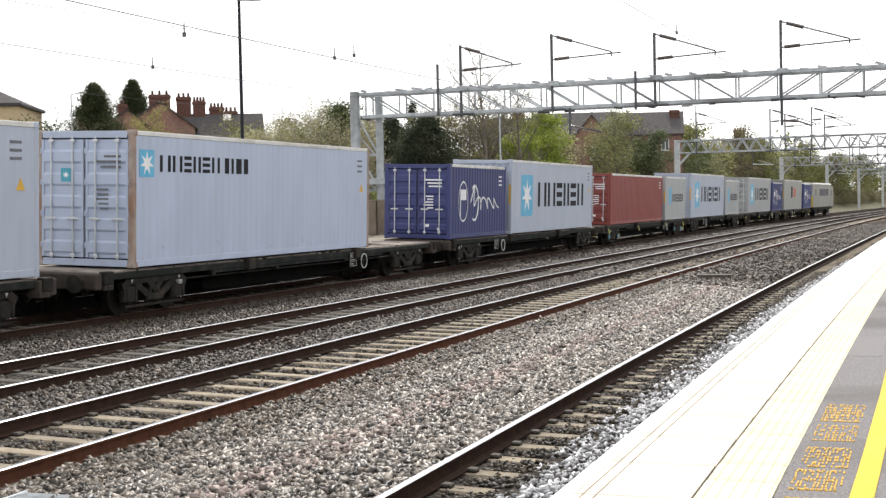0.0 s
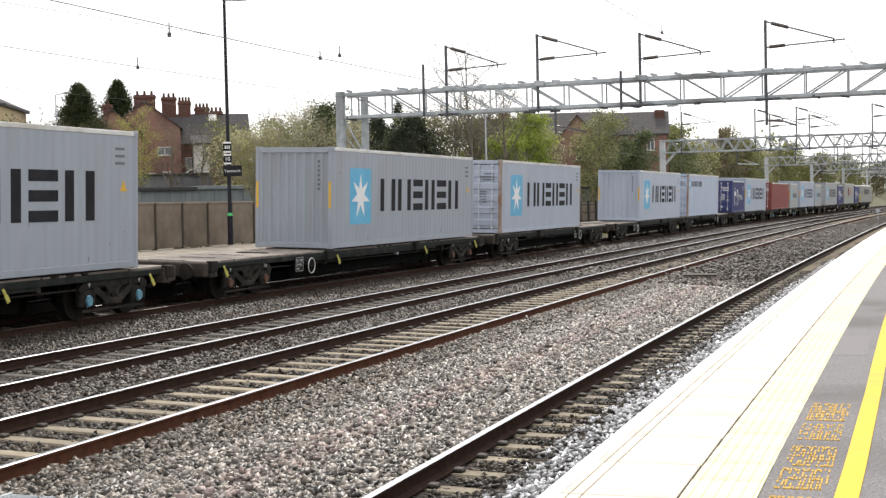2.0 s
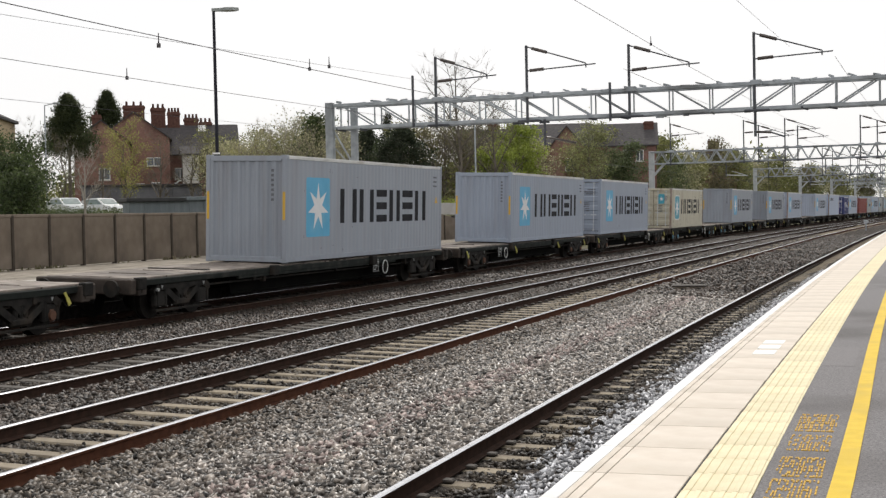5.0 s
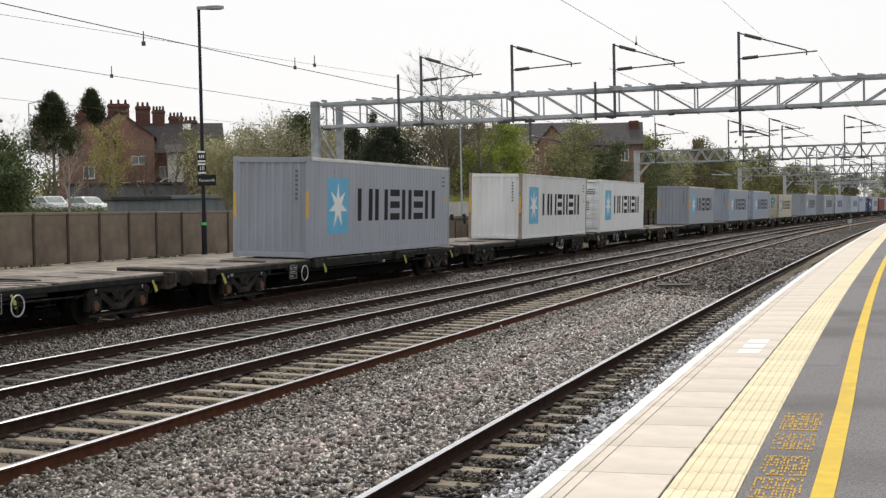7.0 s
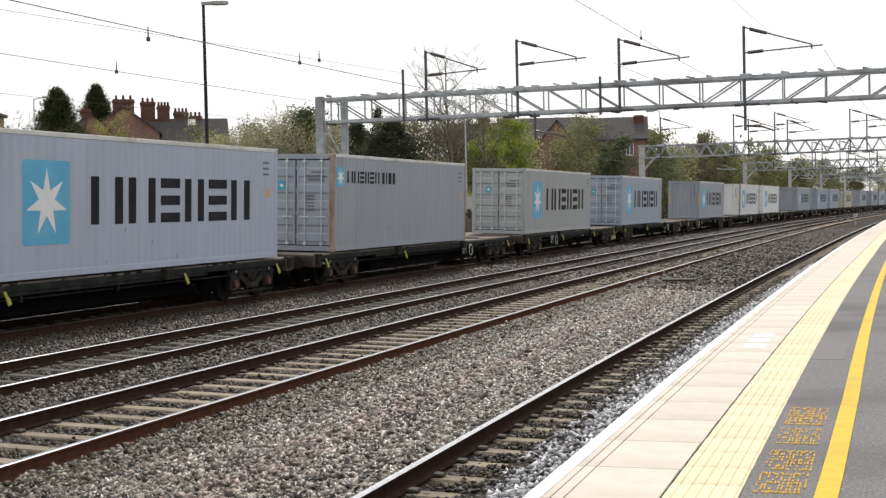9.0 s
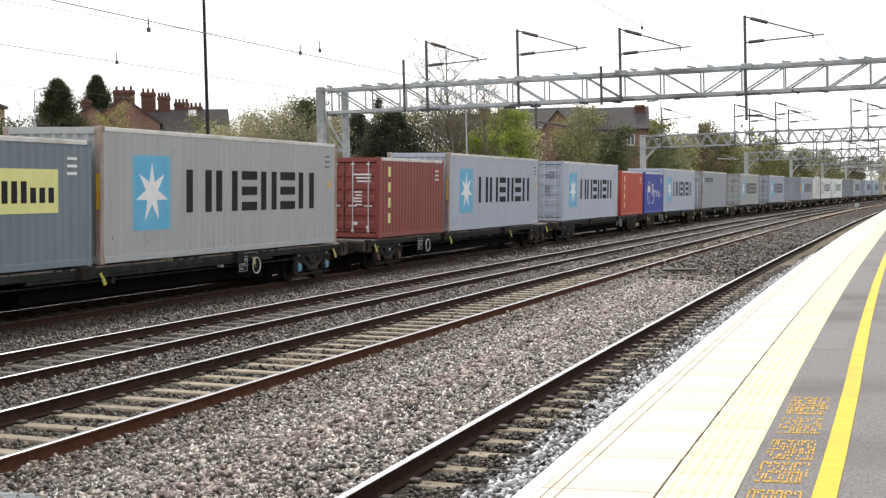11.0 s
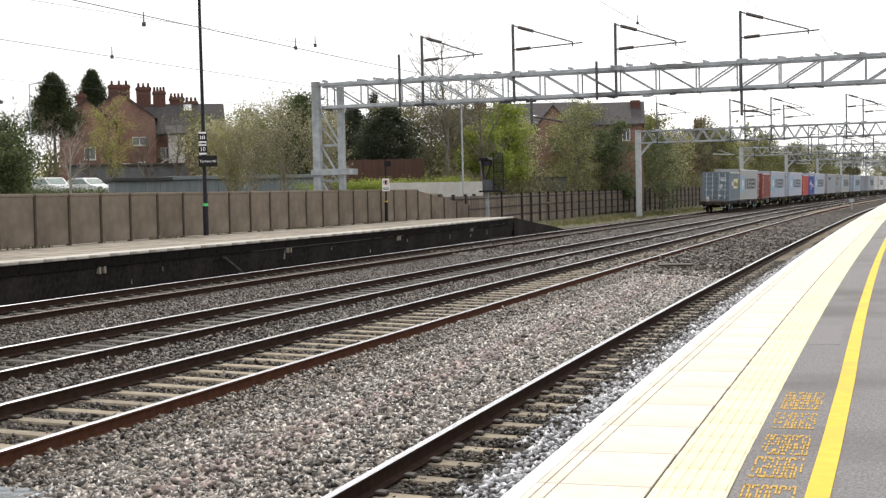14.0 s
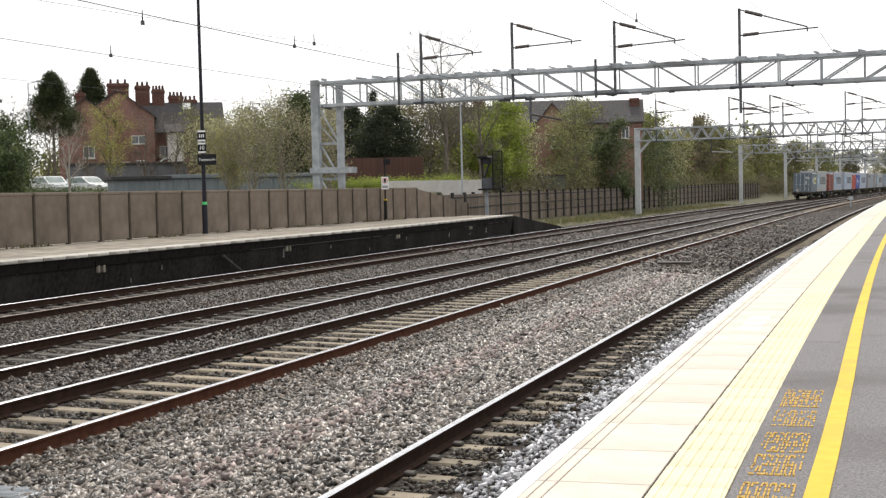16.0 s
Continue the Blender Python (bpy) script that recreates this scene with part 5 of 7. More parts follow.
def container(name, label, u, feet, h, colour, rear, logo, frame_mat=None, star=None, roof=None):
    length = 12.192 if feet == 40 else 6.058
    mat = PAINT[colour]
    fm = frame_mat or mat
    t = thing(name, label, "shipping container", group="containers on the train")
    hw = WIDE / 2
    ck = (feet, h, colour)
    side = cached(("side", *ck), lambda: corrugated(length - 0.24, 0.14, h - 0.1, 0.024 if colour in ("blue", "bright_blue", "red", "orange", "slate", "white") else 0.007, 0.28, mat, "side_panel"))
    part("side_panel", side, t, m=Matrix.Translation((hw - 0.012, 0.12, 0)))
    part("side_panel", side, t, m=Matrix.Translation((-hw + 0.012, length - 0.12, 0)) @ Matrix.Rotation(math.pi, 4, "Z"))
    part("roof", cached(("roof", feet, h, colour), lambda: Shape().box(-hw + 0.05, 0.1, h - 0.05, hw - 0.05, length - 0.1, h - 0.02, 0.008).mesh("roof", roof or M_ROOF)), t, "pale weathered roof sheet")
    part("floor", cached(("floor", feet), lambda: Shape().box(-hw + 0.06, 0.1, 0.02, hw - 0.06, length - 0.1, 0.12).mesh("floor", M_CHASSIS)), t)
    post = cached(("post", h, fm.name), lambda: Shape().box(-0.065, -0.065, 0.1, 0.065, 0.065, h - 0.1, 0.015).mesh("corner_post", fm))
    cast = cached(("cast", fm.name), lambda: Shape().box(-0.082, -0.085, 0, 0.082, 0.085, 0.118, 0.012).mesh("corner_casting", fm))
    for x in (-1, 1):
        for y in (0.066, length - 0.066):
            part("corner_post", post, t, m=Matrix.Translation((x * (hw - 0.067), y, 0)))
            for z in (0.0, h - 0.118):
                part("corner_casting", cast, t, m=Matrix.Translation((x * (hw - 0.08), y + (0.02 if y < 1 else -0.02), z)))
        part("bottom_rail", cached(("brail", feet, colour), lambda: Shape().box(-0.03, 0.15, 0.02, 0.03, length - 0.15, 0.16, 0.008).mesh("bottom_rail", mat)), t, m=Matrix.Translation((x * (hw - 0.035), 0, 0)))
        part("top_rail", cached(("trail", feet, h, colour), lambda: Shape().box(-0.03, 0.15, h - 0.11, 0.03, length - 0.15, h - 0.012, 0.008).mesh("top_rail", roof or M_ROOF)), t, m=Matrix.Translation((x * (hw - 0.033), 0, 0)))
    for y in (0.05, length - 0.05):
        part("end_rail", cached(("erail", colour), lambda: Shape().box(-hw + 0.15, -0.045, 0.02, hw - 0.15, 0.045, 0.17, 0.01).mesh("end_rail", mat)), t, m=Matrix.Translation((0, y, 0)))
        part("end_rail", cached(("erail", colour), None), t, m=Matrix.Translation((0, y, h - 0.19)))
    ends = ((0.02, -1, rear == "doors"), (length - 0.02, 1, rear != "doors"))
    for y, out, doors in ends:
        if doors:
            add_doors(t, colour, h, y + 0.04 * (-out), out, blue=(logo == "big_tan"), logo=logo)
        else:
            me = cached(("end", h, colour), lambda: corrugated(WIDE - 0.26, 0.14, h - 0.12, 0.045, 0.27, mat, "end_panel"))
            m = Matrix.Translation((hw - 0.13, y, 0)) @ Matrix.Rotation(math.pi / 2, 4, "Z")
            if out < 0:
                m = Matrix.Translation((-hw + 0.13, y, 0)) @ Matrix.Rotation(-math.pi / 2, 4, "Z")
            part("end_panel", me, t, "corrugated steel end wall", m=m)
            for x in (-1, 1):
                part("hazard_strip", cached(("haz", h), lambda: Shape().box(-0.038, -0.004, h * 0.4, 0.038, 0.004, h * 0.66).mesh("hazard_strip", M_HAZARD)), t, "amber warning strip", m=Matrix.Translation((x * (hw - 0.07), y + out * 0.018, 0)))
            for k in range(7):
                part("marking_bar", cached("vm", lambda: Shape().box(-0.04, -0.003, 0, 0.04, 0.003, 0.07).mesh("marking_bar", M_STENCIL_DARK)), t, m=Matrix.Translation((hw - 0.42, y + out * 0.004, h - 0.45 - k * 0.13)))
    X = hw - 0.0115
    sb = star or M_STARBLUE
    if logo in ("big", "big_tan"):
        k = length / 12.192
        if logo == "big_tan":
            part("white_border", cached("wbd", lambda: rounded(1.55, h * 0.57, M_LOGOWHITE, "white_border", 0.26, 0.0012, 0.06)), t, m=Matrix.Translation((X, 1.25, h * 0.232)))
        p = part("blue_square", cached(("sq", feet, h, sb.name), lambda: rounded(1.55 * k, h * 0.57, sb, "blue_square", 0.2 if sb is M_STARTEAL else 0.07)), t, "sky-blue painted square", m=Matrix.Translation((X, 1.25 * k, h * 0.232)))
        part("star", cached(("st", feet), lambda: side_star(1.36 * k ** 0.5, M_LOGOWHITE)), p, "white seven-pointed star", m=Matrix.Translation((0.0022, 0.775 * k, h * 0.285)))
        brand_bars(t, 3.53 * k, h * 0.357, 1.0 * k, X, M_LOGODARK)
    elif logo == "line":
        p = part("blue_square", cached("sqs", lambda: plate(0, 0.56, 0, 0.58, sb, "blue_square")), t, "small sky-blue painted square", m=Matrix.Translation((X, 0.25, h - 0.98)))
        part("star", cached("sts", lambda: side_star(0.54, M_LOGOWHITE)), p, "white star", m=Matrix.Translation((0.0022, 0.28, 0.29)))
        y = brand_bars(t, 1.03, h - 0.86, 0.36, X, M_LOGODARK)
        for w in (0.2, 0.1, 0.26, 0.2):
            part("marking_bar", cached(("lb", w), lambda: plate(0, w, 0, 0.36, M_LOGODARK, "marking_bar")), t, m=Matrix.Translation((X, y + 0.15, h - 0.86)))
            y += w + 0.12
    elif logo == "small":
        part("blue_square", cached("sqt", lambda: plate(0, 0.7, 0, 1.0, sb, "blue_square")), t, m=Matrix.Translation((X, 1.0, h * 0.36)))
        brand_bars(t, 1.95, h * 0.42, 0.46, X, M_LOGODARK)
    elif logo == "script":
        # white flag in an oval ring and a flowing painted flourish as plain strokes
        o = part("oval", cached("ov", lambda: Shape().ring((0, 0, 0), (1, 0, 0), 0.55, 0.022, 24, 4).mesh("oval", M_LOGOWHITE)), t, "white oval ring with a small flag", m=Matrix.Translation((X, 1.35, h * 0.5)) @ Matrix.Diagonal((0.3, 0.85, 1.25, 1)))
        part("flag", cached("fl", lambda: Shape().box(0, -0.25, 0.05, 0.004, 0.3, 0.42).box(0, -0.3, -0.5, 0.004, -0.24, 0.45).mesh("flag", M_LOGOWHITE)), t, "white flag", m=Matrix.Translation((X, 1.35, h * 0.5)))
        sh = Shape()
        pts = []
        for i in range(61):
            q = i / 60
            pts.append(Vector((0.004, 2.35 + 3.0 * q + 0.16 * math.sin(26 * q), 0.08 + 0.26 * math.sin(30 * q) * (1 - 0.35 * q) + (0.55 * math.exp(-((q - 0.1) / 0.06) ** 2)))))
        for a, b in zip(pts[:-1], pts[1:]):
            sh.bar(a, b, 0.012, 0.055, up=(0, 0, 1))
        for i in range(14):
            a0, a1 = -0.6 + i * 0.3, -0.3 + i * 0.3
            sh.bar((0.004, 2.75 + 0.42 * math.sin(a0), 0.1 + 0.62 * math.cos(a0)), (0.004, 2.75 + 0.42 * math.sin(a1), 0.1 + 0.62 * math.cos(a1)), 0.012, 0.07)
        part("flourish", cached("flo", lambda: sh.mesh("flourish", M_LOGOWHITE)), t, "white flowing painted flourish", m=Matrix.Translation((X, -0.25, h * 0.44)))
    elif logo == "label":
        part("label_panel", cached("lp1", lambda: plate(0, 1.1, 0, 0.86, M_PURPLE, "label_panel")), t, "violet painted panel", m=Matrix.Translation((X, 1.35, h * 0.43)))
        part("label_panel", cached("lp2", lambda: plate(0, 2.45, 0, 0.86, M_PALEYEL, "label_panel")), t, "pale yellow painted panel", m=Matrix.Translation((X, 2.45, h * 0.43)))
        for i, w in enumerate((0.24, 0.16, 0.24)):
            part("marking_bar", cached(("lpw", w), lambda: plate(0, w, 0, 0.4, M_LOGOWHITE, "marking_bar")), t, m=Matrix.Translation((X + 0.0022, 1.45 + i * 0.33, h * 0.43 + 0.22)))
        for i in range(8):
            hh = 0.42 if i in (0, 2, 3, 4) else 0.3
            part("marking_bar", cached(("lpd", hh), lambda: plate(0, 0.18, 0, hh, M_LOGODARK, "marking_bar")), t, m=Matrix.Translation((X + 0.0022, 2.55 + i * 0.29, h * 0.43 + 0.2)))
    elif logo == "column":
        for i in range(4):
            part("marking_bar", cached("colb", lambda: plate(0, 0.2, 0, 0.32, M_PALEYEL, "marking_bar")), t, m=Matrix.Translation((X, 0.75, h - 0.62 - i * 0.5)))
    elif logo == "mark":
        part("marking_bar", cached("redm", lambda: plate(0, 1.6, 0, 0.9, PAINT["orange"], "marking_bar")), t, m=Matrix.Translation((X, 6.2, h * 0.42)))
        part("marking_bar", cached("drkm", lambda: plate(0, 1.0, 0, 1.1, M_LOGODARK, "marking_bar")), t, m=Matrix.Translation((X, 4.6, h * 0.4)))
    # small serial markings and a warning triangle near the leading end
    mk = M_LOGOWHITE if colour in ("blue", "bright_blue", "red", "orange", "slate") else M_STENCIL_DARK
    for r in range(3):
        part("marking_bar", cached(("ser", mk.name), lambda: plate(0, 0.34, 0, 0.055, mk, "marking_bar")), t, m=Matrix.Translation((X, length - 0.85, h - 0.42 - 0.15 * r)))
    if feet == 40 and colour not in ("red",):
        sh = cached("tri", lambda: Shape().add([(0, -0.13, 0), (0, 0.13, 0), (0, 0, 0.24), (0.004, -0.13, 0), (0.004, 0.13, 0), (0.004, 0, 0.24)],
                                               [(2, 1, 0), (3, 4, 5), (0, 1, 4, 3), (1, 2, 5, 4), (2, 0, 3, 5)]).mesh("warning_triangle", M_HAZARD))
        part("warning_triangle", sh, t, "amber warning triangle", m=Matrix.Translation((X, length - 0.55, h * 0.56)))
    # rust spots and short runs on the lower half of the side
    rs = random.Random(int(u * 10))
    sh = Shape()
    for _ in range({"tan": 46, "buff": 22, "dull": 18, "white": 40}.get(colour, 6) * feet // 40):
        y, z = rs.uniform(0.3, length - 0.3), 0.2 + (h - 0.6) * rs.random() ** 1.8
        big = 2.0 if colour == "tan" else 1.0
        w, l = rs.uniform(0.006, 0.02) * big, rs.uniform(0.02, 0.09) * big
        sh.box(0, y, z, 0.003, y + w, z + l)
        if big > 1 and rs.random() < 0.6:      # a thin run below
            sh.box(0, y + w * 0.3, max(0.15, z - l * 3), 0.0025, y + w * 0.55, z)
    spots = part("rust_spots", sh.mesh("rust_spots", M_RUSTSPOT), t, "small rust spots and runs", m=Matrix.Translation((hw - 0.0125, 0, 0)))
    spots["kind"] = "stuff"
    TRAIN.append((t, u, length, 0.985 if colour == "tan" else 1.0))
    return t


TRAIN = []      # thing, place of its rear on the train, length, height of its base


def bogie_shape():
    sh = Shape().box(-1.0, -0.2, 0.42, 1.0, 0.2, 0.75, 0.03)
    for sx in (-1, 1):
        x0, x1 = (1.0, 1.13) if sx > 0 else (-1.13, -1.0)
        # arched top member in facets, deep jaws over the axles, belly and struts
        tops = ((-1.22, 0.66), (-1.0, 0.80), (-0.55, 0.84), (0.0, 0.80), (0.55, 0.84), (1.0, 0.80), (1.22, 0.66))
        for (ya, za), (yb, zb) in zip(tops[:-1], tops[1:]):
            sh.bar(((x0 + x1) / 2, ya, za - 0.07), ((x0 + x1) / 2, yb, zb - 0.07), 0.13, 0.17)
        for e in (-1, 1):
            sh.box(x0, min(e * 0.66, e * 0.78), 0.26, x1, max(e * 0.66, e * 0.78), 0.74, 0.03)
            sh.box(x0, min(e * 1.08, e * 1.2), 0.28, x1, max(e * 1.08, e * 1.2), 0.7, 0.03)
            sh.bar(((x0 + x1) / 2, e * 0.72, 0.66), ((x0 + x1) / 2, e * 0.2, 0.36), 0.12, 0.15)
            sh.bar(((x0 + x1) / 2, e * 0.34, 0.76), ((x0 + x1) / 2, e * 0.02, 0.52), 0.12, 0.13)
        sh.box(x0 - 0.005, -0.34, 0.25, x1 + 0.005, 0.34, 0.43, 0.05)
        for k in range(3):          # nested springs in the middle opening
            sh.rod(((x0 + x1) / 2, -0.16 + 0.16 * k, 0.42), ((x0 + x1) / 2, -0.16 + 0.16 * k, 0.68), 0.06, n=8)
        sh.bar(((x0 + x1) / 2 + sx * 0.05, -1.15, 0.2), ((x0 + x1) / 2 + sx * 0.05, 1.15, 0.2), 0.03, 0.05)
    return sh


def build_bogie(parent, y, plate_side):
    b = part("bogie", cached("bogie", lambda: (
        bogie_shape()
        .mesh("bogie", M_CHASSIS))), parent, "dark cast bogie frame", m=Matrix.Translation((0, y, 0)))
    for wy in (-0.92, 0.92):
        for sx in (-1, 1):
            part("wheel", cached("wheel", lambda: Shape().rod((-0.065, 0, 0), (0.065, 0, 0), 0.43, n=24).rod((-0.09, 0, 0), (-0.065, 0, 0), 0.46, n=24).rod((0.06, 0, 0), (0.2, 0, 0), 0.11, n=12).mesh("wheel", M_WHEEL)), b,
                 m=Matrix.Translation((sx * 0.76, wy, 0.43)) @ (Matrix.Identity(4) if sx > 0 else Matrix.Rotation(math.pi, 4, "Z")))
            if sx > 0:
                part("axle_mark", cached("axm", lambda: Shape().add([(0, -0.045, 0.08), (0, 0.045, 0.08), (0, 0, 0), (0.008, -0.045, 0.08), (0.008, 0.045, 0.08), (0.008, 0, 0)], [(0, 1, 2), (5, 4, 3), (0, 3, 4, 1), (1, 4, 5, 2), (2, 5, 3, 0)]).mesh("axle_mark", M_STENCIL)), b, "small pale triangle over the axle", m=Matrix.Translation((1.135, wy, 0.68)))
            part("axlebox", cached("axb0", lambda: Shape().box(-0.09, -0.17, 0.28, 0.09, 0.17, 0.62, 0.03).rod((0.0, 0.0, 0.62), (0, 0, 0.8), 0.05).mesh("axlebox", M_CHASSIS)), b,
                 m=Matrix.Translation((sx * 1.03, wy, 0)))
            if sx > 0 and plate_side:
                part("axlebox_cap", cached(("cap", plate_side), lambda: Shape().rod((0.09, 0, 0.40), (0.14, 0, 0.40), 0.1, n=12).box(0.08, -0.07, 0.28, 0.12, 0.07, 0.52, 0.02).mesh("axlebox_cap", M_BLUECAP if plate_side == 2 else M_RUSTCAP)), b, m=Matrix.Translation((1.03, wy, 0)))
    return b


def wagon(u0, u1, style, extra_label, wheel):
    """A flat container wagon from u0 to u1 on the train."""
    L = u1 - u0
    t = thing("container_wagon", extra_label, "flat wagon", group="wagons of the train")
    for sx in (-1, 1):
        part("side_sill", Shape().box(sx * 1.12 - 0.05, 0.1, 0.79, sx * 1.12 + 0.05, L - 0.1, 0.93, 0.015).box(sx * 1.12 - 0.04, L * 0.24, 0.72, sx * 1.12 + 0.04, L * 0.76, 0.79, 0.01).mesh("side_sill", M_SILL), t)
        # flange and web coloured as deep shade, against sky light from the side
        part("lower_flange", Shape().box(sx * 0.78 - 0.06, L * 0.25, 0.30, sx * 0.78 + 0.06, L * 0.75, 0.35, 0.01).box(sx * 0.78 - 0.02, L * 0.25, 0.35, sx * 0.78 + 0.02, L * 0.75, 0.9).mesh("lower_flange", M_UNDER_SHADE), t)
    n = max(6, round(L / 1.5))
    w = (L - 0.3) / n
    for i in range(n):
        y = 0.15 + w * i
        sh = Shape()
        if i % 3 == 1 and 1 < i < n - 2:        # an open bay: cross-bearers with gaps between
            for q in range(3):
                sh.box(-1.1, y + w * (q + 0.1) / 3, 0.90, 1.1, y + w * (q + 0.55) / 3, 0.965, 0.008)
        else:
            sh.box(-1.1, y + 0.03, 0.93, 1.1, y + w - 0.03, 0.975, 0.008)
            sh.box(-0.5, y + 0.1, 0.972, 0.5, y + 0.16, 0.99, 0.004)
        part("deck_plate", sh.mesh("deck_plate", M_DECK), t)
    for y in (0.05, L - 0.05):
        e = -1 if y < 1 else 1
        part("headstock", Shape().box(-1.22, y - 0.12, 0.62, 1.22, y + 0.12, 0.96, 0.03).mesh("headstock", M_HEADSTOCK), t)
        part("coupler", Shape().rod((0, y, 0.76), (0, y + e * 0.55, 0.76), 0.09).box(-0.12, y + min(0, e * 0.6), 0.66, 0.12, y + max(0, e * 0.6), 0.86, 0.03).mesh("coupler", M_CHASSIS), t)
        for sx in (-1, 1):
            bf = part("buffer", Shape().rod((sx * 0.86, y, 0.76), (sx * 0.86, y + e * 0.3, 0.76), 0.09, n=12).rod((sx * 0.86, y + e * 0.28, 0.76), (sx * 0.86, y + e * 0.34, 0.76), 0.185, n=16).mesh("buffer", M_CHASSIS), t)
        part("end_box", Shape().box(0.95, y - 0.16 - e * 0.3, 0.6, 1.26, y + 0.16 - e * 0.3, 0.94, 0.02).box(1.24, y - 0.05 - e * 0.3, 0.66, 1.28, y + 0.1 - e * 0.3, 0.8, 0.01).mesh("end_box", M_HEADSTOCK), t, "rusty box at the wagon's corner")
        part("brake_hose", Shape().rod((0.35, y + e * 0.1, 0.62), (0.38, y + e * 0.28, 0.42), 0.025, n=6).rod((0.38, y + e * 0.28, 0.42), (0.36, y + e * 0.45, 0.5), 0.025, n=6).mesh("brake_hose", M_UNDER_SHADE), t)
        part("shunter_handle", Shape().ring((1.0, y + e * 0.16, 0.6), (0, 1, 0), 0.06, 0.011, 12, 5).mesh("shunter_handle", M_CHASSIS), t)
    for y in (2.25, L - 2.25):
        build_bogie(t, y, style)
    part("underframe", Shape().box(-0.45, 1.0, 0.55, 0.45, L - 1.0, 0.9, 0.02).mesh("underframe", M_UNDER_SHADE), t)
    part("brake_cylinder", Shape().rod((0.6, L * 0.42, 0.6), (0.6, L * 0.5, 0.6), 0.2, n=14).mesh("brake_cylinder", M_CHASSIS), t)
    hw = part("handwheel", Shape().ring((1.26, wheel, 0.62), (1, 0, 0), 0.205, 0.015, 22, 6).mesh("handwheel", M_HANDW), t, "white brake handwheel")
    yy = wheel
    part("spoke", Shape().bar((1.25, yy - 0.22, 0.62), (1.25, yy + 0.22, 0.62), 0.03, 0.03).bar((1.25, yy, 0.4), (1.25, yy, 0.84), 0.03, 0.03, up=(0, 1, 0)).mesh("spoke", M_CHASSIS), hw)
    yd = wheel + 0.35
    part("data_panel", Shape().box(1.18, yd - 1.22, 0.48, 1.2, yd - 0.73, 0.88).mesh("data_panel", M_CHASSIS), t)

    def data():
        sh = Shape()
        for z in (0.0, 0.13, 0.24, 0.36):
            sh.box(0, 0, z, 0.005, 0.44, z + 0.012)
        for y in (0.0, 0.428):
            sh.box(0, y, 0, 0.0052, y + 0.012, 0.372)
        for y, z, q, v in ((0.05, 0.05, 0.2, 0.035), (0.06, 0.17, 0.34, 0.03), (0.03, 0.275, 0.14, 0.05), (0.22, 0.28, 0.4, 0.04)):
            sh.box(0, y, z, 0.005, q, z + v)
        return sh.mesh("data_bars", M_STENCIL)
    part("data_bars", cached("dbar", data), t, "faded white lines of data as plain bars", m=Matrix.Translation((1.2, yd - 1.19, 0.495)))["kind"] = "stuff"
    if style:
        for y in (0.9, L * 0.36, L * 0.7, L - 1.0):
            part("lever", cached("lever", lambda: Shape().bar((0, 0, 0.1), (0.03, 0.07, -0.05), 0.02, 0.055).bar((0.03, 0.05, -0.02), (0.04, 0.115, -0.15), 0.026, 0.085).rod((0.03, 0.1, -0.12), (0.062, 0.1, -0.12), 0.02, n=8, slot=0).mesh("lever", M_LEVER)), t, "yellow lever", m=Matrix.Translation((1.2, y, 0.73)))
    rs = random.Random(int(u0 * 7))
    for i in range(7):
        y = 0.6 + (L - 1.2) * (i + rs.random()) / 7
        z, hh, w = rs.uniform(0.55, 0.72), rs.uniform(0.06, 0.2), rs.uniform(0.02, 0.16)
        part("bracket", Shape().box(1.0, y, z, 1.12 + rs.uniform(0, 0.06), y + w, z + hh, 0.012).mesh("bracket", M_CHASSIS if i % 4 else M_STENCIL), t)
    for i in range(3):
        y = L * (0.2 + 0.3 * i) + rs.uniform(-0.6, 0.6)
        part("deck_spigot", Shape().box(rs.uniform(-0.9, -0.3), y, 0.97, rs.uniform(0.3, 1.0), y + rs.uniform(0.12, 0.3), 1.0, 0.008).mesh("deck_spigot", M_CHASSIS), t)
    part("deck_lever", Shape().bar((-0.9, L * 0.5, 1.0), (0.95, L * 0.52, 1.0), 0.06, 0.05).box(0.7, L * 0.5 - 0.1, 0.97, 1.1, L * 0.5 + 0.25, 1.03, 0.01).mesh("deck_lever", M_LEVER if style == 2 else M_SILL), t)
    part("brake_pipe", Shape().rod((1.05, 1.2, 0.66), (1.05, L - 1.2, 0.64), 0.022, n=6).mesh("brake_pipe", M_CHASSIS), t)
    for y in (0.3, L * 0.33, L * 0.66, L - 0.3):
        part("twistlock_block", Shape().box(1.14, y - 0.16, 0.72, 1.3, y + 0.16, 0.99, 0.02).mesh("twistlock_block", M_CHASSIS), t)
    TRAIN.append((t, u0, L, 0.0))
    return t


BREAKS = (149.0, 128.5, 106.3, 84.5, 62.7, 41.5, 21.4, 1.4, -18.6, -40.2, -61.2, -81.7, -102.5, -123.3, -144.7, -168.0, -189.3, -209.8, -231.3, -251.6,
          -272.8, -293.4, -314.1, -337.6, -359.0)


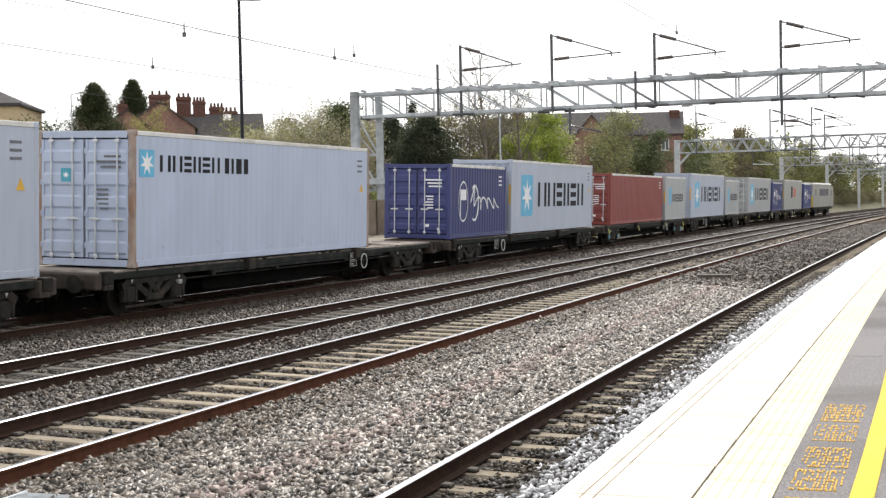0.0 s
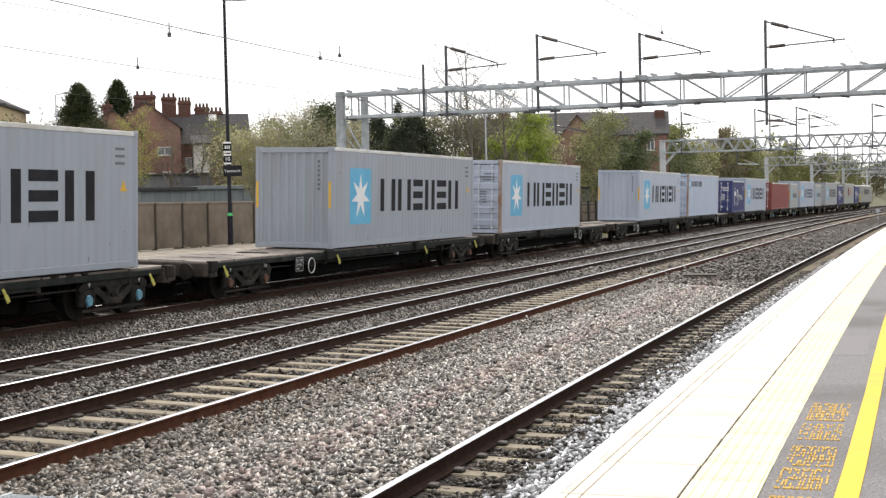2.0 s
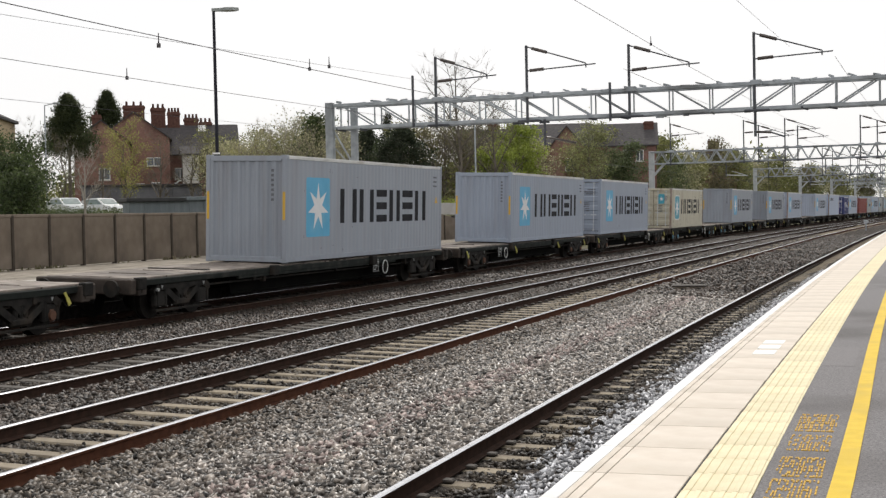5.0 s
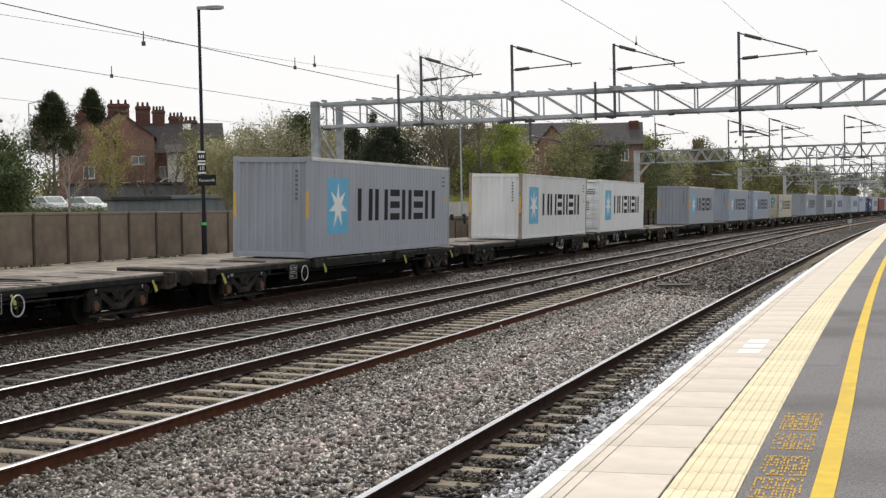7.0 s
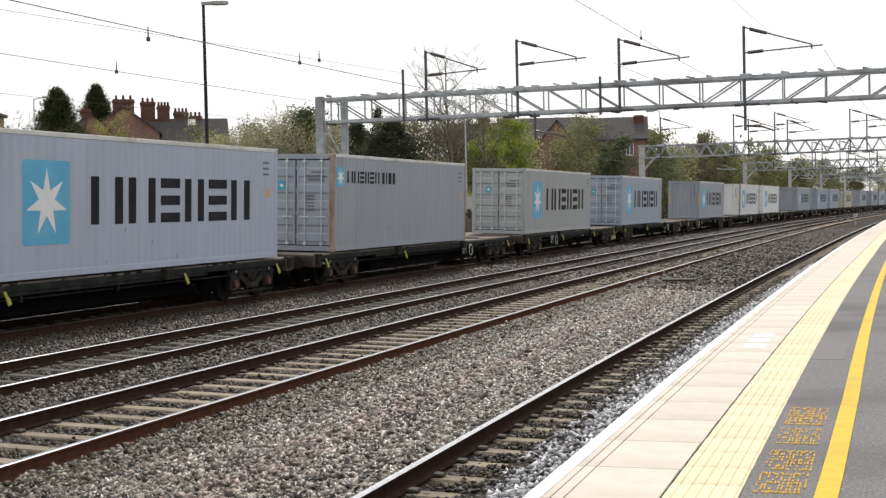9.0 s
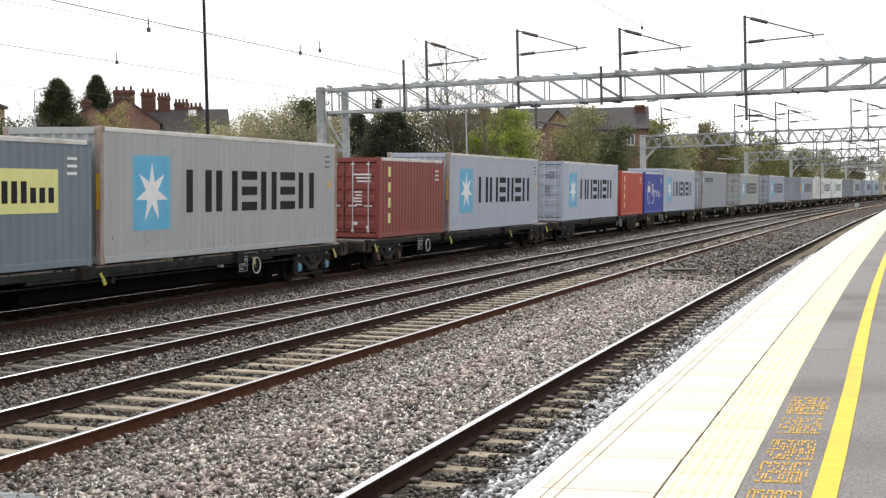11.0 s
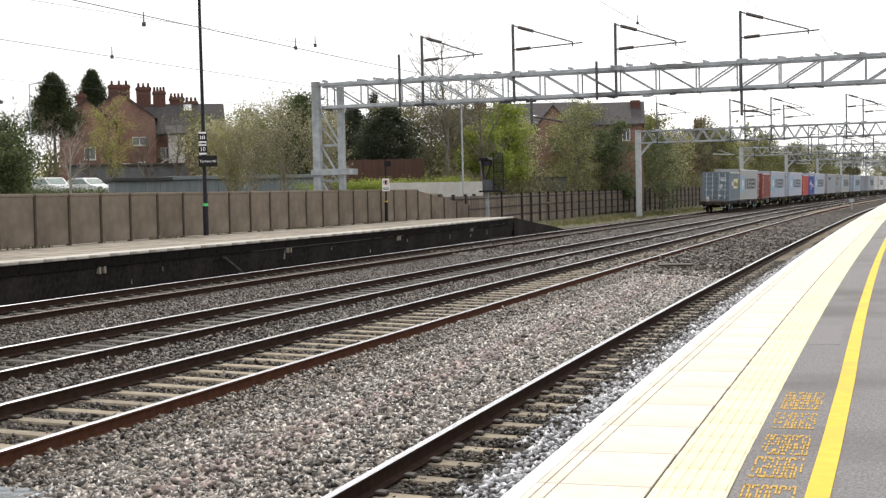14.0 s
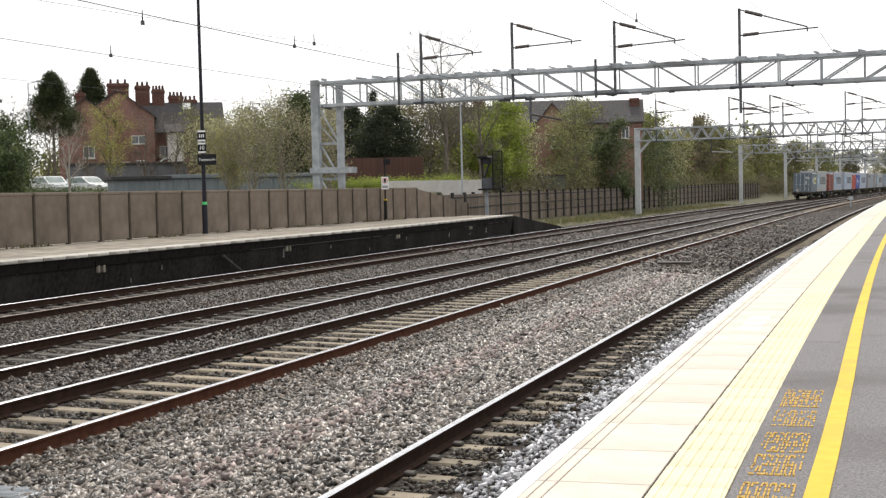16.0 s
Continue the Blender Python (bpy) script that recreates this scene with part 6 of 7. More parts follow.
def build_train():
    big = "grey steel container with a white star on a blue square"
    rows = [  # place, feet, height, colour, back end, marking, frame, label
        (142.7, 20, 2.59, "blue", "doors", "script", None, "dark blue twenty-foot steel container"),
        (129.2, 40, 2.9, "olive", "front", "mark", None, "grey-green forty-foot container with a red mark"),
        (122.0, 20, 2.59, "blue", "doors", "script", None, "dark blue twenty-foot steel container"),
        (108.8, 40, 2.9, "buff", "doors", "big", None, "light " + big),
        (98.4, 20, 2.59, "buff", "doors", "small", None, "light grey twenty-foot container with small blue mark"),
        (85.5, 40, 2.9, "grey", "front", "big", None, "pale " + big),
        (77.6, 20, 2.59, "buff", "front", "small", None, "light grey twenty-foot container with small blue mark"),
        (64.5, 40, 2.59, "red", "doors", "plain", None, "red-brown forty-foot steel container"),
        (48.7, 40, 2.9, "grey", "front", "big", None, "pale " + big),
        (42.0, 20, 2.59, "blue", "doors", "script", None, "dark blue container with white flourish and doors"),
        (23.2, 40, 2.9, "pale_blue", "doors", "line", M_RUSTFRAME, "blue-grey container with rusty corner posts and small star"),
        (8.1, 40, 2.9, "grey", "front", "big", None, "pale " + big),
        (-17.2, 40, 2.9, "grey", "doors", "big", M_RUSTFRAME, "pale grey container with rusty posts and star on blue square"),
        (-32.7, 40, 2.9, "dull", "front", "big", None, "dull " + big),
        (-54.5, 40, 2.9, "dull", "front", "big", None, "dull " + big),
        (-80.8, 40, 2.66, "tan", "doors", "big_tan", M_RUSTFRAME, "weathered cream container with star on a teal square"),
        (-100.6, 40, 2.9, "blue_grey", "doors", "big", None, "blue-grey steel container with a star on blue square"),
        (-116.4, 40, 2.9, "blue_grey", "front", "big", None, "blue-grey steel container with a star on blue square"),
        (-136.8, 40, 2.9, "dull", "front", "big", None, "dull " + big),
        (-166.2, 40, 2.9, "white", "doors", "big", None, "white steel container with a star on blue square"),
        (-181.6, 40, 2.9, "white", "front", "big", M_RUSTFRAME, "weathered white container with rusty posts and blue square"),
        (-203.3, 40, 2.9, "dull", "front", "big", None, "dull " + big),
        (-230.8, 40, 2.9, "blue_grey", "doors", "big", None, "blue-grey steel container with a star on blue square"),
        (-250.7, 40, 2.9, "buff", "doors", "big", None, "warm " + big),
        (-270.9, 40, 2.9, "dull", "doors", "line", M_RUSTFRAME, "dull grey container with small blue star and rusty posts"),
        (-286.6, 40, 2.9, "grey", "front", "big", None, "pale " + big),
        (-292.9, 20, 2.59, "bright_blue", "doors", "script", None, "bright blue container with a white flourish"),
        (-299.6, 20, 2.59, "orange", "doors", "column", None, "orange-red twenty-foot steel container"),
        (-312.8, 40, 2.9, "grey", "doors", "big", None, "pale " + big),
        (-329.2, 40, 2.9, "grey", "front", "big", M_RUSTFRAME, "pale grey container with rusty posts and star on blue square"),
        (-335.8, 20, 2.59, "red", "doors", "column", None, "red-brown twenty-foot container with a column of yellow marks"),
        (-351.2, 40, 2.9, "buff", "front", "big", M_RUSTFRAME, "warm grey container with rusty posts and star on blue square"),
        (-357.5, 20, 2.59, "slate", "doors", "label", None, "slate-blue container with a violet and yellow label"),
    ]
    for u, feet, h, colour, rear, logo, fm, label in rows:
        container("shipping_container", label, u, feet, h, colour, rear, logo, fm, M_STARTEAL if logo == "big_tan" else None)
    styles = [1, 1, 0, 2, 0, 0, 0, 0, 1, 2, 2, 1, 1, 0, 1, 0, 1, 1, 1, 1, 1, 0, 1, 2]
    for k, (b, a) in enumerate(zip(BREAKS[:-1], BREAKS[1:])):
        st = styles[k % len(styles)]
        lab = ("dark flat container wagon with yellow levers and dusty deck", "dark flat container wagon with blue axlebox caps and dusty deck")[st == 2] if st else "dark flat container wagon with a white brake handwheel"
        w = wagon(a + 0.55, b - 0.55, st, lab, 5.6 if (k % 2 == 0 or k == 9) and k != 10 else b - a - 7.1)
        if k == len(BREAKS) - 2:
            for sx in (-0.86, 0.86):
                part("step_bar", Shape().bar((sx - 0.2, -0.1, 0.44), (sx + 0.2, -0.1, 0.44), 0.035, 0.035).bar((sx - 0.2, -0.1, 0.44), (sx - 0.2, -0.02, 0.55), 0.03, 0.03).bar((sx + 0.2, -0.1, 0.44), (sx + 0.2, -0.02, 0.55), 0.03, 0.03).mesh("step_bar", M_HANDW), w, "white grab bar under the buffer")
            tl = part("tail_lamp", Shape().box(-0.62, -0.2, 0.96, -0.4, -0.02, 1.36, 0.02).rod((-0.51, -0.2, 1.24), (-0.51, -0.225, 1.24), 0.085, n=14).bar((-0.57, -0.1, 1.36), (-0.51, -0.1, 1.46), 0.02, 0.02, up=(0, 1, 0)).bar((-0.51, -0.1, 1.46), (-0.45, -0.1, 1.36), 0.02, 0.02, up=(0, 1, 0)).mesh("tail_lamp", M_HANDW), w, "white portable tail lamp")
            part("lens", Shape().rod((-0.51, -0.19, 1.08), (-0.51, -0.215, 1.08), 0.05, n=14).mesh("lens", M_TAIL), tl)
    build_locomotive(149.7)


def build_locomotive(u):
    t = thing("locomotive", "grey electric locomotive with a yellow cab end and dark bogies", "locomotive")
    L = 17.5
    body = paint("grey_locomotive_paint", (0.24, 0.235, 0.21), 0.5)
    yel = surf("yellow_cab_paint", (0.68, 0.5, 0.03), (0.75, 0.57, 0.05), 3, 0.5)
    prof = [(0, 1.05), (L, 1.05), (L, 2.3), (L - 0.75, 3.45), (0.75, 3.45), (0, 2.3)]
    sh = Shape()
    n = len(prof)
    sh.v = [(-1.3, y, z) for y, z in prof] + [(1.3, y, z) for y, z in prof]
    sh.f = [tuple(range(n)), tuple(range(n, 2 * n))[::-1]] + [(i, n + i, n + (i + 1) % n, (i + 1) % n) for i in range(n)]
    sh.f = [q[::-1] for q in sh.f]
    sh.m = [0, 0] + [0] * n
    part("body", sh.mesh("body", body), t)
    part("roof", Shape().box(-1.15, 0.85, 3.45, 1.15, L - 0.85, 3.75, 0.12).mesh("roof", M_ROOF), t, "pale roof")
    for y, e in ((0, -1), (L, 1)):
        part("cab_front", Shape().box(-1.25, y - 0.03, 1.1, 1.25, y + 0.03, 2.28, 0.02).mesh("cab_front", yel), t, "yellow cab end")
        part("windscreen", Shape().bar((-0.6, y - e * 0.1, 2.5), (-0.6, y - e * 0.68, 3.38), 1.0, 0.04).bar((0.6, y - e * 0.1, 2.5), (0.6, y - e * 0.68, 3.38), 1.0, 0.04).mesh("windscreen", glass("dark_windscreen")), t)
        part("side_window", Shape().box(1.295, y - e * 1.9 - 0.35, 2.35, 1.31, y - e * 1.9 + 0.35, 3.0, 0.004).mesh("side_window", glass("dark_side_window")), t)
        part("cab_door", Shape().box(1.295, y - e * 2.9 - 0.3, 1.15, 1.312, y - e * 2.9 + 0.3, 3.1, 0.006).mesh("cab_door", body), t)
        for sx in (-0.86, 0.86):
            part("buffer", Shape().rod((sx, y, 1.0), (sx, y + e * 0.5, 1.0), 0.12, n=12).rod((sx, y + e * 0.48, 1.0), (sx, y + e * 0.55, 1.0), 0.24, n=16).mesh("buffer", M_CHASSIS), t)
    for i in range(6):
        part("grille", Shape().box(1.295, 5.0 + i * 1.3, 2.3, 1.315, 6.0 + i * 1.3, 3.1, 0.006).mesh("grille", M_DARKSTEEL), t)
    part("underframe", Shape().box(-1.2, 0.5, 0.75, 1.2, L - 0.5, 1.06, 0.03).box(-1.0, L * 0.38, 0.3, 1.0, L * 0.62, 0.8, 0.05).mesh("underframe", M_CHASSIS), t)
    for y in (3.6, L - 3.6):
        build_bogie(t, y, 0)
    TRAIN.append((t, u, L, 0.0))


# metres that the train has run, every half second
GONE = (0.8, 16.5, 33.7, 49.7, 67.2, 83.3, 101.0, 117.2, 134.7, 151.9, 169.1, 186.3, 203.5, 220.7, 238.0, 255.2, 272.9, 289.4, 306.9,
        324.1, 341.2, 358.3, 375.3, 392.3, 409.8, 427.1, 444.0, 460.7, 478.5, 495.0, 512.6, 529.4, 546.9)


def motions():
    """The train runs ahead along the far track."""
    mid = NEAR_RAIL["far"] - GAUGE / 2
    for t, u, length, z in TRAIN:
        rows = []
        for k, run in enumerate(GONE):
            s = u + run
            a, b = at(s, mid), at(s + length, mid)
            w = b - a
            yaw = math.atan2(-w.x, w.y)
            m = Matrix.Translation((a.x, a.y, CANT / 2)) @ Matrix.Rotation(yaw, 4, "Z") @ Matrix.Rotation(TILT, 4, "Y") @ Matrix.Translation((0, 0, z))
            rows.append((k / 2, m))
        walk(t, rows)




# ---- trees and shrubs ----
BARK = surf("grey_brown_bark", (0.10, 0.085, 0.065), (0.19, 0.165, 0.135), 6, 0.95, bump=0.01, bump_scale=18, stretch=(1, 1, 0.3))
WILLOWBARK = surf("pale_brown_willow_bark", (0.17, 0.15, 0.11), (0.30, 0.27, 0.21), 5, 0.9, stretch=(1, 1, 0.4))
PALEBARK = surf("pale_bark", (0.26, 0.24, 0.2), (0.4, 0.37, 0.33), 5, 0.9, stretch=(1, 1, 0.4))
LEAF = {
    "conifer": leafy("dark_conifer_needles", (0.032, 0.046, 0.020), (0.085, 0.098, 0.04)),
    "cedar": leafy("blackish_green_needles", (0.026, 0.036, 0.021), (0.062, 0.074, 0.042)),
    "yellow": leafy("yellow_green_spring_leaves", (0.215, 0.215, 0.06), (0.375, 0.355, 0.12)),
    "bright": leafy("bright_spring_leaves", (0.18, 0.235, 0.035), (0.36, 0.41, 0.09)),
    "olive": leafy("olive_spring_leaves", (0.115, 0.13, 0.043), (0.265, 0.265, 0.10), 0.5),
    "dark": leafy("dark_green_leaves", (0.065, 0.088, 0.038), (0.17, 0.20, 0.095), 0.5),
    "shrub": leafy("dense_evergreen_leaves", (0.032, 0.052, 0.021), (0.105, 0.132, 0.05), 0.55),
    "fresh": leafy("pale_green_fresh_leaves", (0.15, 0.165, 0.065), (0.34, 0.35, 0.16), 0.5),
    "grey": leafy("grey_green_buds", (0.27, 0.26, 0.14), (0.46, 0.44, 0.27), 0.45),
    "brown": leafy("brown_green_scrub", (0.10, 0.09, 0.05), (0.21, 0.19, 0.105), 0.45),
}


def leaf_mesh(name, centres, spread, per, size, mat, rng, flat=0.5):
    """Many small leaves scattered about the given centres."""
    n = len(centres) * per
    c = np.repeat(np.asarray(centres, float), per, 0)
    sp = np.repeat(np.asarray(spread, float), per)[:, None] if np.ndim(spread) else spread
    p = c + rng.normal(size=(n, 3)) * sp * np.array([1, 1, 0.8])
    a = rng.normal(size=(n, 3))
    a /= np.linalg.norm(a, axis=1)[:, None]
    b = np.cross(a, rng.normal(size=(n, 3)))
    b /= np.linalg.norm(b, axis=1)[:, None]
    s = (size * rng.uniform(0.55, 1.35, n))[:, None]
    bend = np.cross(a, b) * s * 0.25
    v = np.stack([p - a * s, p - b * s * flat + bend, p + a * s, p + b * s * flat + bend], 1).reshape(-1, 3)
    f = np.arange(n * 4).reshape(-1, 4)
    return raw_mesh(name, v, f, mat)


def grow(rng, h, r, lean=0.0, limbs=9, bare=False, low=0.22, twigs=5, upright=0.5, multi=1):
    """Trunk, limbs and twigs in one shape, and the tips of the twigs."""
    sh, tips, size = Shape(), [], []
    for k in range(multi):
        ang = rng.uniform(0, 6.28)
        base = Vector((0.25 * k * math.cos(ang), 0.25 * k * math.sin(ang), -0.3))
        hh = h * rng.uniform(0.8, 1.0) if multi > 1 else h
        top = Vector((lean * h + r * 0.35 * rng.normal() * (multi > 1), r * 0.3 * rng.normal() * (multi > 1), hh * 0.93))
        r0 = 0.017 * h / math.sqrt(multi) + 0.02
        pts = [base.lerp(top, q) + Vector((rng.normal() * 0.02 * h, rng.normal() * 0.02 * h, 0)) * (0 < q < 1) for q in (0, 0.25, 0.5, 0.75, 1)]
        for i in range(4):
            sh.rod(pts[i], pts[i + 1], r0 * (1 - 0.22 * i), r0 * (1 - 0.22 * (i + 1)), n=7, caps=False)
        for j in range(limbs):
            q = low + (0.97 - low) * (j + rng.random()) / limbs
            seg = min(3, int(q * 4))
            p = pts[seg].lerp(pts[seg + 1], q * 4 - seg)
            az = j * 2.4 + rng.uniform(-0.5, 0.5)
            reach = r * (1.0 - 0.75 * abs(q - 0.45)) * rng.uniform(0.7, 1.05)
            e = p + Vector((math.cos(az) * reach, math.sin(az) * reach, reach * upright * rng.uniform(0.6, 1.4)))
            mid = p.lerp(e, 0.5) + Vector((0, 0, reach * 0.12))
            rr = r0 * 0.45 * (1.15 - q)
            sh.rod(p, mid, rr, rr * 0.7, n=5, caps=False)
            sh.rod(mid, e, rr * 0.7, rr * 0.3, n=5, caps=False)
            for t in range(twigs):
                w = 0.25 + 0.75 * (t + rng.random()) / twigs
                b = p.lerp(mid, w * 2) if w < 0.5 else mid.lerp(e, w * 2 - 1)
                d = Vector((rng.normal(), rng.normal(), 0.4 + upright + 0.5 * rng.normal()))
                d = d.normalized() * reach * rng.uniform(0.25, 0.5)
                tw = b + d
                sh.rod(b, tw, rr * 0.28, rr * 0.1, n=3, caps=False)
                tips.append(tuple(tw))
                tips.append(tuple(b.lerp(tw, 0.5)))
                if bare:
                    for _ in range(6):
                        c = b.lerp(tw, rng.uniform(0.2, 0.9))
                        d2 = (d.normalized() + Vector((rng.normal(), rng.normal(), rng.normal() * 0.6 + 0.3)) * 0.6).normalized() * d.length * 0.6
                        sh.rod(c, c + d2, rr * 0.13 + 0.004, 0.004, n=3, caps=False)
    return sh, tips


def tree(label, x, y, top, r, kind, seed, per=24, size=0.11, spread=0.3, limbs=10, twigs=6, bare=False, low=0.2, bark=None, upright=0.5, multi=1, category="tree", name="tree"):
    z0 = float(terrain(x, y))
    h = top - z0
    rng = np.random.default_rng(seed)
    t = thing(name, label, category, Matrix.Translation((x, y, z0)))
    sh, tips = grow(rng, h, r, limbs=limbs, bare=bare, low=low, twigs=twigs, upright=upright, multi=multi)
    part("trunk", sh.mesh("trunk", bark or BARK), t, "trunk and branches")
    if per:
        part("crown", leaf_mesh("crown", tips, spread, per, size, LEAF[kind], rng), t, "crown of small leaves")
    return t


def conifer(label, x, y, top, r, kind, seed, n=150, per=46, droop=0.0, belly=0.35, foot=0.06):
    """A dense evergreen: clumps of needles on a cone with an uneven outline."""
    z0 = float(terrain(x, y))
    h = top - z0
    rng = np.random.default_rng(seed)
    t = thing("conifer", label, "tree", Matrix.Translation((x, y, z0)))
    sh = Shape().rod((0, 0, -0.3), (0, 0, h * 0.95), 0.022 * h, 0.01, n=8)
    c, s = [], []
    for i in range(n):
        q = rng.random() ** 0.8
        rad = r * min(1.0, (1 - q) / (1 - belly)) ** 0.8 * (0.8 + 0.25 * math.sin(9 * q + i)) * (0.6 if q < 0.06 else 1)
        az = rng.uniform(0, 6.28)
        k = rng.uniform(0.6, 1.0)
        p = (math.cos(az) * rad * k, math.sin(az) * rad * k, h * (foot + (1 - foot) * q) - droop * rad)
        c.append(p)
        s.append(0.2 + 0.14 * (1 - q) * r / 2)
        sh.rod((0, 0, p[2] - 0.2), p, 0.02, 0.006, n=3, caps=False)
    part("trunk", sh.mesh("trunk", BARK), t)
    part("crown", leaf_mesh("crown", c, s, per, 0.10, LEAF[kind], rng, 0.35), t, "dense dark evergreen crown")
    return t


def thicket(name, label, pts, kind, seed, per=60, size=0.12, spread=0.45, stems=3):
    """Low scrub as one spread of stems and leaves."""
    rng = np.random.default_rng(seed)
    sh, c = Shape(), []
    for x, y, z, h in pts:
        for _ in range(stems):
            e = (x + rng.normal() * 0.5, y + rng.normal() * 0.5, z + h * rng.uniform(0.6, 1.1))
            sh.rod((x + rng.normal() * 0.2, y + rng.normal() * 0.2, z - 0.2), e, 0.03, 0.008, n=3, caps=False)
            c += [e, (x * 0.4 + e[0] * 0.6, y * 0.4 + e[1] * 0.6, z + (e[2] - z) * 0.6), (x + rng.normal() * 0.5, y + rng.normal() * 0.5, z + h * 0.3)]
    t = thing(name, label, "shrubs", kind="stuff")
    part("stems", sh.mesh("stems", BARK), t)
    part("leaves", leaf_mesh("leaves", c, spread, per, size, LEAF[kind], rng), t)


def build_planting():
    conifer("tall dark green conifer behind the houses", -62.1, 93.4, 12.3, 2.5, "conifer", 1, 480, 60, 0.0, 0.2, 0.5)
    conifer("tall dark green conifer beside the brick houses", -72.7, 116.0, 14.95, 2.2, "conifer", 2, 460, 60, 0.0, 0.34, 0.5)
    conifer("small dark spruce among the roofs", -43.6, 117.2, 11.7, 1.5, "cedar", 6, 90, 44)
    conifer("broad blackish-green cedar behind the gantry leg", -36.3, 93.2, 8.5, 2.3, "cedar", 7, 330, 44, 0.1, 0.7)
    conifer("dark evergreen behind the willows", -40.2, 92.5, 9.6, 2.0, "conifer", 8, 300, 44, 0.1, 0.6)
    tree("bare grey tree with fine twigs beside the conifer", -63.6, 90.4, 10.2, 2.0, "grey", 9, 0, bare=True, bark=PALEBARK, limbs=16, twigs=7, low=0.3, upright=0.9)
    conifer("small dark spruce among the roofs", -56.0, 132.0, 11.4, 1.6, "cedar", 3, 60, 40)
    conifer("small dark spruce among the roofs", -52.0, 134.0, 11.9, 1.5, "cedar", 4, 60, 40)
    conifer("broad blackish-green cedar beyond the gantry", -31.9, 88.4, 8.3, 2.5, "cedar", 5, 380, 44, 0.1, 0.75)
    tree("small tree in yellow-green spring leaf", -44.3, 72.5, 7.7, 1.6, "yellow", 11, 22, 0.055, 0.22, 14, 7, upright=0.9)
    tree("dense dark green shrub behind the wall", -41.6, 57.6, 5.0, 1.9, "shrub", 12, 44, 0.085, 0.34, 12, 7, low=0.05, category="shrub", name="shrub")
    tree("dense dark green shrub behind the wall", -43.4, 59.8, 6.2, 2.4, "shrub", 13, 44, 0.085, 0.34, 12, 7, low=0.05, category="shrub", name="shrub")
    tree("dark green shrub behind the wall", -38.4, 53.6, 4.2, 1.1, "shrub", 14, 40, 0.08, 0.3, 9, 6, low=0.05, category="shrub", name="shrub")
    tree("bare pale birch with fine twigs", -43.6, 67.0, 6.4, 1.5, "grey", 15, 0, bare=True, bark=PALEBARK, limbs=14, twigs=6, upright=1.0)
    for i, (x, y, top, r) in enumerate(((-30.6, 63.4, 6.5, 1.5), (-29.4, 65.8, 7.2, 1.5), (-33.6, 67.5, 6.7, 1.4), (-27.8, 66.5, 6.9, 1.3), (-32.0, 64.0, 5.8, 1.2), (-28.6, 70.0, 7.0, 1.3))):
        tree("many-stemmed willow with fresh grey-green buds", x, y, top, r, "grey" if i != 4 else "yellow", 20 + i, 7, 0.045, 0.22, 12, 7, bare=True, low=0.1, upright=1.3, multi=3, bark=WILLOWBARK)
    tree("round dark green tree beside the gantry leg", -37.9, 87.2, 9.2, 1.9, "shrub", 31, 40, 0.10, 0.36, 14, 7)
    tree("dark green tree beyond the gantry leg", -33.5, 91.0, 7.4, 1.7, "shrub", 32, 40, 0.09, 0.32, 11, 7)
    tree("tall bare tree with fine brown twigs", -28.5, 90.6, 12.9, 3.3, "brown", 33, 0, bare=True, limbs=18, twigs=8, low=0.3, upright=0.9)
    tree("tall bare tree with fine brown twigs", -26.6, 93.5, 10.6, 2.4, "brown", 34, 9, 0.05, 0.3, bare=True, limbs=16, twigs=7, low=0.25, upright=1.0)
    tree("bare tree with fine brown twigs", -31.2, 96.0, 9.4, 2.4, "brown", 35, 16, 0.07, 0.35, bare=True, limbs=14, twigs=7, low=0.15, upright=1.0)
    tree("bare tree with fine brown twigs", -31.0, 99.5, 8.8, 2.4, "brown", 36, 18, 0.07, 0.38, bare=True, limbs=14, twigs=7, low=0.15, upright=0.9, multi=2)
    tree("grey leafless tree with pale blossom", -30.4, 106.5, 8.6, 2.4, "grey", 37, 20, 0.06, 0.4, bare=True, limbs=12, twigs=7, low=0.15)
    tree("tree in bright yellow-green spring leaf", -27.6, 103.4, 9.3, 2.2, "bright", 38, 44, 0.10, 0.36, 15, 8, low=0.24)
    tree("low tree in bright yellow-green spring leaf", -27.6, 97.0, 6.6, 2.1, "bright", 39, 48, 0.10, 0.34, 14, 7, low=0.32)
    tree("pale green budding tree behind the timber fence", -25.6, 122.0, 10.2, 2.7, "fresh", 40, 24, 0.09, 0.42, 17, 8, low=0.08, bare=True, upright=0.7)
    tree("dark green tree behind the timber fence", -23.8, 131.0, 8.7, 2.5, "dark", 41, 44, 0.12, 0.42, 14, 8, low=0.05)
    tree("bare brown tree behind the timber fence", -29.5, 118.0, 7.9, 2.4, "brown", 42, 14, 0.07, 0.4, bare=True, limbs=13, twigs=7, low=0.1)
    for i, (x, y, top, r) in enumerate(((-54.5, 86.0, 7.6, 1.4), (-51.0, 88.5, 8.4, 1.6), (-47.6, 87.0, 8.0, 1.6), (-58.4, 87.0, 8.8, 1.5), (-49.4, 93.0, 9.4, 1.7), (-66.0, 90.0, 9.6, 1.8))):
        tree("bare garden tree with fine grey-brown twigs", x, y, top, r, "brown", 210 + i, 3, 0.05, 0.3, 13, 7, bare=True, low=0.15, upright=1.0)
    rng = random.Random(5)
    kinds = ("olive", "brown", "olive", "dark", "grey", "olive", "brown")
    labels = {"olive": "olive-green tree on the bank beyond the fence", "brown": "brownish budding tree on the bank beyond the fence",
              "dark": "dark green tree on the bank beyond the fence", "grey": "pale budding tree on the bank beyond the fence"}
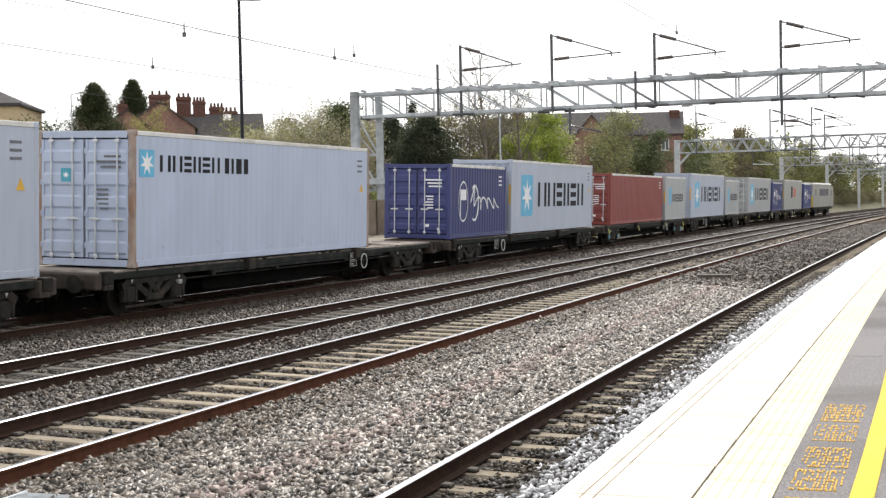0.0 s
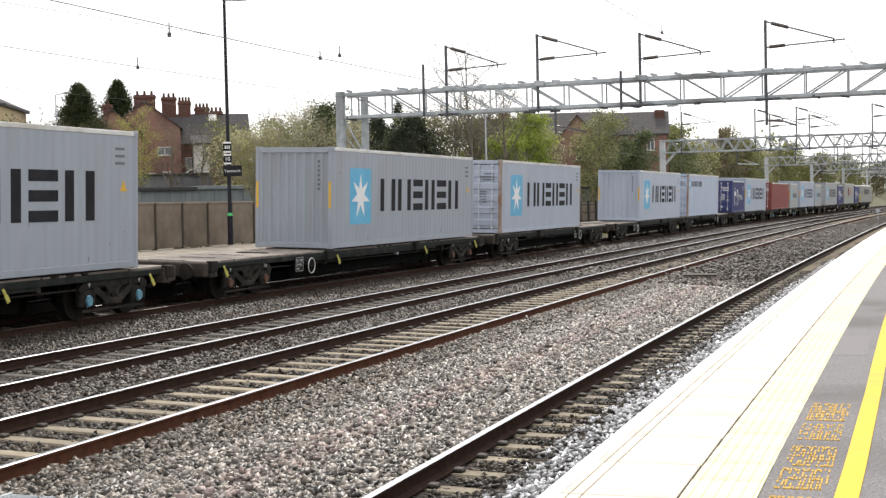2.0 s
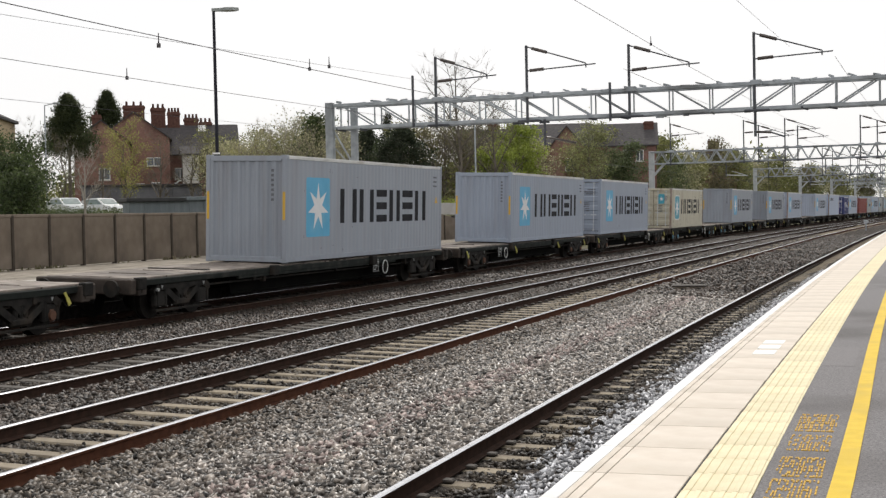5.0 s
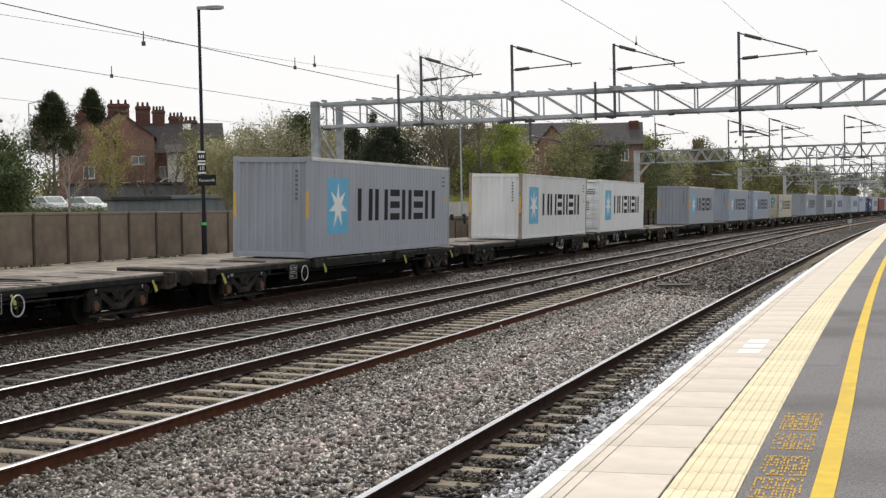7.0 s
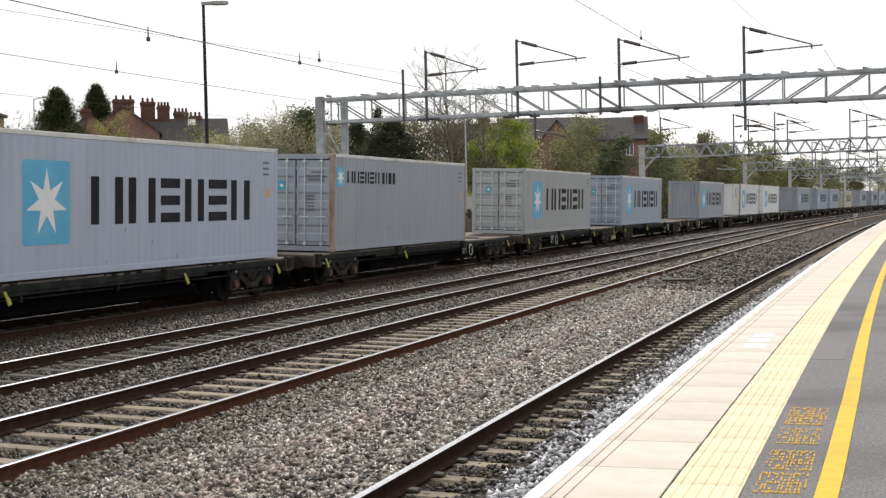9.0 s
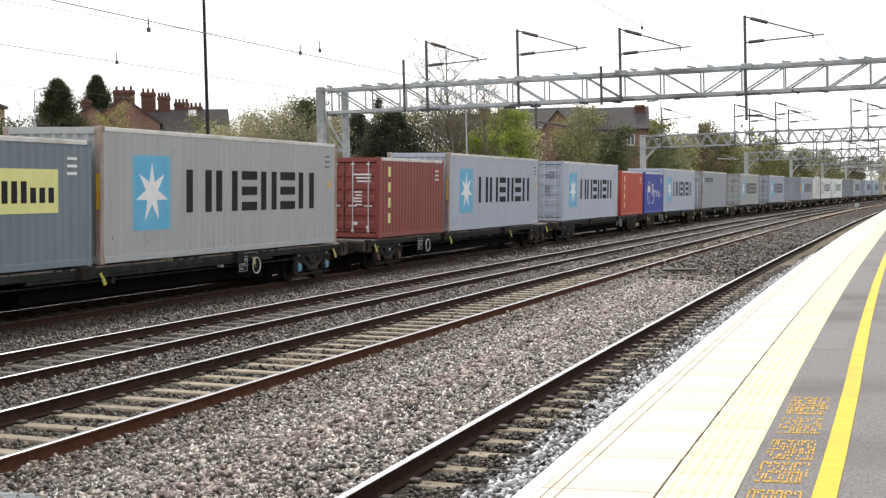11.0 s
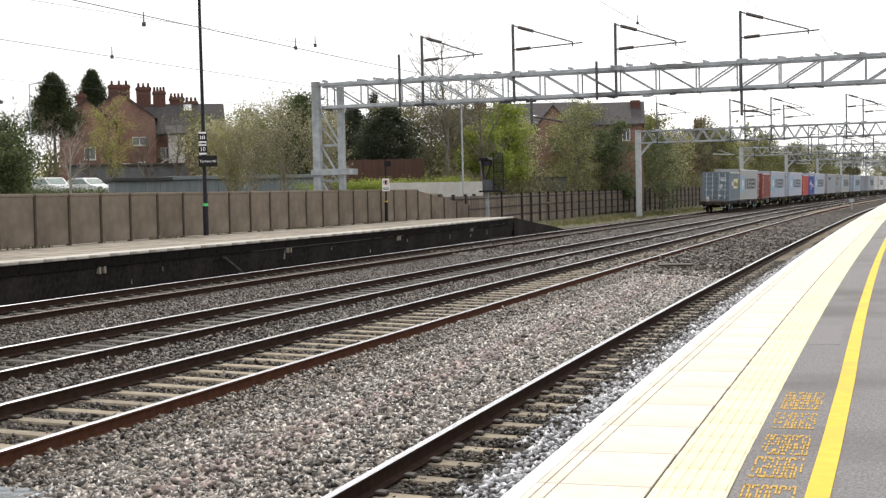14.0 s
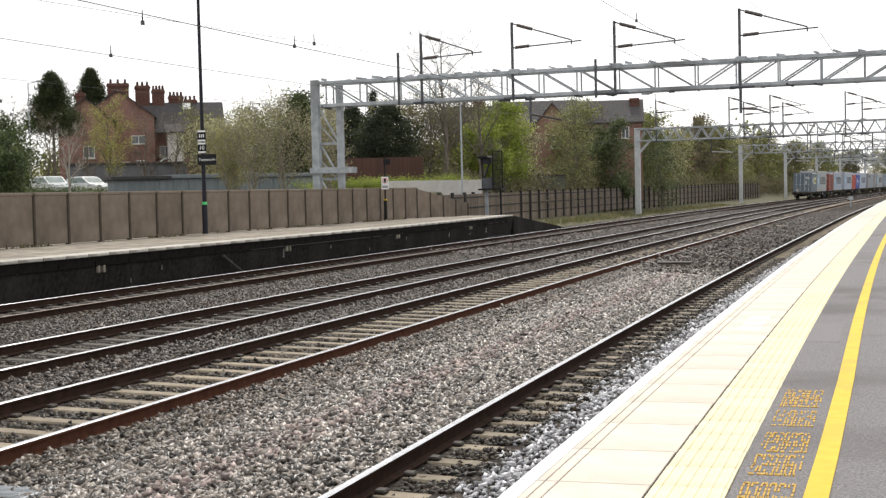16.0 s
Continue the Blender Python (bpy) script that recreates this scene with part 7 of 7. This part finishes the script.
    for i, s in enumerate(list(range(138, 300, 9)) + list(range(300, 560, 22))):
        k = kinds[i % 7]
        p = at(s, -30.5 - rng.random() * 4 - max(0, s - 300) * 0.02)
        tree(labels[k], p.x, p.y, 8.6 + rng.random() * 2.6 + max(0, s - 300) * 0.012, 3.0 + rng.random(), k, 60 + i, 30, 0.17, 0.55, 12, 6, low=0.03, bare=(k in ("brown", "grey")))
    # a belt of mixed trees behind the gardens closes the view
    belt = [(-50.0, 96.0, 8.6, 2.6, "olive"), (-47.0, 100.0, 9.0, 2.6, "brown"), (-44.0, 98.0, 8.4, 2.4, "olive"), (-41.5, 101.0, 9.3, 2.6, "dark"), (-39.0, 98.0, 8.4, 2.4, "brown"),
            (-36.5, 103.0, 9.4, 2.6, "olive"), (-34.0, 99.5, 8.8, 2.4, "brown"), (-33.0, 106.0, 9.6, 2.6, "dark"), (-30.0, 108.0, 9.2, 2.6, "brown"), (-27.8, 110.0, 8.0, 2.4, "grey"),
            (-73.0, 92.0, 8.6, 2.8, "brown"), (-77.0, 98.0, 9.5, 3.0, "grey"), (-80.0, 90.0, 9.0, 3.0, "olive"), (-45.0, 88.0, 7.4, 2.2, "grey"), (-41.0, 86.0, 7.6, 2.2, "olive"),
            (-27.5, 126.0, 8.2, 2.6, "olive"), (-28.5, 136.0, 8.8, 2.8, "brown"), (-20.5, 141.0, 7.6, 2.4, "dark")]
    for i, (x, y, top, r, k) in enumerate(belt):
        tree({"olive": "olive-green garden tree", "brown": "brown budding garden tree", "dark": "dark green garden tree", "grey": "pale budding garden tree"}[k] + " behind the station",
             x, y, top, r, k, 130 + i, 20, 0.11, 0.45, 13, 7, low=0.05, bare=(k in ("brown", "grey")))
    rows = np.random.default_rng(17)
    pts = []
    for i in range(420):
        a = -0.95 + 1.25 * rows.random()
        q = rows.uniform(240, 560)
        x, y = q * math.sin(a), q * math.cos(a)
        dd, _s = nearest_d(np.array(x), np.array(y))
        if -40 < float(dd) < 40:
            continue
        pts.append((x, y, float(terrain(x, y)), rows.uniform(5, 10) * (1 + (q - 240) / 700)))
    thicket("far_woods", "distant belt of woodland in spring leaf", pts, "olive", 94, 26, 0.55, 1.5, 4)
    # scrub on the bank and hedge tops
    pts = []
    for s in np.arange(84, 345, 1.8):
        p = at(float(s), -28.3 - rng.random() * 1.5)
        pts.append((p.x, p.y, float(terrain(p.x, p.y)), 1.3 + rng.random() * 1.6 * min(1.0, (s - 80) / 30)))
    thicket("bank_scrub", "brown and green scrub on the railway bank", pts, "brown", 90, 42, 0.12, 0.55)
    pts = []
    for s in np.arange(92, 345, 2.6):
        p = at(float(s), -30.5 - rng.random() * 2.0)
        pts.append((p.x, p.y, float(terrain(p.x, p.y)), 1.8 + rng.random() * 1.8))
    thicket("bank_shrubs", "green shrubs high on the railway bank", pts, "olive", 91, 46, 0.13, 0.6)
    pts = []
    for i in range(40):
        q = i / 39
        pts.append((-32.0 + 7.0 * q, 75.2 + 9.8 * q, 2.4, 0.5 + 0.22 * rng.random()))
    thicket("low_hedge", "low clipped hedge with fresh yellow-green shoots", pts, "bright", 92, 60, 0.05, 0.2)
    pts = []
    for i in range(26):
        q = i / 25
        x, y = -49.5 + 6.0 * q, 70.5 + 2.0 * q
        pts.append((x, y, float(terrain(x, y)), 0.25 + 0.25 * rng.random()))
    thicket("car_park_shrubs", "dark low shrubs at the edge of the car park", pts, "dark", 93, 50, 0.06, 0.28)
    # rank grass and weeds at the foot of the fence
    g = np.random.default_rng(8)
    n = 7000
    s = np.concatenate([g.uniform(76, 175, 2600), 76 + 99 * g.random(n - 2600) ** 1.6])
    d = np.concatenate([-21.8 - 5.2 * g.random(2600) ** 0.6, -23.6 - 2.2 * g.random(n - 2600) ** 0.7])
    x, y = at_many(s, d)
    z = terrain(x, y)
    z = np.maximum(z, -0.3)
    hgt = g.uniform(0.04, 0.16, n) * np.where((np.arange(n) > 2600) & (np.sin(s * 0.9) + np.sin(s * 0.37 + 2) > 0.2), 2.6, 1.0)
    a = g.uniform(0, 6.28, n)
    w = 0.03 + 0.03 * g.random(n)
    v = np.stack([np.stack([x - w * np.cos(a), y - w * np.sin(a), z - 0.05], -1), np.stack([x + w * np.cos(a), y + w * np.sin(a), z - 0.05], -1),
                  np.stack([x + g.normal(size=n) * 0.1, y + g.normal(size=n) * 0.1, z + hgt], -1)], 1).reshape(-1, 3)
    thing("lineside_weeds", "rank grass and weeds along the foot of the fence", "grass", kind="stuff",
          me=raw_mesh("lineside_weeds", v, np.arange(n * 3).reshape(-1, 3), leafy("weed_blades", (0.09, 0.10, 0.035), (0.2, 0.18, 0.09))))


# ---- buildings ----
M_BRICK = surf("red_brick", (0.205, 0.113, 0.092), (0.31, 0.185, 0.155), 6, 0.95, bump=0.004, bump_scale=12, dirt=(0.085, 0.055, 0.047), dirt_amount=0.6, dirt_scale=0.7, spec=0.2)
M_STACK = surf("sooty_chimney_brick", (0.085, 0.043, 0.035), (0.15, 0.078, 0.062), 6, 0.95, spec=0.2)
M_SLATE = surf("grey_slate", (0.05, 0.046, 0.048), (0.092, 0.085, 0.086), 4, 0.9, bump=0.004, bump_scale=6, stretch=(1, 1, 3), spec=0.2)
M_CREAM = surf("buff_brick", (0.42, 0.32, 0.19), (0.5, 0.4, 0.26), 5, 0.9)
M_RENDER = surf("pale_render", (0.45, 0.43, 0.40), (0.56, 0.54, 0.51), 2, 0.9)
M_POT = surf("clay_chimney_pot", (0.06, 0.034, 0.028), (0.10, 0.05, 0.04), 5, 0.95, spec=0.2)
M_PANE = glass("window_pane", (0.07, 0.08, 0.09))
M_FRAME = surf("white_window_frame", (0.66, 0.66, 0.64), (0.75, 0.75, 0.73), 4, 0.6)
M_CLAD = surf("blue_grey_cladding", (0.13, 0.155, 0.17), (0.18, 0.205, 0.22), 1.5, 0.6, stretch=(3, 3, 0.4))
M_FASCIA = surf("dark_roof_edge", (0.02, 0.02, 0.022), (0.04, 0.04, 0.042), 4, 0.6)


def window(parent, x, z, w, h, y=0.0):
    f = part("window", Shape().box(x - w / 2, y - 0.05, z, x + w / 2, y + 0.1, z + h, 0.01).mesh("window", M_FRAME), parent, "white framed window")
    for i in (0, 1):
        a = x - w / 2 + 0.07 + i * (w - 0.07) / 2
        part("pane", Shape().box(a, y - 0.06, z + 0.07, a + (w - 0.07) / 2 - 0.07, y - 0.045, z + h - 0.07).mesh("pane", M_PANE), f)
    part("sill", Shape().box(x - w / 2 - 0.08, y - 0.14, z - 0.09, x + w / 2 + 0.08, y, z - 0.01, 0.01).mesh("sill", M_RENDER), f)


def house(label, x, y, yaw, width, depth, eaves, ridge, wall_mat, windows, chimneys, gable_front=True, base=None, hip=False):
    """A house whose front stands at (x, y) and faces local -y; eaves and ridge are heights above the sea of the plan."""
    z0 = (float(terrain(x, y)) if base is None else base) - 0.4
    t = thing("house", label, "house", facing(x, y, z0, yaw))
    e, r, w = eaves - z0, ridge - z0, width / 2
    part("wall", Shape().box(-w, 0, 0, w, depth, e, 0.0).mesh("wall", wall_mat), t)
    ov = 0.25
    if hip:
        sh = Shape().add([(-w - ov, -ov, e), (w + ov, -ov, e), (w + ov, depth + ov, e), (-w - ov, depth + ov, e), (-w * 0.35, depth / 2, r), (w * 0.35, depth / 2, r)],
                         [(0, 1, 5, 4), (2, 3, 4, 5), (1, 2, 5), (3, 0, 4), (3, 2, 1, 0)])
        part("roof", sh.mesh("roof", M_SLATE), t, "low hipped slate roof")
        part("eaves_board", Shape().box(-w - ov, -ov, e - 0.2, w + ov, depth + ov, e + 0.03, 0.02).mesh("eaves_board", M_FASCIA), t)
    elif gable_front:
        part("gable", Shape().add([(-w, 0, e), (w, 0, e), (0, 0, r), (-w, depth, e), (w, depth, e), (0, depth, r)], [(0, 1, 2), (5, 4, 3), (0, 3, 4, 1)]).mesh("gable", wall_mat), t)
        for sgn in (-1, 1):
            part("roof", Shape().add([(0, -ov, r + 0.12), (sgn * (w + ov), -ov, e - 0.1), (sgn * (w + ov), depth + ov, e - 0.1), (0, depth + ov, r + 0.12),
                                      (0, -ov, r), (sgn * (w + ov), -ov, e - 0.22), (sgn * (w + ov), depth + ov, e - 0.22), (0, depth + ov, r)],
                                     [q if sgn > 0 else q[::-1] for q in ((0, 1, 2, 3), (7, 6, 5, 4), (0, 4, 5, 1), (1, 5, 6, 2), (2, 6, 7, 3))]).mesh("roof", M_SLATE), t, "grey slate roof slope")
    else:
        part("gable", Shape().add([(-w, 0, e), (-w, depth, e), (-w, depth / 2, r), (w, 0, e), (w, depth, e), (w, depth / 2, r)], [(1, 0, 2), (3, 4, 5), (0, 1, 4, 3)]).mesh("gable", wall_mat), t)
        for y0, sgn in ((0, -1), (depth, 1)):
            part("roof", Shape().add([(-w - ov, depth / 2, r + 0.12), (w + ov, depth / 2, r + 0.12), (w + ov, y0 + sgn * ov, e - 0.1), (-w - ov, y0 + sgn * ov, e - 0.1),
                                      (-w - ov, depth / 2, r), (w + ov, depth / 2, r), (w + ov, y0 + sgn * ov, e - 0.22), (-w - ov, y0 + sgn * ov, e - 0.22)],
                                     [q[::-1] if sgn < 0 else q for q in ((0, 1, 2, 3), (7, 6, 5, 4), (0, 4, 5, 1), (1, 5, 6, 2), (2, 6, 7, 3), (3, 7, 4, 0))]).mesh("roof", M_SLATE), t, "grey slate roof slope")
    for wx, wz, ww, wh in windows:
        window(t, wx, wz - z0, ww, wh)
    for cx, cy, cz0, cz1, cw, pots in chimneys:
        c = part("chimney", Shape().box(cx - cw / 2, cy - 0.35, cz0 - z0, cx + cw / 2, cy + 0.35, cz1 - z0, 0.02).box(cx - cw / 2 - 0.07, cy - 0.42, cz1 - z0 - 0.35, cx + cw / 2 + 0.07, cy + 0.42, cz1 - z0 - 0.12, 0.02).mesh("chimney", M_STACK), t, "brick chimney stack")
        for i in range(pots):
            px = cx - cw / 2 + cw * (i + 0.5) / pots
            part("chimney_pot", Shape().rod((px, cy, cz1 - z0), (px, cy, cz1 - z0 + 0.4), 0.13, 0.095, n=10).mesh("chimney_pot", M_POT), c)
    return t


def build_town():
    v = radians(30.5)    # the houses' fronts look back at the line
    house("red brick gabled house with tall chimneys", -67.05, 111.5, v, 6.6, 9.0, 10.1, 12.5, M_BRICK,
          [(1.8, 7.45, 1.35, 0.8), (1.9, 5.2, 0.9, 0.7), (0.5, 5.1, 0.8, 0.7), (-1.1, 7.4, 1.1, 1.2)], [(0.05, 2.2, 11.3, 13.35, 2.0, 3)])
    terrace = house("brick terrace with slate roof and rows of chimney pots", -62.8, 116.2, v, 7.6, 7.5, 8.7, 11.6, M_BRICK,
          [(-1.8, 6.2, 1.0, 1.1)], [(-3.7, 3.7, 10.6, 13.4, 1.4, 3), (-2.2, 3.7, 10.5, 13.0, 1.2, 4), (-0.5, 4.0, 10.4, 12.4, 1.4, 4), (0.9, 4.0, 10.4, 12.0, 1.25, 3)], False)
    z = 8.6 - terrace.matrix_basis.translation.z
    part("skylight", Shape().bar((0.5, 2.7, z + 2.95 * 0.78 + 0.1), (0.5, 3.5, z + 3.75 * 0.78 + 0.1), 0.75, 0.06).mesh("skylight", M_FRAME), terrace, "pale skylight in the slate roof")
    house("pale rendered rear extension of the terrace", -61.9, 113.0, v, 1.5, 3.4, 8.6, 9.2, M_RENDER, [], [], False)
    house("low red brick house with a single chimney", -66.4, 104.9, v, 4.8, 6.5, 9.4, 11.3, M_BRICK, [(0.2, 6.0, 1.0, 1.1)], [(-0.4, 1.0, 10.6, 11.9, 0.8, 1)])
    house("cream brick house with a hipped slate roof", -65.8, 82.0, radians(24), 8.0, 8.0, 10.35, 11.75, M_CREAM, [(1.9, 8.3, 1.0, 1.35), (-1.2, 8.3, 1.0, 1.35)], [], hip=True)
    house("brick house with a steep dark slate roof", -31.5, 131.0, radians(13), 8.0, 8.0, 9.0, 11.2, M_BRICK, [(1.6, 7.0, 1.0, 1.2), (-2.2, 6.6, 1.2, 1.2)], [], False)
    house("brick gabled house under a dark slate roof", -29.3, 129.0, radians(13), 3.6, 7.0, 8.4, 10.6, M_BRICK, [(0.3, 6.2, 1.0, 1.3)], [], True)
    house("brick house with a dark slate roof", -25.6, 138.0, radians(10), 7.2, 8.0, 9.1, 11.4, M_BRICK, [(0.6, 7.3, 0.8, 1.2), (1.9, 7.3, 0.8, 1.2)], [(2.9, 3.0, 10.0, 11.6, 1.0, 0)], False)
    house("brick house with a tall chimney behind the trees", -36.5, 128.0, radians(16), 7.0, 8.0, 8.6, 10.7, M_BRICK, [(1.0, 6.8, 1.1, 1.2)], [(0, 3.0, 10.3, 11.3, 1.0, 2)], False)
    house("distant house with chimney pots above the trees", -23.5, 205.0, radians(6), 6.0, 8.0, 8.6, 11.0, M_BRICK, [], [(-0.6, 4.0, 10.8, 12.6, 1.6, 4)], False)
    # long low sheds behind the wall
    a, b = Vector((-41.8, 68.8)), Vector((-33.0, 77.6))
    w = b - a
    yaw = math.atan2(w.y, w.x)
    t = thing("low_shed", "long low shed with blue-grey cladding and dark roof edge", "shed", Matrix.Translation((a.x, a.y, 2.2)) @ Matrix.Rotation(yaw, 4, "Z"))
    L = w.length
    part("wall", Shape().box(0, 0, 0, L, 1.6, 1.2).mesh("wall", M_CLAD), t)
    for i in range(14):
        part("cladding_panel", Shape().box(L * i / 14 + 0.02, -0.03, 0.1, L * (i + 1) / 14 - 0.02, 0.01, 1.15, 0.008).mesh("cladding_panel", M_CLAD), t)
    part("roof", Shape().box(-0.2, -0.25, 1.16, L * 0.27, 1.8, 1.38, 0.02).mesh("roof", M_FASCIA), t, "black felt roof edge")
    part("roof", Shape().box(L * 0.27 + 0.02, -0.2, 1.2, L + 0.2, 1.8, 1.42, 0.02).mesh("roof", M_CLAD), t)
    part("gutter", Shape().box(0, -0.3, 0.18, L, -0.2, 0.26, 0.02).mesh("gutter", M_RENDER), t)
    t = thing("grey_shed", "low grey-green clad shed behind the fence", "shed", Matrix.Translation((-29.6, 111.0, 1.3)) @ Matrix.Rotation(radians(14), 4, "Z"))
    part("wall", Shape().box(0, 0, -1.2, 5.2, 3, 2.05, 0.01).mesh("wall", surf("grey_green_cladding", (0.10, 0.11, 0.085), (0.14, 0.15, 0.12), 2, 0.7, stretch=(5, 5, 0.4))), t)
    part("roof", Shape().box(-0.12, -0.2, 2.05, 5.32, 3.2, 2.15, 0.02).mesh("roof", M_SLATE), t)
    g = thing("garage_block", "row of low dark grey lock-up garages below the houses", "garages", facing(-57.5, 87.9, 2.5, radians(30.7)))
    gm = surf("dark_grey_garage_paint", (0.11, 0.11, 0.12), (0.165, 0.165, 0.178), 2, 0.85, stretch=(1, 1, 0.5), dirt=(0.06, 0.055, 0.055), dirt_amount=0.6)
    part("wall", Shape().box(0, 0, 0, 9.0, 4, 2.4).mesh("wall", gm), g)
    for i in range(4):
        part("garage_door", Shape().box(0.15 + i * 2.2, -0.05, 0.1, 2.1 + i * 2.2, 0.02, 2.1, 0.01).box(0.25 + i * 2.2, -0.07, 1.05, 2.0 + i * 2.2, 0.0, 1.1).mesh("garage_door", gm), g)
    part("roof", Shape().box(-0.1, -0.2, 2.4, 9.1, 4.1, 2.55, 0.02).mesh("roof", M_SLATE), g, "flat felt roof")
    c = thing("lean_to", "small lean-to with a curved white roof below the terrace", "lean-to", facing(-55.4, 98.2, 2.5, radians(29)))
    part("wall", Shape().box(0, 0, 0, 2.0, 1.6, 2.6).mesh("wall", gm), c)
    part("roof", Shape().bar((-0.1, 0.8, 2.62), (0.4, 0.8, 3.0), 1.8, 0.08).bar((0.38, 0.8, 3.0), (1.2, 0.8, 3.15), 1.8, 0.08).bar((1.18, 0.8, 3.15), (2.1, 0.8, 3.08), 1.8, 0.08).mesh("roof", M_FRAME), c, "curved white sheet roof")
    # pale retaining wall with a rail, beyond the platform wall
    t = thing("retaining_wall", "pale concrete retaining wall beyond the platform end", "wall", kind="structure")
    for i in range(6):
        a, b = Vector((-27.7, 76.2)), Vector((-23.9, 83.9))
        p, q = a.lerp(b, i / 6), a.lerp(b, (i + 1) / 6)
        part("wall_block", Shape().bar((p.x, p.y, 1.95), (q.x, q.y, 1.98), 0.25, 1.95).mesh("wall_block", M_RENDER), t)
    t = thing("brown_fence", "reddish-brown boarded garden fence", "fence", kind="structure")
    fm = surf("brown_fence_stain", (0.055, 0.026, 0.019), (0.088, 0.042, 0.03), 3, 0.85, stretch=(5, 5, 0.5), vary=0.15)
    for i in range(36):
        q = i / 36
        x, y = -33.1 + 4.86 * q, 83.7 + 1.76 * q
        part("fence_board", Shape().box(-0.072, -0.015, 0, 0.072, 0.015, 1.75, 0.004).mesh("fence_board", fm), t, m=facing(x, y, 2.85, radians(20)))
    # street and car-park lamp columns
    for x, y, top, arm in ((-24.4, 81.4, 7.9, 0.0), (-61.9, 89.9, 11.4, 0.9), (-23.8, 160.0, 13.2, -0.8)):
        z = float(terrain(x, y))
        t = thing("street_lamp", "thin grey street lamp column", "street lamp", Matrix.Translation((x, y, z)), group="street lamps")
        part("column", Shape().rod((0, 0, 0), (0, 0, top - z), 0.075, 0.045, n=8).mesh("column", M_GALV), t)
        if arm:
            part("arm", Shape().rod((0, 0, top - z), (arm, 0, top - z + 0.12), 0.035, n=6).mesh("arm", M_GALV), t)
            part("lantern", Shape().box(arm - 0.1, -0.12, top - z + 0.05, arm + 0.45, 0.12, top - z + 0.2, 0.03).mesh("lantern", M_LAMP), t)


M_CAR = surf("white_car_paint", (0.62, 0.63, 0.63), (0.7, 0.71, 0.71), 2, 0.25)
M_SILVER = surf("pale_silver_car_paint", (0.5, 0.52, 0.52), (0.58, 0.6, 0.6), 2, 0.25)
M_TYRE = surf("black_tyre", (0.015, 0.015, 0.015), (0.03, 0.03, 0.03), 8, 0.9)
M_RIM = surf("silver_rim", (0.4, 0.4, 0.42), (0.5, 0.5, 0.52), 4, 0.35, metal=0.7)


def car(label, x, y, yaw, mat, van=False):
    t = thing("car", label, "car", facing(x, y, float(terrain(x, y)), yaw) @ Matrix.Diagonal((0.93, 0.93, 0.9, 1)), group="parked cars")
    if van:
        low = [(-2.4, 0.35), (2.4, 0.35), (2.45, 0.9), (2.0, 1.15), (1.5, 2.0), (-2.35, 2.05), (-2.45, 1.2)]
        top = None
    else:
        low = [(-1.95, 0.3), (1.95, 0.3), (2.02, 0.62), (1.85, 0.8), (0.95, 0.95), (-1.7, 0.98), (-1.98, 0.75)]
        top = [(-1.7, 0.96), (1.0, 0.93), (0.3, 1.42), (-0.2, 1.48), (-1.0, 1.45), (-1.5, 1.3)]

    def slab(out, half, m, name):
        n = len(out)
        sh = Shape()
        inner = half * 0.9
        sh.v = [(px, -half, pz) for px, pz in out] + [(px, half, pz) for px, pz in out]
        sh.f = [tuple(range(n)), tuple(range(n, 2 * n))[::-1]] + [((i + 1) % n, i, n + i, n + (i + 1) % n) for i in range(n)]
        sh.m = [0] * len(sh.f)
        return sh.mesh(name, m)
    part("body", slab(low, 0.85, mat, "body"), t)
    if top:
        part("cabin", slab(top, 0.72, mat, "cabin"), t)
        gl = glass("car_glass", (0.16, 0.20, 0.19))
        part("side_window", Shape().add([(-1.4, -0.73, 1.0), (0.75, -0.73, 0.98), (0.2, -0.73, 1.36), (-1.1, -0.73, 1.36)], [(0, 1, 2, 3)]).mesh("side_window", gl), t)
        part("windscreen", Shape().bar((0.93, 0, 1.0), (0.36, 0, 1.4), 1.3, 0.02).mesh("windscreen", gl), t)
        part("rear_window", Shape().bar((-1.68, 0, 1.02), (-1.5, 0, 1.3), 1.25, 0.02).mesh("rear_window", gl), t)
    else:
        part("windscreen", Shape().bar((1.98, 0, 1.2), (1.55, 0, 1.95), 1.5, 0.03).mesh("windscreen", glass("van_glass")), t)
    for wx in (-1.25, 1.3):
        for sy in (-1, 1):
            wh = part("wheel", Shape().ring((wx, sy * 0.78, 0.31), (0, 1, 0), 0.22, 0.095, 18, 8).mesh("wheel", M_TYRE), t)
            part("rim", Shape().rod((wx, sy * 0.72, 0.31), (wx, sy * 0.83, 0.31), 0.2, n=14).mesh("rim", M_RIM), wh)
    for sy in (-0.6, 0.6):
        part("headlight", Shape().box(1.8, sy - 0.18, 0.62, 1.99, sy + 0.18, 0.78, 0.02).mesh("headlight", M_RIM), t)


def build_cars():
    car("white parked hatchback beside the shed", -50.9, 80.4, radians(-18), M_CAR)
    car("pale silver parked car beside shrubs", -52.9, 79.1, radians(-30), M_SILVER)


build_ground()
build_overhead()
build_town()
build_cars()
build_planting()
build_lamp_post()
build_lineside()
build_train()
build_wall()
build_wall_weeds()
build_fence()
build_far_platform()
build_near_platform()
build_tracks()
build_stones()
motions()
